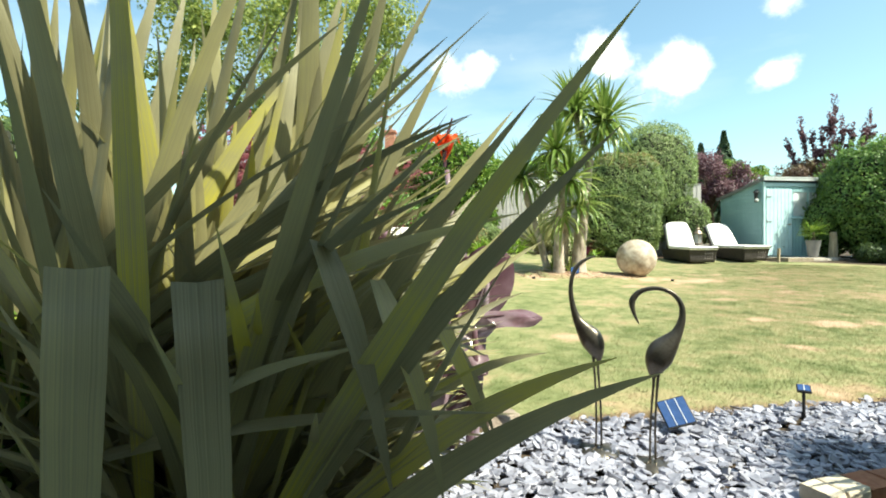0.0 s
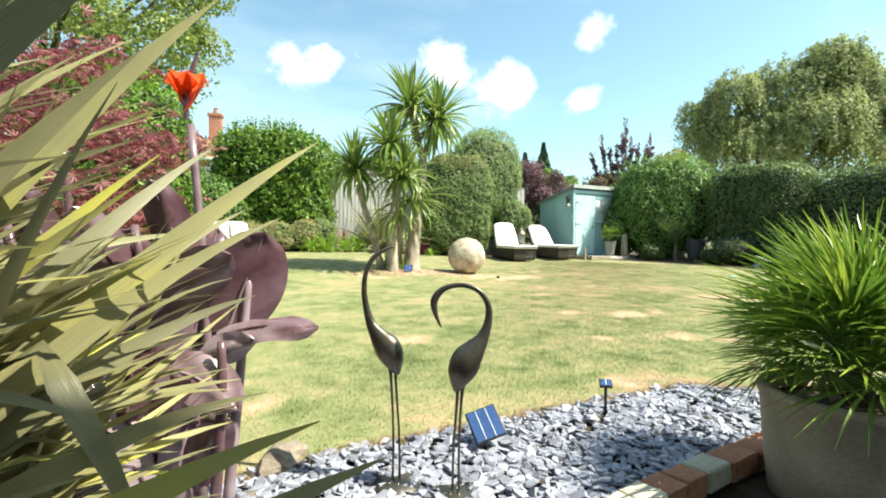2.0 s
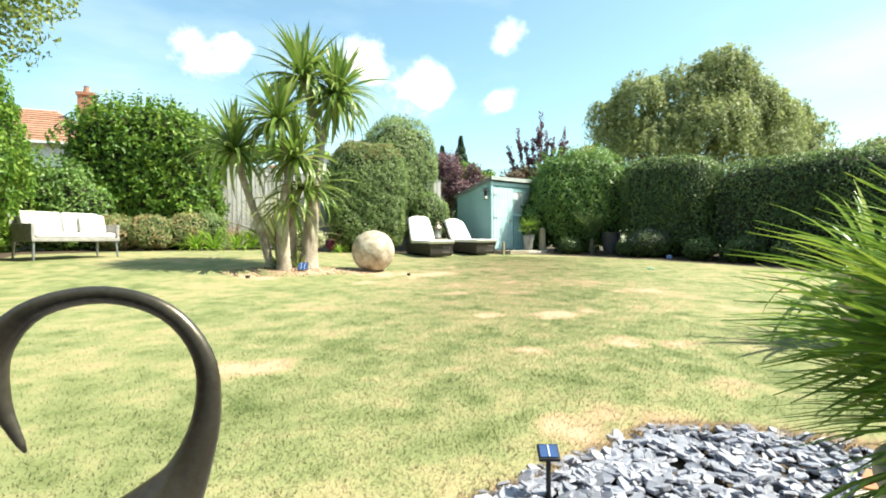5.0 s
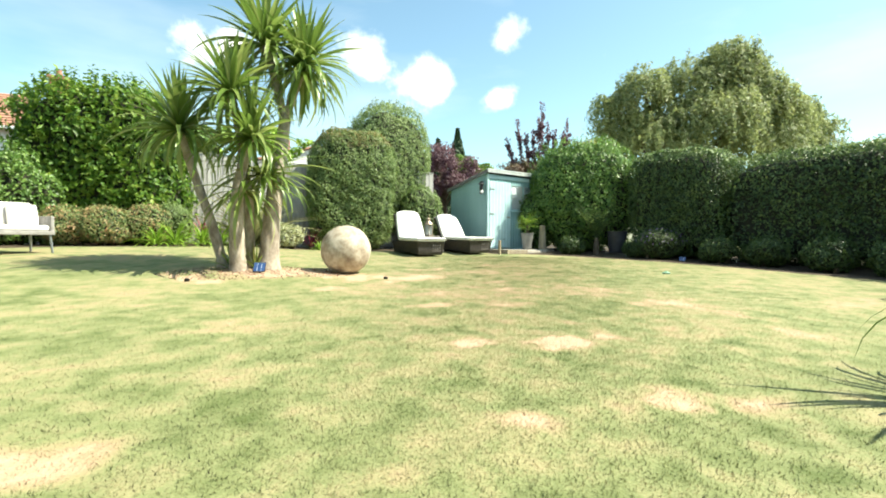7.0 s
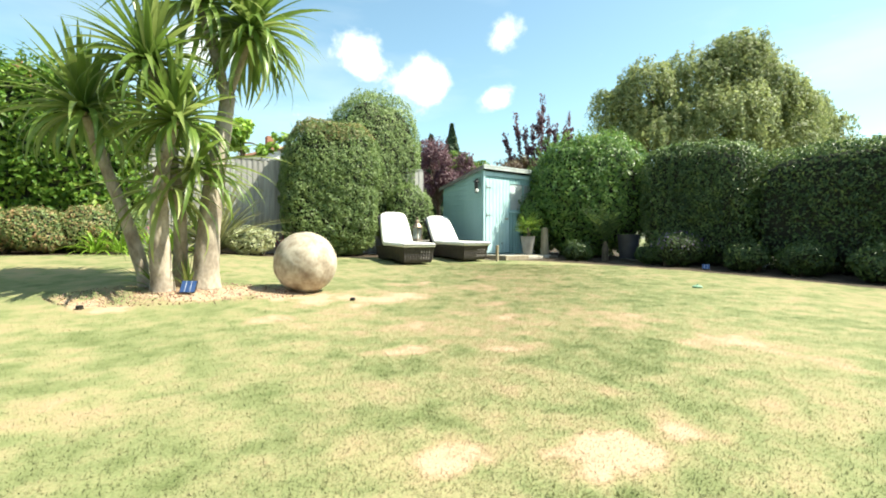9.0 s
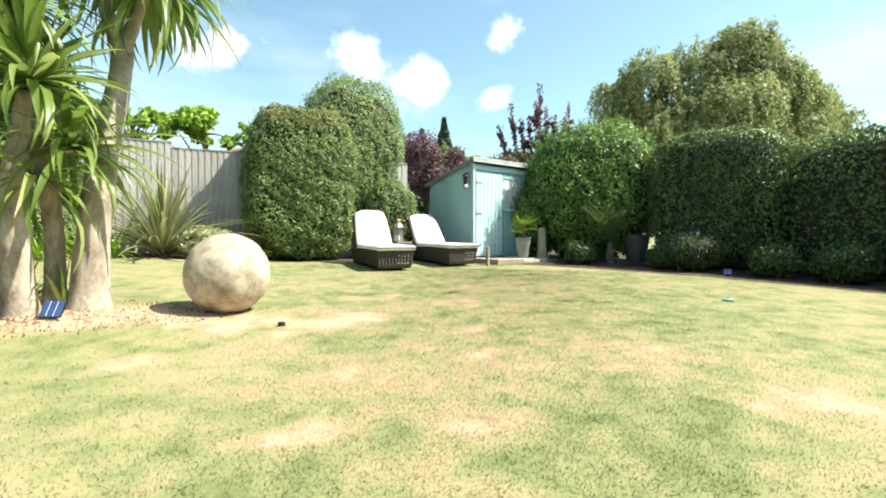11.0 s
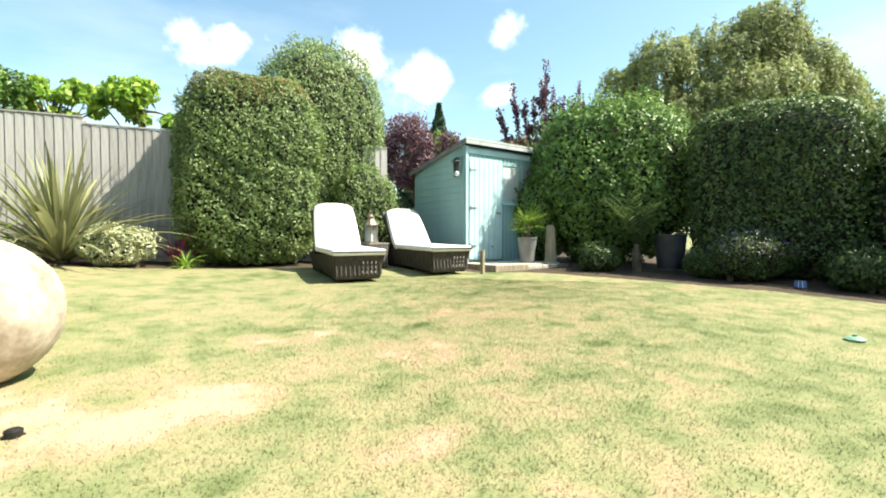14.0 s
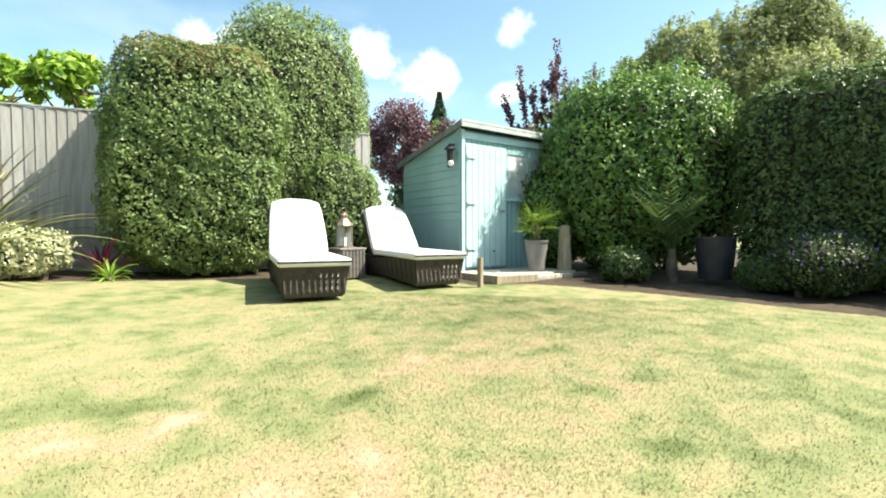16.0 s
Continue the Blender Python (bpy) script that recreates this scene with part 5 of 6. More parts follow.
    part("pane", box((wx1 - wx0 - 0.01, 0.004, wz1 - wz0 - 0.01), ((wx0 + wx1) / 2, -0.026, (wz0 + wz1) / 2)), GLASS, win).visible_shadow = False
    wx0, wx1 = 1.64, 1.98
    win = part("window", box((wx1 - wx0, 0.012, wz1 - wz0), ((wx0 + wx1) / 2, -0.014, (wz0 + wz1) / 2)), WHITE_PANE, ob, "window with a pale blind behind the glass")
    part("pane", box((wx1 - wx0 - 0.01, 0.004, wz1 - wz0 - 0.01), ((wx0 + wx1) / 2, -0.026, (wz0 + wz1) / 2)), GLASS, win).visible_shadow = False
    return ob, z, rz


WHITE_PANE = surface("pale_blind", (0.50, 0.57, 0.60), (0.62, 0.68, 0.70), 3, 0.5, bump=0.05)
shed_ob, shed_z, shed_rz = shed()


def wall_lantern():
    ob = thing("wall_lantern", "black metal lantern on a bracket with a white ornament below", "wall light", (9.86, 14.86, shed_z + 1.98), shed_rz)
    part("bracket", box((0.12, 0.02, 0.02), (-0.04, 0, 0.16)), METAL_BLACK, ob)
    part("cap", lathe([(0.10, 0.08), (0.09, 0.10), (0.03, 0.15), (0.01, 0.17)], 8, at=(-0.08, 0, 0)), METAL_BLACK, ob)
    part("body", lathe([(0.035, -0.22), (0.05, -0.20), (0.06, 0.06), (0.07, 0.08)], 6, at=(-0.08, 0, 0)), METAL_BLACK, ob)
    bm = bmesh.new()
    bmesh.ops.create_icosphere(bm, subdivisions=2, radius=0.05)
    bmesh.ops.translate(bm, verts=bm.verts, vec=(-0.10, -0.05, -0.16))
    part("ornament", bm, WHITE_PAINT, ob, "white round ornament", smooth=True)


wall_lantern()


def terrace():
    """Small paved step before the shed, edged with timber sleepers."""
    z = gz(10.3, 14.0)
    ob = thing("paved_step", "small pale paved step edged with timber before the shed", "paving", (9.95, 14.7, z), shed_rz)
    part("sleeper", box((0.10, 1.15, 0.13), (-0.33, -0.62, 0.03), (0, 0, 2), 0.008), TIMBER, ob)
    part("sleeper", box((0.78, 0.10, 0.13), (0.05, -1.14, 0.02), (0, 0, -9), 0.008), TIMBER, ob)
    part("base_slab", box((1.95, 1.1, 0.07), (0.62, -0.55, 0.015), bevel=0.008), PAVING, ob)
    for i in range(4):
        for j in range(2):
            part("slab", box((0.44, 0.50, 0.035), (-0.05 + 0.46 * i, -0.29 - 0.52 * j, 0.065), (0, 0, 0), 0.006), PAVING, ob)
    for i in range(6):
        part("edging_stone", box((0.20, 0.10, 0.08), (0.55 + 0.21 * i, -1.17 + 0.012 * (i % 3), 0.02), (0, 0, 5 * (i % 3 - 1)), 0.02), ROCK if i > 3 else PAVING, ob)


terrace()
post_ob = part("wooden_post", box((0.06, 0.06, 0.42), (0, 0, 0.19), bevel=0.006), TIMBER)
post_ob.matrix_basis = pose(9.44, 13.36, gz(9.44, 13.36), 2, -2, 20)
tagged(post_ob, "short weathered timber post standing in the lawn's edge", "post")


def tall_pot(x, y, h, r0, r1, material, label, name="planter"):
    ob = thing(name, label, "plant pot", (x, y, gz(x, y) + 0.08))
    part("pot", lathe([(r0, 0), (r0 + (r1 - r0) * 0.5, h * 0.5), (r1, h - 0.03), (r1 + 0.015, h - 0.03), (r1 + 0.015, h), (r1 - 0.02, h), (r1 - 0.03, h - 0.05)], 28), material, ob, smooth=False)
    part("soil", lathe([(r1 - 0.035, h - 0.07), (r1 - 0.035, h - 0.05)], 20), SOIL, ob)
    return gz(x, y) + 0.08 + h - 0.05


def fan_mesh(name, stalk, blade, leaflets, arc, width, r, droop=0.25):
    """A fan palm frond: stalk and a half-fan of narrow folded leaflets."""
    bm = bmesh.new()
    tube([(0, 0, 0), (stalk * 0.5, 0, stalk * 0.02), (stalk, 0, 0)], [0.006, 0.005, 0.004], 5, bm)
    for k in range(leaflets):
        a = -arc / 2 + arc * k / (leaflets - 1)
        ln = blade * (0.78 + 0.22 * math.cos(a * 0.9)) * r.uniform(0.92, 1.05)
        d, s = Vector((math.cos(a), math.sin(a), 0)), Vector((-math.sin(a), math.cos(a), 0))
        prev = None
        for j in range(5):
            f = j / 4
            p = Vector((stalk, 0, 0)) + d * ln * f + Vector((0, 0, -droop * ln * f * f + 0.04 * ln * math.sin(k * 2.2)))
            hw = width * (0.35 + 1.3 * f if f < 0.5 else 2.0 * (1 - f)) * 0.5 + 0.0008
            row = (bm.verts.new(p - s * hw), bm.verts.new(p + Vector((0, 0, -hw * 0.6))), bm.verts.new(p + s * hw))
            if prev:
                bm.faces.new((prev[0], prev[1], row[1], row[0]))
                bm.faces.new((prev[1], prev[2], row[2], row[1]))
            prev = row
    me = bpy.data.meshes.new(name)
    bm.to_mesh(me)
    bm.free()
    return me


def fan_palm(name, label, x, y, z, trunk_h, fronds, stalk, blade, seed, spread=(0.1, 1.7), leaflets=15, width=0.016, arc=3.6):
    ob = thing(name, label, "palm", (x, y, z))
    r = random.Random(seed)
    variants = [fan_mesh("frond", stalk * r.uniform(0.85, 1.1), blade * r.uniform(0.9, 1.08), leaflets, arc, width, r, 0.10 + 0.06 * k) for k in range(6)]
    for me in variants:
        me.materials.append(LEAF_FAN)
    part("stem", tube([(0, 0, 0), (0.01, 0, trunk_h * 0.5 + 0.02), (0, 0, trunk_h + 0.05)], [0.05, 0.045, 0.03], 9), BARK, ob)
    for k in range(fronds):
        s = (k + r.random()) / fronds
        ob2 = new("frond", variants[k % 6])
        ob2.parent = ob
        elev = math.pi / 2 - (spread[0] + (spread[1] - spread[0]) * s)
        sc = r.uniform(0.8, 1.1)
        ob2.matrix_basis = Matrix.Translation((0, 0, trunk_h)) @ Matrix.Rotation(k * 2.39996 + r.uniform(-0.3, 0.3), 4, "Z") @ Matrix.Rotation(-elev, 4, "Y") @ Matrix.Rotation(r.uniform(-0.5, 0.5), 4, "X") @ Matrix.Diagonal((sc, sc, sc, 1))
    return ob


# potted windmill palm before the shed and a dark palm by the hedge
rim = tall_pot(10.95, 14.05, 0.50, 0.13, 0.19, POT_GREY, "tall tapered grey planter on the paved step")
fan_palm("potted_palm", "small green fan palm growing in the tall grey planter", 10.95, 14.05, rim - 0.02, 0.26, 13, 0.22, 0.32, 201, (0.15, 1.7), 14, 0.022, 3.9)
post2 = part("timber_post", lathe([(0.11, 0), (0.12, 0.04), (0.10, 0.5), (0.085, 0.78), (0.02, 0.80)], 16), TIMBER)
post2.matrix_basis = pose(11.5, 14.0, gz(11.5, 14.0) + 0.03)
tagged(post2, "weathered grey round timber post beside the shed", "post")


def feather_palm(x, y):
    """A young feather palm: arching fronds with two rows of narrow leaflets."""
    ob = thing("feather_palm", "dark green young feather palm under the hedge", "palm", (x, y, gz(x, y)))
    r = random.Random(9)
    part("stem", tube([(0, 0, -0.02), (0, 0, 0.3), (0, 0, 0.5)], [0.09, 0.08, 0.04], 9), BARK, ob)
    for k in range(16):
        line = arch(1.05 * r.uniform(0.8, 1.1), r.uniform(0.1, 0.8), r.uniform(0.5, 1.1), 16)
        bm = bmesh.new()
        tube([p for p in line], [0.008] * 16, 4, bm)
        for i in range(4, 16):
            d = (line[i] - line[i - 1]).normalized()
            for s in (-1, 1):
                ln = 0.28 * (1 - 0.5 * (i / 15) ** 2)
                q = line[i] + Vector((d.x * 0.4, s * 0.8, d.z * 0.4 + 0.15)) * ln
                a, b = bm.verts.new(line[i] - d * 0.01), bm.verts.new(line[i] + d * 0.012)
                c = bm.verts.new(line[i].lerp(q, 0.5) + Vector((0, 0, 0.02)))
                e = bm.verts.new(q)
                bm.faces.new((a, b, c)), bm.faces.new((a, c, e))
        fr = part("frond", bm, LEAF_DARK, ob)
        fr.matrix_basis = Matrix.Translation((0, 0, 0.45)) @ Matrix.Rotation(k * 2.39996, 4, "Z")


feather_palm(12.4, 12.65)
tall_pot(12.75, 12.2, 0.62, 0.22, 0.27, POT_DARK, "dark blue-black planter under the hedge")
lav = bush("lavender_bush", "grey-green bush with small lilac flowers", "shrub", 12.95, 10.95, (0.62, 0.5, 0.40), LEAF_DARK, 0.05, 4600, 75, power=2.2, lump=0.12, sprigs=150)
q_, n_ = shell((0.62, 0.5, 0.40), 2.2, 75, 0.12, 420, 0.02, 0.0)
v_, f_ = leaf_quads(q_ * 1.06 + np.array([0, 0, 0.40]), n_, 0.04, 0.035)
tagged(part("blossom", mesh_of("blossom", v_, f_), LILAC, lav), kind="stuff")

# ---- slate bed by the house ----


def crane(x, y, rz, line, radii, legs, label):
    """A bronze crane: one mesh of base, legs and a single flowing body, neck and beak, drawn in its own x-z plane."""
    bm = bmesh.new()
    lathe([(0.085, -0.02), (0.095, 0.0), (0.088, 0.018), (0.03, 0.026)], 18, bm)
    foot_x, top_x = 0.0, line[2][0]
    for s in (-1, 1):
        tube(curve_points([(foot_x + s * 0.012, 0.01 * s, 0.02), (s * 0.010 + foot_x, 0.006 * s, legs * 0.5), (s * 0.008 + top_x * 0.6, 0.004 * s, legs), (s * 0.012 + top_x, 0.004 * s, legs + 0.10)], 9), [0.0055, 0.0048, 0.0046, 0.0046, 0.0048, 0.0055, 0.007, 0.010, 0.014], 8, bm)
        tube([(s * 0.012, 0.01 * s, 0.03), (s * 0.02 - 0.01, -0.035, 0.024)], [0.006, 0.003], 6, bm)
    pts = curve_points([(p[0], 0, p[1]) for p in line], 56)
    rr = np.interp(np.linspace(0, 1, 56), np.linspace(0, 1, len(radii)), radii)
    rr = np.convolve(np.pad(rr, 2, mode="edge"), np.ones(5) / 5, mode="valid")
    rr[0] = rr[-1] = 0.0015
    tube(pts, list(rr), 18, bm, 0.78)
    ob = part("crane_statue", bm, BRONZE, smooth=True)
    ob.matrix_basis = pose(x, y, gz(x, y) - 0.01, 0, 0, rz)
    return tagged(ob, label, "statue", "pair of cranes")


crane(0.705, 2.16, -19, [(0.006, 0.42), (-0.005, 0.455), (-0.018, 0.492), (-0.038, 0.53), (-0.066, 0.566), (-0.094, 0.61), (-0.112, 0.67), (-0.121, 0.735), (-0.115, 0.80), (-0.090, 0.853), (-0.050, 0.885), (-0.005, 0.90)],
      [0.003, 0.032, 0.050, 0.054, 0.036, 0.019, 0.013, 0.0105, 0.0095, 0.010, 0.007, 0.002], 0.40, "bronze crane statue with its neck stretched upright")
crane(0.895, 2.03, -19, [(-0.002, 0.382), (0.006, 0.42), (0.018, 0.46), (0.038, 0.503), (0.066, 0.54), (0.094, 0.582), (0.113, 0.64), (0.111, 0.70), (0.077, 0.748), (0.018, 0.768), (-0.045, 0.755), (-0.080, 0.715), (-0.076, 0.665), (-0.055, 0.614)],
      [0.003, 0.034, 0.054, 0.056, 0.040, 0.021, 0.014, 0.011, 0.0095, 0.009, 0.0105, 0.016, 0.009, 0.002], 0.36, "bronze crane statue with its neck curled over")


def solar_light(x, y, w, h, stem, rz, tilt, label, lines=2, roll=0.0):
    ob = thing("solar_light", label, "solar light", (x, y, gz(x, y)), rz, "solar lights")
    part("stake", tube([(0, 0, -0.05), (0, 0, stem)], [0.008, 0.008], 8), METAL_BLACK, ob)
    panel = part("panel_case", box((w, h, 0.014), (0, 0, stem + 0.01), (tilt, roll, 0), 0.003), METAL_BLACK, ob)
    c = pose(0, 0, stem + 0.01, tilt, roll) @ Vector((0, 0, 0.0085))
    part("solar_cell", box((w - 0.012, h - 0.012, 0.003), c, (tilt, roll, 0)), CELL, panel)
    for k in range(lines):
        q = pose(0, 0, stem + 0.01, tilt, roll) @ Vector((-w / 2 + w * (k + 1) / (lines + 1), 0, 0.0115))
        part("conductor_line", box((0.0035, h - 0.014, 0.002), q, (tilt, roll, 0)), CELL_LINE, panel)


solar_light(1.16, 2.37, 0.14, 0.15, 0.085, -8, 42, "tilted blue solar panel on a black stake in the slate", roll=-17.0)
solar_light(1.96, 2.58, 0.066, 0.056, 0.135, -30, 28, "small square solar lamp on a thin black stake", 1)
solar_light(2.70, 9.72, 0.17, 0.15, 0.08, -25, 58, "blue solar panel leaning at the cordyline's foot")
solar_light(12.72, 10.1, 0.15, 0.12, 0.06, -60, 60, "small blue solar panel under the hedge")


def small_spot(x, y):
    ob = thing("spotlight", "small dark garden spotlight set in the grass", "spotlight", (x, y, gz(x, y)), 20, "garden spotlights")
    part("housing", lathe([(0.02, -0.02), (0.03, 0.015), (0.033, 0.035), (0.022, 0.042), (0.008, 0.044)], 14), METAL_BLACK, ob)
    part("bracket", box((0.075, 0.015, 0.01), (0, 0, 0.01), bevel=0.003), METAL_BLACK, ob)


small_spot(4.38, 9.07)
small_spot(1.78, 9.33)
ob_ = part("sprinkler_head", lathe([(0.07, 0.0), (0.075, 0.015), (0.05, 0.03), (0.02, 0.035), (0.015, 0.05)], 14), GREEN_PLASTIC)
ob_.matrix_basis = pose(9.75, 8.35, gz(9.75, 8.35))
tagged(ob_, "pale green plastic sprinkler head in the lawn", "sprinkler")


def chip_mesh(r):
    """One slate chip: a flat, broken, many-sided flake."""
    bm = bmesh.new()
    n = r.choice((5, 6, 6, 7))
    a0 = r.uniform(0, 6.28)
    lx, ly, th = r.uniform(0.026, 0.046), r.uniform(0.016, 0.028), r.uniform(0.005, 0.011)
    lower, upper = [], []
    for k in range(n):
        a = a0 + 2 * math.pi * (k + r.uniform(-0.3, 0.3)) / n
        q = Vector((lx * math.cos(a), ly * math.sin(a), 0)) * r.uniform(0.8, 1.15)
        lower.append(bm.verts.new(q + Vector((0, 0, -th / 2))))
        upper.append(bm.verts.new(q * r.uniform(0.82, 0.98) + Vector((0, 0, th / 2 + r.uniform(-0.002, 0.002)))))
    bm.faces.new(lower[::-1]), bm.faces.new(upper)
    for k in range(n):
        bm.faces.new((lower[k], lower[(k + 1) % n], upper[(k + 1) % n], upper[k]))
    me = bpy.data.meshes.new("slate_chip")
    bmesh.ops.recalc_face_normals(bm, faces=bm.faces[:])
    bm.to_mesh(me)
    bm.free()
    me.materials.append(SLATE)
    return me


def in_slate(x, y):
    return (edge_distance(np.array([x]), np.array([y]))[0] < 0.015) and x < 3.5 and x > -0.9 and y > 1.55 + 0.16 * x - 0.02


def slate_bed():
    r = random.Random(3)
    shapes = [chip_mesh(r) for _ in range(24)]
    bed = thing("slate_bed", "bed of loose blue-grey slate chippings edged with brick", "slate chippings", (0, 0, 0))
    spots = []
    while len(spots) < 5200:
        x, y = r.uniform(-0.9, 3.4), r.uniform(1.4, 2.95)
        if in_slate(x, y):
            spots.append((x, y))
    near = [s for s in spots if 0.5 < s[0] < 2.3 and s[1] > 2.0][:300]
    chosen = set(near)
    vs, fs, n = [], [], 0
    for x, y in spots:
        m = pose(x, y, gz(x, y) - 0.012 + r.uniform(0.0, 0.026), r.gauss(0, 17), r.gauss(0, 17), r.uniform(0, 360)) @ Matrix.Scale(r.uniform(0.6, 1.2), 4)
        me = r.choice(shapes)
        if (x, y) in chosen:
            ob = new("slate_chip", me)
            ob.parent = bed
            ob.matrix_basis = m
        else:
            for v in me.vertices:
                vs.append((m @ v.co)[:])
            for p in me.polygons:
                fs.append([i + n for i in p.vertices])
            n += len(me.vertices)
    me = bpy.data.meshes.new("slate_chippings")
    me.from_pydata(vs, [], fs)
    ob = part("loose_slate", me, SLATE_MANY, bed)
    tagged(ob, kind="stuff")


def island_slate():
    m = SLATE.copy()
    m.name = "loose_slate"
    nodes, links = m.node_tree.nodes, m.node_tree.links
    info = [n for n in nodes if n.bl_idname == "ShaderNodeObjectInfo"][0]
    g = nodes.new("ShaderNodeNewGeometry")
    for l in list(info.outputs["Random"].links):
        links.new(g.outputs["Random Per Island"], l.to_socket)
    return m


SLATE_MANY = island_slate()


def rock(name, label, x, y, size, seed, material, sink=0.02):
    bm = bmesh.new()
    bmesh.ops.create_icosphere(bm, subdivisions=3, radius=1.0)
    off = Vector((seed * 3.7, seed * 1.3, 0))
    for v in bm.verts:
        d = 1 + 0.35 * noise.noise(v.co * 1.3 + off) + 0.12 * noise.noise(v.co * 4 + off)
        v.co = Vector((v.co.x * size[0], v.co.y * size[1], max(v.co.z, -0.5) * size[2])) * d
    ob = part(name, bm, material, smooth=False)
    ob.matrix_basis = pose(x, y, gz(x, y) + size[2] * 0.45 - sink, 0, 0, seed * 50)
    return tagged(ob, label, "rock")


rock("boulder", "rounded brown boulder at the lawn's edge", 0.30, 2.46, (0.13, 0.07, 0.06), 1, ROCK)
rock("boulder", "small brown stone lying on the slate", 0.20, 2.22, (0.06, 0.035, 0.022), 2, ROCK)
for k in range(15):
    f = k / 14
    rock("edging_rock", "brown rockery stone along the planting bed", -1.15 - 0.65 * f + 0.12 * math.sin(k * 2.1), 5.4 + 5.2 * f, (0.17 + 0.05 * math.sin(k), 0.13, 0.11), 5 + k, ROCK)["group"] = "rockery edging"


def brick_edge():
    """Low edging of bricks and buff blocks between slate and paving."""
    ob = thing("brick_edging", "low edging of worn orange bricks and buff stone blocks", "edging", (0, 0, 0))
    r = random.Random(4)
    pts = curve_points([(1.33, 1.70), (1.60, 1.79), (1.95, 1.87), (2.45, 1.98), (2.95, 2.10)], 11)
    for k in range(10):
        a, b = pts[k], pts[k + 1]
        c = (a + b) / 2
        ln = (b - a).length - 0.008
        buff = k in (0, 1, 4, 8)
        bm = box((ln, 0.115, 0.085), bevel=0.012)
        for v in bm.verts:
            v.co += Vector((r.uniform(-1, 1), r.uniform(-1, 1), r.uniform(-1, 1))) * 0.003
        q = part("brick", bm, BRICK_PALE if buff else BRICK, ob)
        q.matrix_basis = pose(c.x, c.y, gz(c.x, c.y) + 0.028 + r.uniform(-0.004, 0.004), r.uniform(-2, 2), r.uniform(-2, 2), math.degrees(math.atan2(b.y - a.y, b.x - a.x)))


brick_edge()

# ---- the large pot with its fan palm ----
POT_AT = (2.28, 1.58)
pot_z = gz(*POT_AT) - 0.02
pot = thing("plant_pot", "large round sand-coloured cement plant pot", "plant pot", (*POT_AT, pot_z))
part("pot_wall", lathe([(0.235, 0.0), (0.27, 0.02), (0.288, 0.2), (0.298, 0.385), (0.306, 0.39), (0.308, 0.415), (0.298, 0.425), (0.275, 0.42), (0.268, 0.36)], 48), POT, pot, smooth=True)
part("soil", lathe([(0.268, 0.33), (0.266, 0.36), (0.02, 0.375)], 24), SOIL, pot)
fan_palm("fan_palm", "bushy green dwarf fan palm growing in the cement pot", *POT_AT, pot_z + 0.36, 0.14, 78, 0.26, 0.34, 301, (0.05, 1.58), 20, 0.0105, 3.3)
rim2 = tall_pot(5.55, 3.05, 0.46, 0.2, 0.26, POT, "round sand-coloured pot standing on the lawn")
strap_plant("potted_cordyline", "green cordyline with drooping leaves in a round pot", "plant", 5.55, 3.05, 0.95, 0.04, 46, LEAF_CORDY, 90, (0.1, 1.5), (0.5, 1.6), z=rim2 - 0.02)
tree("garden_tree", "small tree at the lawn's far corner", "tree", 12.2, 3.4, 1.6, (0.9, 0.9, 0.8), 18, LEAF_GLOSSY, 0.09, 300, 151, 0.08, 1.0)

# ---- the flax beside the camera ----


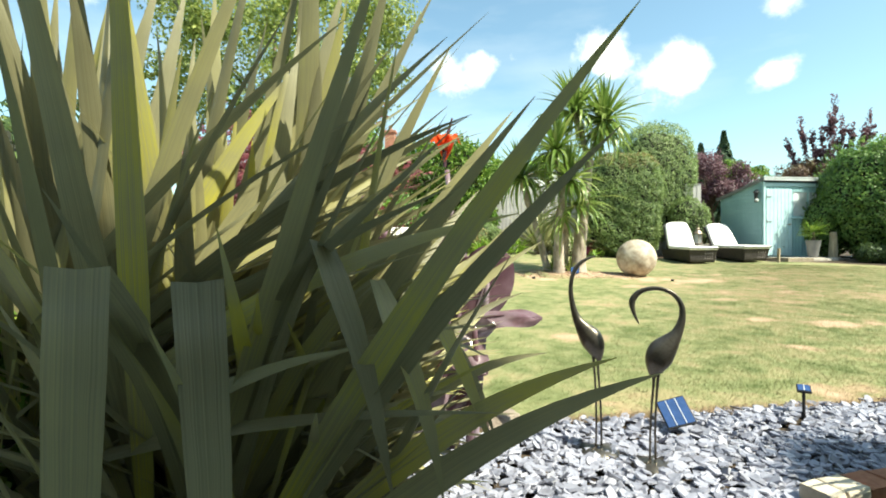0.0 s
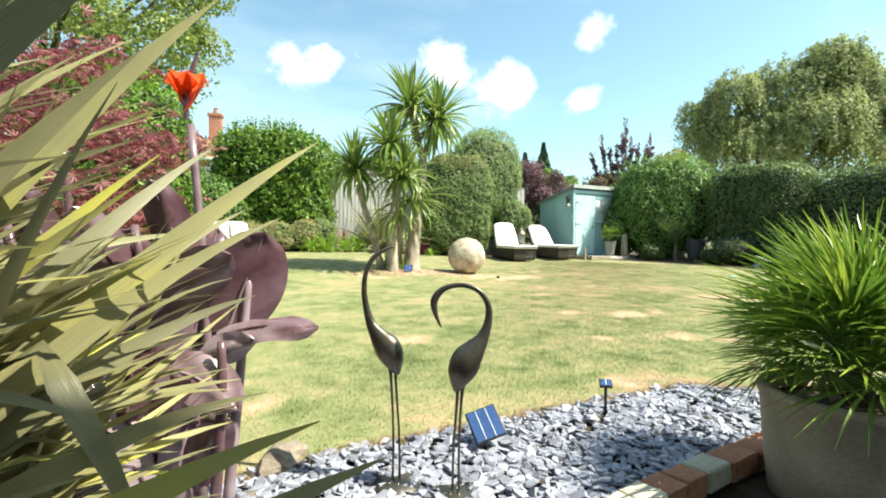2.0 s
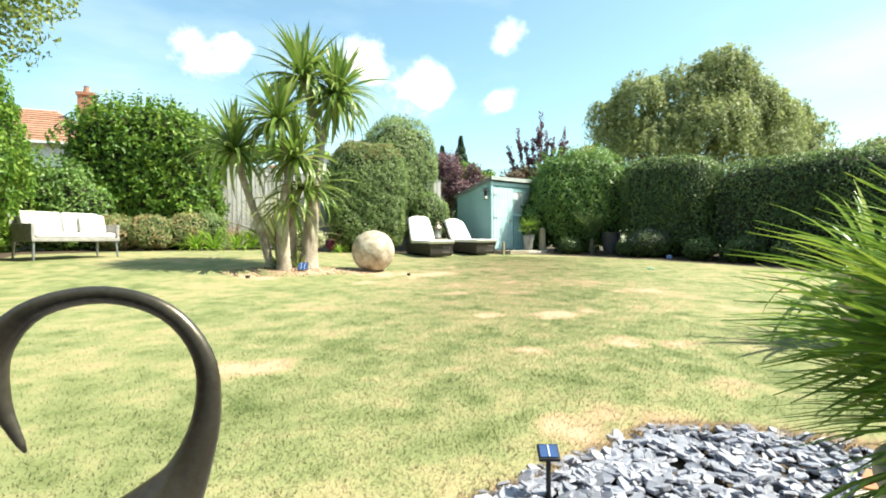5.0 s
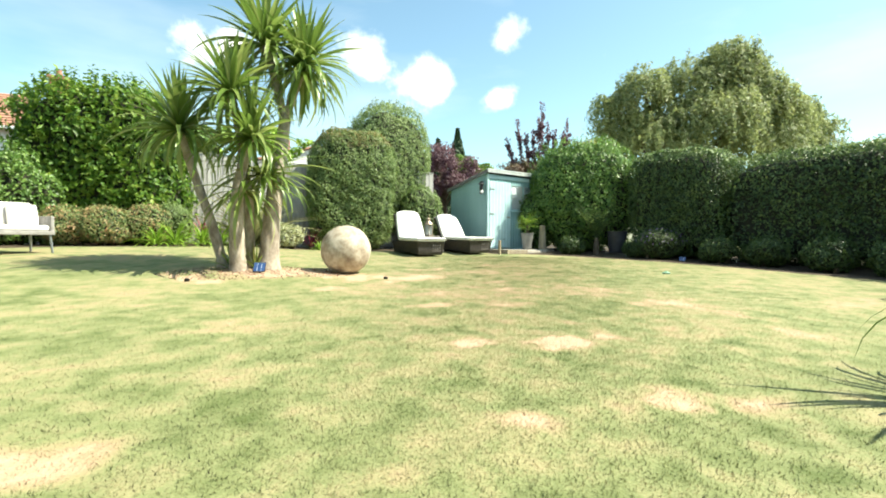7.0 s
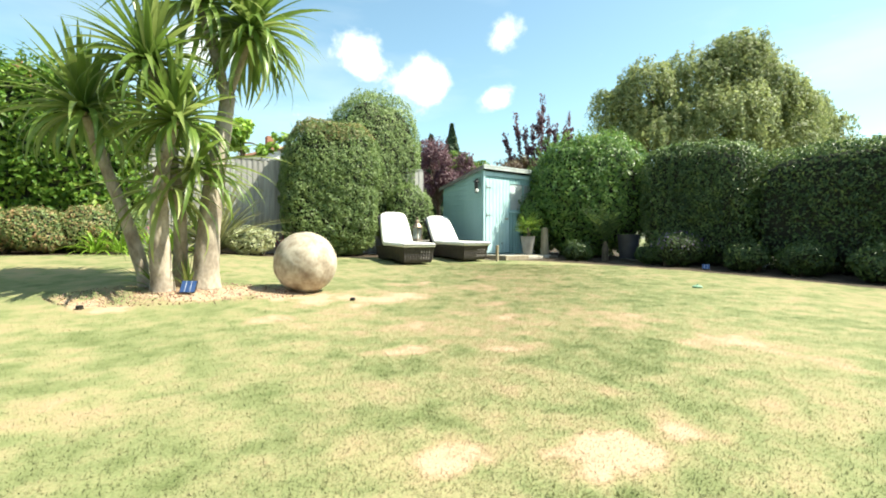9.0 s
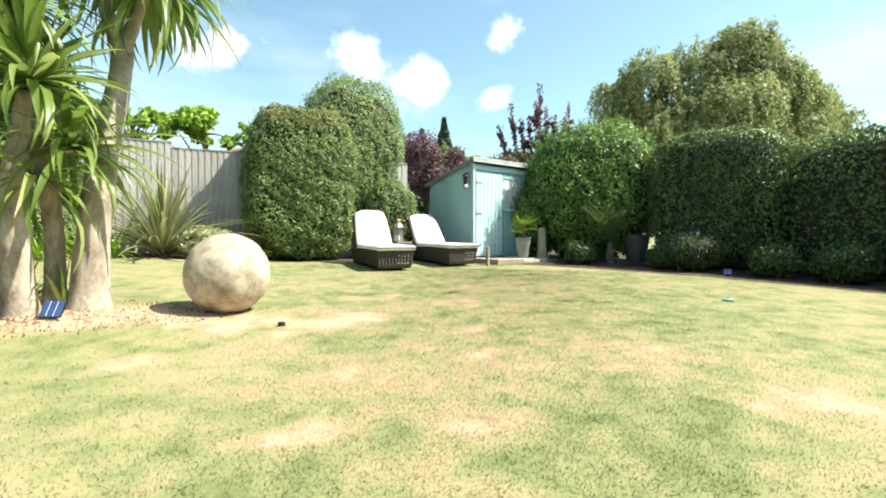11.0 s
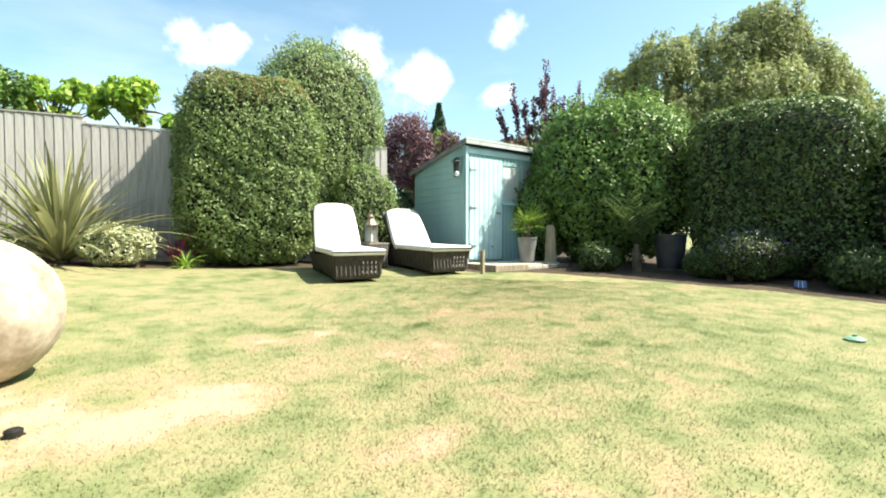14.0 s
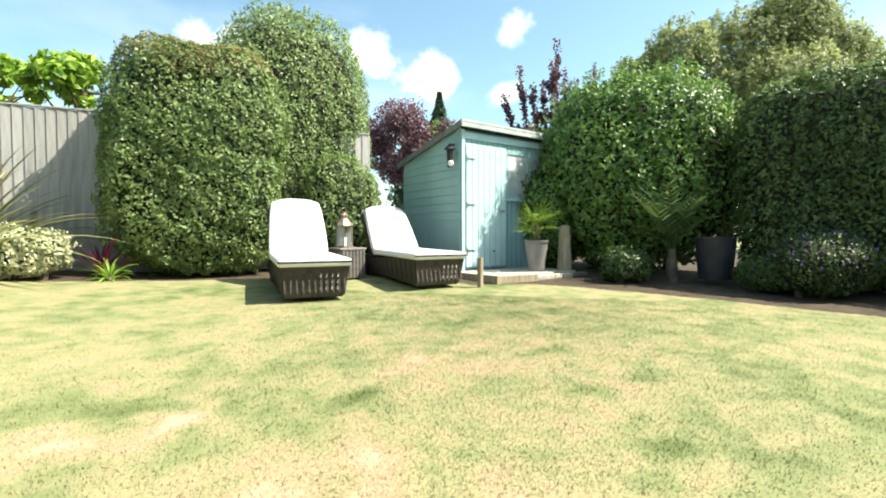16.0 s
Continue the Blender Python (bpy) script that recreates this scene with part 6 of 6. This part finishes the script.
def big_flax():
    x0, y0 = -0.52, 1.06
    z0 = gz(x0, y0)
    ob = thing("phormium", "large olive-green flax with broad arching sword leaves", "plant", (x0, y0, z0))
    r = random.Random(12)
    walk_line = [Vector(p) for p in [(0, 0, 0.99), (0.18, 0.2, 0.975), (0.3, 0.43, 0.95), (0.47, 0.69, 0.9), (0.71, 1.02, 0.86), (0.88, 1.3, 0.84)]]

    def clear(pts):
        for p in pts:
            q = p + Vector((x0, y0, z0))
            if q.x > 0.12:
                return False
            for a, b in zip(walk_line, walk_line[1:]):
                f = max(0, min(1, (q - a).dot(b - a) / (b - a).length_squared))
                if (q - a.lerp(b, f)).length < 0.26 or ((q - a.lerp(b, f)).to_2d().length < 0.22 and q.z < 0.9):
                    return False
        return True

    def add(path, width, twist=0.0, fold=0.22, side=None):
        me = strap_mesh("leaf", path, width, fold, side, twist, 0.4)
        part("leaf", me, LEAF_FLAX, ob)

    # leading leaves: foot, tip, rise of the arch, width
    for foot, tip, rise, width, tw in [
        ((-0.38, 0.82, 0.35), (0.25, 0.60, 1.30), 0.10, 0.056, 0.3), ((-0.40, 0.86, 0.3), (0.28, 0.74, 1.18), 0.14, 0.052, 0.2),
        ((-0.40, 1.15, 0.3), (0.38, 1.56, 1.18), 0.16, 0.06, 0.5), ((-0.35, 0.95, 0.3), (0.34, 0.93, 0.77), 0.16, 0.06, 0.3),
        ((-0.35, 0.90, 0.25), (0.39, 0.84, 0.765), 0.16, 0.062, 0.1), ((-0.42, 1.1, 0.4), (0.20, 1.34, 1.37), 0.12, 0.065, 0.6),
        ((-0.45, 1.0, 0.4), (0.18, 0.92, 1.28), 0.08, 0.055, 0.2), ((-0.42, 1.2, 0.35), (0.14, 1.79, 1.20), 0.14, 0.055, 0.6),
        ((-0.48, 0.9, 0.4), (-0.06, 0.72, 1.52), 0.05, 0.045, 0.1), ((-0.60, 0.95, 0.4), (-0.52, 0.75, 1.70), 0.02, 0.055, 0.2),
        ((-0.62, 1.0, 0.4), (-0.75, 0.78, 1.75), 0.0, 0.06, 0.0), ((-0.7, 0.85, 1.75), (-0.34, 0.62, 1.30), 0.12, 0.07, 0.1),
        ((-0.40, 1.1, 0.3), (0.30, 1.45, 1.0), 0.2, 0.05, 0.4), ((-0.42, 1.2, 0.3), (0.22, 1.68, 1.03), 0.18, 0.05, 0.4), ((-0.4, 1.1, 0.3), (0.25, 1.5, 0.84), 0.22, 0.05, 0.3),
        ((-0.42, 1.2, 0.3), (0.08, 1.62, 0.94), 0.2, 0.05, 0.4), ((-0.4, 1.05, 0.3), (0.28, 1.28, 0.70), 0.22, 0.048, 0.3), ((-0.42, 1.0, 0.3), (0.12, 1.2, 1.22), 0.14, 0.055, 0.3),
        ((-0.45, 1.05, 0.4), (0.02, 1.1, 1.45), 0.1, 0.055, 0.2), ((-0.5, 1.0, 0.4), (-0.12, 0.95, 1.45), 0.1, 0.06, 0.2), ((-0.40, 0.95, 0.3), (0.10, 0.86, 0.98), 0.16, 0.055, 0.2)]:
        a, b = Vector(foot), Vector(tip)
        c = a.lerp(b, 0.45) + Vector((0, 0, rise))
        pts = [a * (1 - s) ** 2 + c * 2 * s * (1 - s) + b * s * s - Vector((x0, y0, z0)) for s in [k / 13 for k in range(14)]]
        add(pts, width * 0.88, tw * 0.4, 0.14, (b - a).cross(c - Vector((0.12, 0.1, 0.98))))
    # leaves snapped over, hanging with their flat towards the path
    for top, end, width in [((-0.40, 0.52, 0.97), (-0.37, 0.46, 0.35), 0.062), ((-0.30, 0.58, 0.95), (-0.24, 0.50, 0.35), 0.058), ((-0.46, 0.60, 0.96), (-0.44, 0.52, 0.40), 0.06),
                            ((-0.12, 0.86, 0.93), (0.0, 0.80, 0.55), 0.045), ((-0.06, 1.0, 0.92), (0.10, 0.95, 0.56), 0.042), ((-0.20, 0.78, 1.0), (-0.08, 0.72, 0.62), 0.045),
                            ((-0.02, 1.25, 0.8), (0.13, 1.2, 0.5), 0.04), ((-0.34, 0.72, 0.55), (-0.05, 0.62, 0.2), 0.07), ((-0.24, 0.8, 0.5), (0.08, 0.72, 0.2), 0.06)]:
        a, b, foot = Vector(top), Vector(end), Vector((-0.5, 1.0, 0.3))
        pts = [foot.lerp(a, k / 5) + Vector((0, 0, 0.10 * math.sin(math.pi * k / 5))) for k in range(6)]
        pts += [a.lerp(b, k / 6) + Vector((0.02, -0.03, 0)) * math.sin(math.pi * k / 6) for k in range(1, 7)]
        add([p - Vector((x0, y0, z0)) for p in pts], width, 0.0, 0.12, (0.93, 0.36, 0))
    made = 0
    for k in range(6000):
        az, tilt = r.uniform(0, 6.28), max(0.28, r.gauss(0.8, 0.45))
        ln = r.uniform(0.6, 1.5)
        droop = r.uniform(0.1, 0.9) * (0.4 + tilt)
        bend = r.uniform(0.45, 0.7) if r.random() < 0.15 else 0.0
        m = Matrix.Rotation(az, 4, "Z")
        fan = r.choice([(0, 0), (0.05, -0.1), (0.18, 0.35), (-0.05, 0.5), (-0.35, 0.15), (0.12, 0.15)])
        foot = Vector((fan[0] + r.gauss(0, 0.07), fan[1] + r.gauss(0, 0.07), 0.02))
        pts = [foot + m @ p for p in arch(ln, tilt, droop, 12, bend)]
        if not clear(pts) or min(p.z for p in pts) < 0.0:
            continue
        add(pts, r.uniform(0.03, 0.052), r.uniform(-0.5, 0.5), 0.25)
        made += 1
        if made >= 400:
            break
    # long straight leaves slanting up over the path side
    for k in range(130):
        foot = Vector((r.uniform(-0.95, -0.5), r.uniform(0.95, 1.5), r.uniform(0.45, 0.85)))
        tip = Vector((r.uniform(-0.25, 0.14), foot.y + r.gauss(0.05, 0.25), foot.z + r.uniform(0.15, 0.75)))
        mid = foot.lerp(tip, 0.5) + Vector((0, 0, r.uniform(0.0, 0.10)))
        pts = [foot * (1 - s) ** 2 + mid * 2 * s * (1 - s) + tip * s * s - Vector((x0, y0, z0)) for s in [j / 11 for j in range(12)]]
        root = Vector((r.uniform(-0.15, 0.05), r.uniform(-0.05, 0.25), 0.05))
        lead = [root.lerp(pts[0], j / 4) for j in range(4)]
        if clear(pts):
            add(lead + pts, r.uniform(0.03, 0.05), r.uniform(-0.7, 0.7), 0.2)
    # low fans that lean out over the bed, their leaves close to level
    for k in range(150):
        low = k >= 100
        foot = Vector((r.uniform(-0.62, -0.35), r.uniform(1.0, 1.75), r.uniform(0.2, 0.6 if not low else 0.25)))
        y = foot.y + r.gauss(0.12, 0.28)
        reach = r.uniform(-0.12, 0.22) - 0.25 * max(0, 1.35 - y)
        tip = Vector((reach, min(2.0, max(0.92, y)), r.uniform(0.45, 1.02) if not low else r.uniform(0.12, 0.5)))
        mid = foot.lerp(tip, 0.5) + Vector((0, 0, r.uniform(0.03, 0.22)))
        pts = [foot * (1 - s) ** 2 + mid * 2 * s * (1 - s) + tip * s * s for s in [j / 11 for j in range(12)]]
        add([p - Vector((x0, y0, z0)) for p in pts], r.uniform(0.026, 0.046), r.uniform(-0.9, 0.9), 0.2)
    # tall upright leaves at the back of the clump, standing in the sun
    for k in range(90):
        foot = Vector((r.uniform(-1.35, -0.45), r.uniform(1.1, 1.65), 0.25))
        tip = Vector((foot.x + r.gauss(0.05, 0.22), foot.y + r.gauss(0.0, 0.15), r.uniform(1.15, 2.0)))
        mid = foot.lerp(tip, 0.6) + Vector((r.gauss(0, 0.05), r.gauss(-0.03, 0.05), 0.08))
        pts = [foot * (1 - s) ** 2 + mid * 2 * s * (1 - s) + tip * s * s - Vector((x0, y0, z0)) for s in [j / 11 for j in range(12)]]
        if clear(pts):
            add(pts, r.uniform(0.045, 0.075), r.uniform(-0.5, 0.5), 0.2, (1, r.uniform(-0.5, 0.5), 0))
    part("root_crown", lathe([(0.05, -0.06), (0.22, 0.0), (0.17, 0.10), (0.02, 0.16)], 14), BARK, ob)


big_flax()


def canna(x0, y0, label, blooms):
    """A dark-leaved canna: fleshy stems, broad paddle leaves, orange-red flower."""
    z0 = gz(x0, y0)
    ob = thing("canna_lily", label, "plant", (x0, y0, z0))

    def blade(foot, tip, width, sag, curl, twist=0.0):
        a, b = Vector(foot), Vector(tip)
        c = a.lerp(b, 0.5) + Vector((0, 0, sag))
        n = 14
        bm = bmesh.new()
        rows_ = []
        ref = None
        for i in range(n):
            s = i / (n - 1)
            p = a * (1 - s) ** 2 + c * 2 * s * (1 - s) + b * s * s
            d = ((c - a) * (1 - s) + (b - c) * s).normalized()
            if ref is None:
                ref = d.cross(Vector((-0.45, 1, -0.6))).normalized()
            w = (ref - d * ref.dot(d)).normalized()
            up = w.cross(d)
            w, up = w * math.cos(twist) + up * math.sin(twist), up * math.cos(twist) - w * math.sin(twist)
            hw = width * 0.5 * (math.sin(math.pi * min(1, 0.06 + 0.94 * s)) ** 0.45) + 0.003
            row = []
            for j in range(7):
                q = (j - 3) / 3
                ripple = 0.009 * math.sin(9 * s + j * 1.7)
                row.append(bm.verts.new(p + w * hw * q + up * (hw * curl * abs(q) ** 1.5 + ripple)))
            rows_.append(row)
        for r0, r1 in zip(rows_, rows_[1:]):
            for j in range(6):
                bm.faces.new((r0[j], r0[j + 1], r1[j + 1], r1[j]))
        leaf = part("leaf", bm, LEAF_CANNA, ob, smooth=True)
        mid = tube([a * (1 - s) ** 2 + c * 2 * s * (1 - s) + b * s * s - Vector((0, 0, 0.003)) for s in [k / 8 for k in range(9)]], list(np.linspace(0.006, 0.001, 9)), 6)
        part("midrib", mid, LEAF_CANNA, leaf)

    for pts in ([(0.0, 0.0, 0), (0.02, 0.0, 0.6), (-0.03, 0.02, 1.28)], [(0.08, -0.03, 0), (0.12, -0.04, 0.45), (0.15, -0.02, 0.8)], [(-0.1, 0.05, 0), (-0.14, 0.06, 0.5), (-0.2, 0.06, 0.95)], [(0.05, -0.12, 0), (0.08, -0.16, 0.4), (0.08, -0.16, 0.6)]):
        part("stem", tube(curve_points(pts, 8), list(np.linspace(0.019, 0.012, 8)), 9), LEAF_CANNA, ob, smooth=True)
    for foot, tip, width, sag, curl, twist in [
            ((0.08, -0.02, 0.60), (0.20, -0.05, 0.93), 0.25, 0.02, 0.22, 0.25), ((-0.17, -0.08, 0.62), (0.11, -0.18, 0.86), 0.18, 0.04, 0.25, -0.2),
            ((0.05, -0.08, 0.60), (0.36, -0.18, 0.63), 0.10, 0.05, 0.5, 0.5), ((0.01, -0.1, 0.50), (0.17, -0.15, 0.60), 0.10, 0.02, 0.5, -0.4),
            ((-0.06, -0.13, 0.52), (0.13, -0.19, 0.40), 0.15, 0.05, 0.25, -0.3), ((-0.12, -0.09, 0.30), (-0.23, -0.06, 0.56), 0.12, 0.04, 0.4, 0.5),
            ((-0.14, -0.1, 0.30), (-0.38, -0.03, 0.57), 0.12, 0.08, 0.4, -0.4), ((-0.17, -0.11, 0.26), (-0.47, -0.01, 0.5), 0.13, 0.1, 0.3, 0.3),
            ((-0.12, 0.01, 0.33), (-0.14, 0.01, 0.70), 0.14, 0.03, 0.4, 0.6), ((-0.09, 0.01, 0.32), (0.0, -0.01, 0.68), 0.13, 0.03, 0.4, -0.5),
            ((-0.25, 0.02, 0.36), (-0.31, 0.03, 0.74), 0.14, 0.03, 0.35, 0.2), ((-0.17, -0.14, 0.38), (-0.14, -0.15, 0.66), 0.11, 0.03, 0.4, 0.7),
            ((-0.09, -0.15, 0.30), (0.0, -0.18, 0.50), 0.12, 0.03, 0.4, 0.2), ((0.0, -0.1, 0.14), (0.08, -0.16, 0.36), 0.13, 0.03, 0.4, 0.3),
            ((-0.1, -0.1, 0.1), (-0.2, -0.2, 0.36), 0.14, 0.05, 0.4, -0.3), ((-0.25, 0.0, 0.08), (-0.4, -0.1, 0.36), 0.15, 0.05, 0.4, 0.3),
            ((-0.02, 0.0, 0.02), (-0.06, -0.04, 0.33), 0.14, 0.03, 0.3, 0.1), ((-0.3, 0.1, 0.05), (-0.2, 0.08, 0.4), 0.15, 0.03, 0.3, -0.2),
            ((-0.4, 0.1, 0.05), (-0.52, 0.0, 0.42), 0.15, 0.05, 0.3, 0.2), ((-0.02, 0.0, 0.75), (-0.12, -0.1, 1.08), 0.12, 0.04, 0.4, 0.5),
            ((-0.2, 0.05, 0.7), (-0.34, -0.02, 1.0), 0.13, 0.05, 0.4, 0.3), ((0.0, 0.02, 0.55), (0.02, 0.25, 0.95), 0.16, 0.06, 0.35, 0.3)]:
        blade(foot, tip, width, sag, curl, twist)
    if not blooms:
        return
    top = Vector((-0.04, 0.0, 1.29))
    flower = part("flower_spike", tube([top, top + Vector((0.0, 0, 0.10)), top + Vector((0.035, 0, 0.22))], [0.008, 0.012, 0.004], 8), LEAF_CANNA, ob)
    r = random.Random(8)
    for k in range(8):
        az = k * 0.9
        d = Vector((math.cos(az) * 0.6, math.sin(az) * 0.6, 1.05 - 0.13 * k))
        a = top + Vector((0, 0, 0.02 + 0.012 * k))
        pts = [a, a + d * 0.04, a + d * 0.085 + Vector((0, 0, 0.02)), a + d * 0.12 - Vector((0, 0, 0.02))]
        part("petal", strap_mesh("petal", pts, r.uniform(0.05, 0.075), 0.3, None, r.uniform(-0.5, 0.5), 0.6), PETAL, flower, "orange-red petal")


canna(0.05, 2.15, "maroon-leaved canna lily with an orange-red flower", True)
canna(-0.40, 2.42, "maroon-leaved canna lily without flowers", False)
for k_, (x_, y_, r_, h_, mat_, words) in enumerate([(-0.75, 2.75, 0.30, 0.24, LEAF_DARK, "low green shrub behind the canna lily"), (-1.05, 1.95, 0.45, 0.50, LEAF_DARK, "leafy green shrub beside the flax"),
                                                   (-1.45, 1.2, 0.40, 0.48, LEAF_LAUREL, "fresh green shrub beside the flax"), (-2.3, 2.1, 0.75, 0.85, LEAF_DARK, "tall leafy green shrub at the bed's end"), (-0.1, 2.5, 0.17, 0.13, LEAF_PURPLE, "small purple-leaved plant under the canna lily")]):
    bush("low_shrub", words, "shrub", x_, y_, (r_, r_, h_), mat_, 0.06, 3200, 190 + k_, power=2.2, lump=0.18, sprigs=90, group="flower bed shrubs")


def maple():
    """A red Japanese maple: many small hand-shaped leaves on thin branches."""
    x0, y0 = -1.38, 4.3
    z0 = gz(x0, y0)
    ob = thing("japanese_maple", "red-leaved Japanese maple in the flower bed", "tree", (x0, y0, z0))
    r = np.random.default_rng(31)
    star = []
    for k in range(7):
        a = -2.0 + 4.0 * k / 6
        ln = 1.0 - 0.35 * abs(k - 3) / 3
        star.append((math.sin(a) * ln, math.cos(a) * ln))
    vs, fs, n = [], [], 0
    centres = []
    for _ in range(120):
        u = r.normal(size=3)
        u *= r.uniform(0.5, 1.0) / np.linalg.norm(u)
        centres.append(u * np.array([1.0, 1.0, 0.85]) + np.array([0, 0, 1.35]))
    for c in centres:
        for _ in range(26):
            p = c + r.normal(size=3) * np.array([0.16, 0.16, 0.06])
            nrm = np.array([0, 0, 1.0]) + r.normal(size=3) * 0.5
            nrm /= np.linalg.norm(nrm)
            t_ = np.cross(nrm, r.normal(size=3))
            t_ /= np.linalg.norm(t_)
            b_ = np.cross(nrm, t_)
            s = r.uniform(0.05, 0.085)
            for i, (sx, sy) in enumerate(star):
                d = t_ * sx + b_ * sy
                q = t_ * sy - b_ * sx
                vs += [p, p + d * s * 0.5 + q * s * 0.11, p + d * s - nrm * s * 0.15, p + d * s * 0.5 - q * s * 0.11]
                fs += [(n, n + 1, n + 2), (n, n + 2, n + 3)]
                n += 4
    part("crown", mesh_of("crown", np.array(vs), np.array(fs)), LEAF_RED, ob)
    part("trunk", tube(curve_points([(0, 0, -0.05), (0.05, 0, 0.4), (-0.02, 0.03, 0.9), (0.05, 0, 1.4)], 9), list(np.linspace(0.06, 0.02, 9)), 9), BARK, ob, smooth=True)
    for c in centres[::6]:
        part("branch", tube(curve_points([(0, 0, 0.6), (c[0] * 0.5, c[1] * 0.5, c[2] * 0.75), tuple(c)], 6), list(np.linspace(0.018, 0.004, 6)), 6), BARK, ob, smooth=True)


maple()
for k, (x, y, s) in enumerate([(-1.6, 6.2, 0.4), (-2.1, 7.4, 0.5), (-2.3, 8.8, 0.5), (-1.2, 3.2, 0.4), (-2.4, 5.2, 0.6)]):
    bush("low_shrub", "low green shrub in the flower bed", "shrub", x, y, (s, s, s * 0.6), LEAF_SHRUB if k % 2 else LEAF_LAUREL, 0.06, 3500, 160 + k, power=2.2, lump=0.15, sprigs=80, group="flower bed shrubs")


def edge_tufts():
    """Long dry and green grass hanging over the lawn's front edge."""
    n = 9000
    e = np.array(LAWN_EDGE[0:6])
    seg = rng.integers(0, 5, n)
    f = rng.random(n)
    x = e[seg, 0] + (e[seg + 1, 0] - e[seg, 0]) * f + rng.normal(0, 0.018, n)
    y = e[seg, 1] + (e[seg + 1, 1] - e[seg, 1]) * f + rng.normal(0, 0.018, n) + 0.012
    h = rng.uniform(0.015, 0.055, n)
    a, t_ = rng.uniform(0, 6.28, n), rng.normal(-1.4, 1.2, n)
    base = np.c_[x, y, ground_z(x, y) - 0.012]
    side = np.c_[np.cos(a), np.sin(a), 0 * a] * rng.uniform(0.0012, 0.0025, n)[:, None]
    tip = base + np.c_[np.cos(t_) * h * 0.7, np.sin(t_) * h * 0.7, h]
    me = mesh_of("edge_grass", np.stack([base - side, base + side, tip], 1).reshape(-1, 3), np.arange(3 * n).reshape(-1, 3))
    w = np.clip(rng.normal(0.55, 0.2, n), 0.1, 0.8)
    for key, values in (("wear", np.repeat(w, 3)), ("bed", np.zeros(3 * n))):
        at_ = me.attributes.new(key, "FLOAT", "POINT")
        at_.data.foreach_set("value", values.astype(np.float32))
    tagged(part("edge_grass", me, BLADES), "longer dry grass along the lawn's cut edge", "grass", kind="stuff")


edge_tufts()
slate_bed()
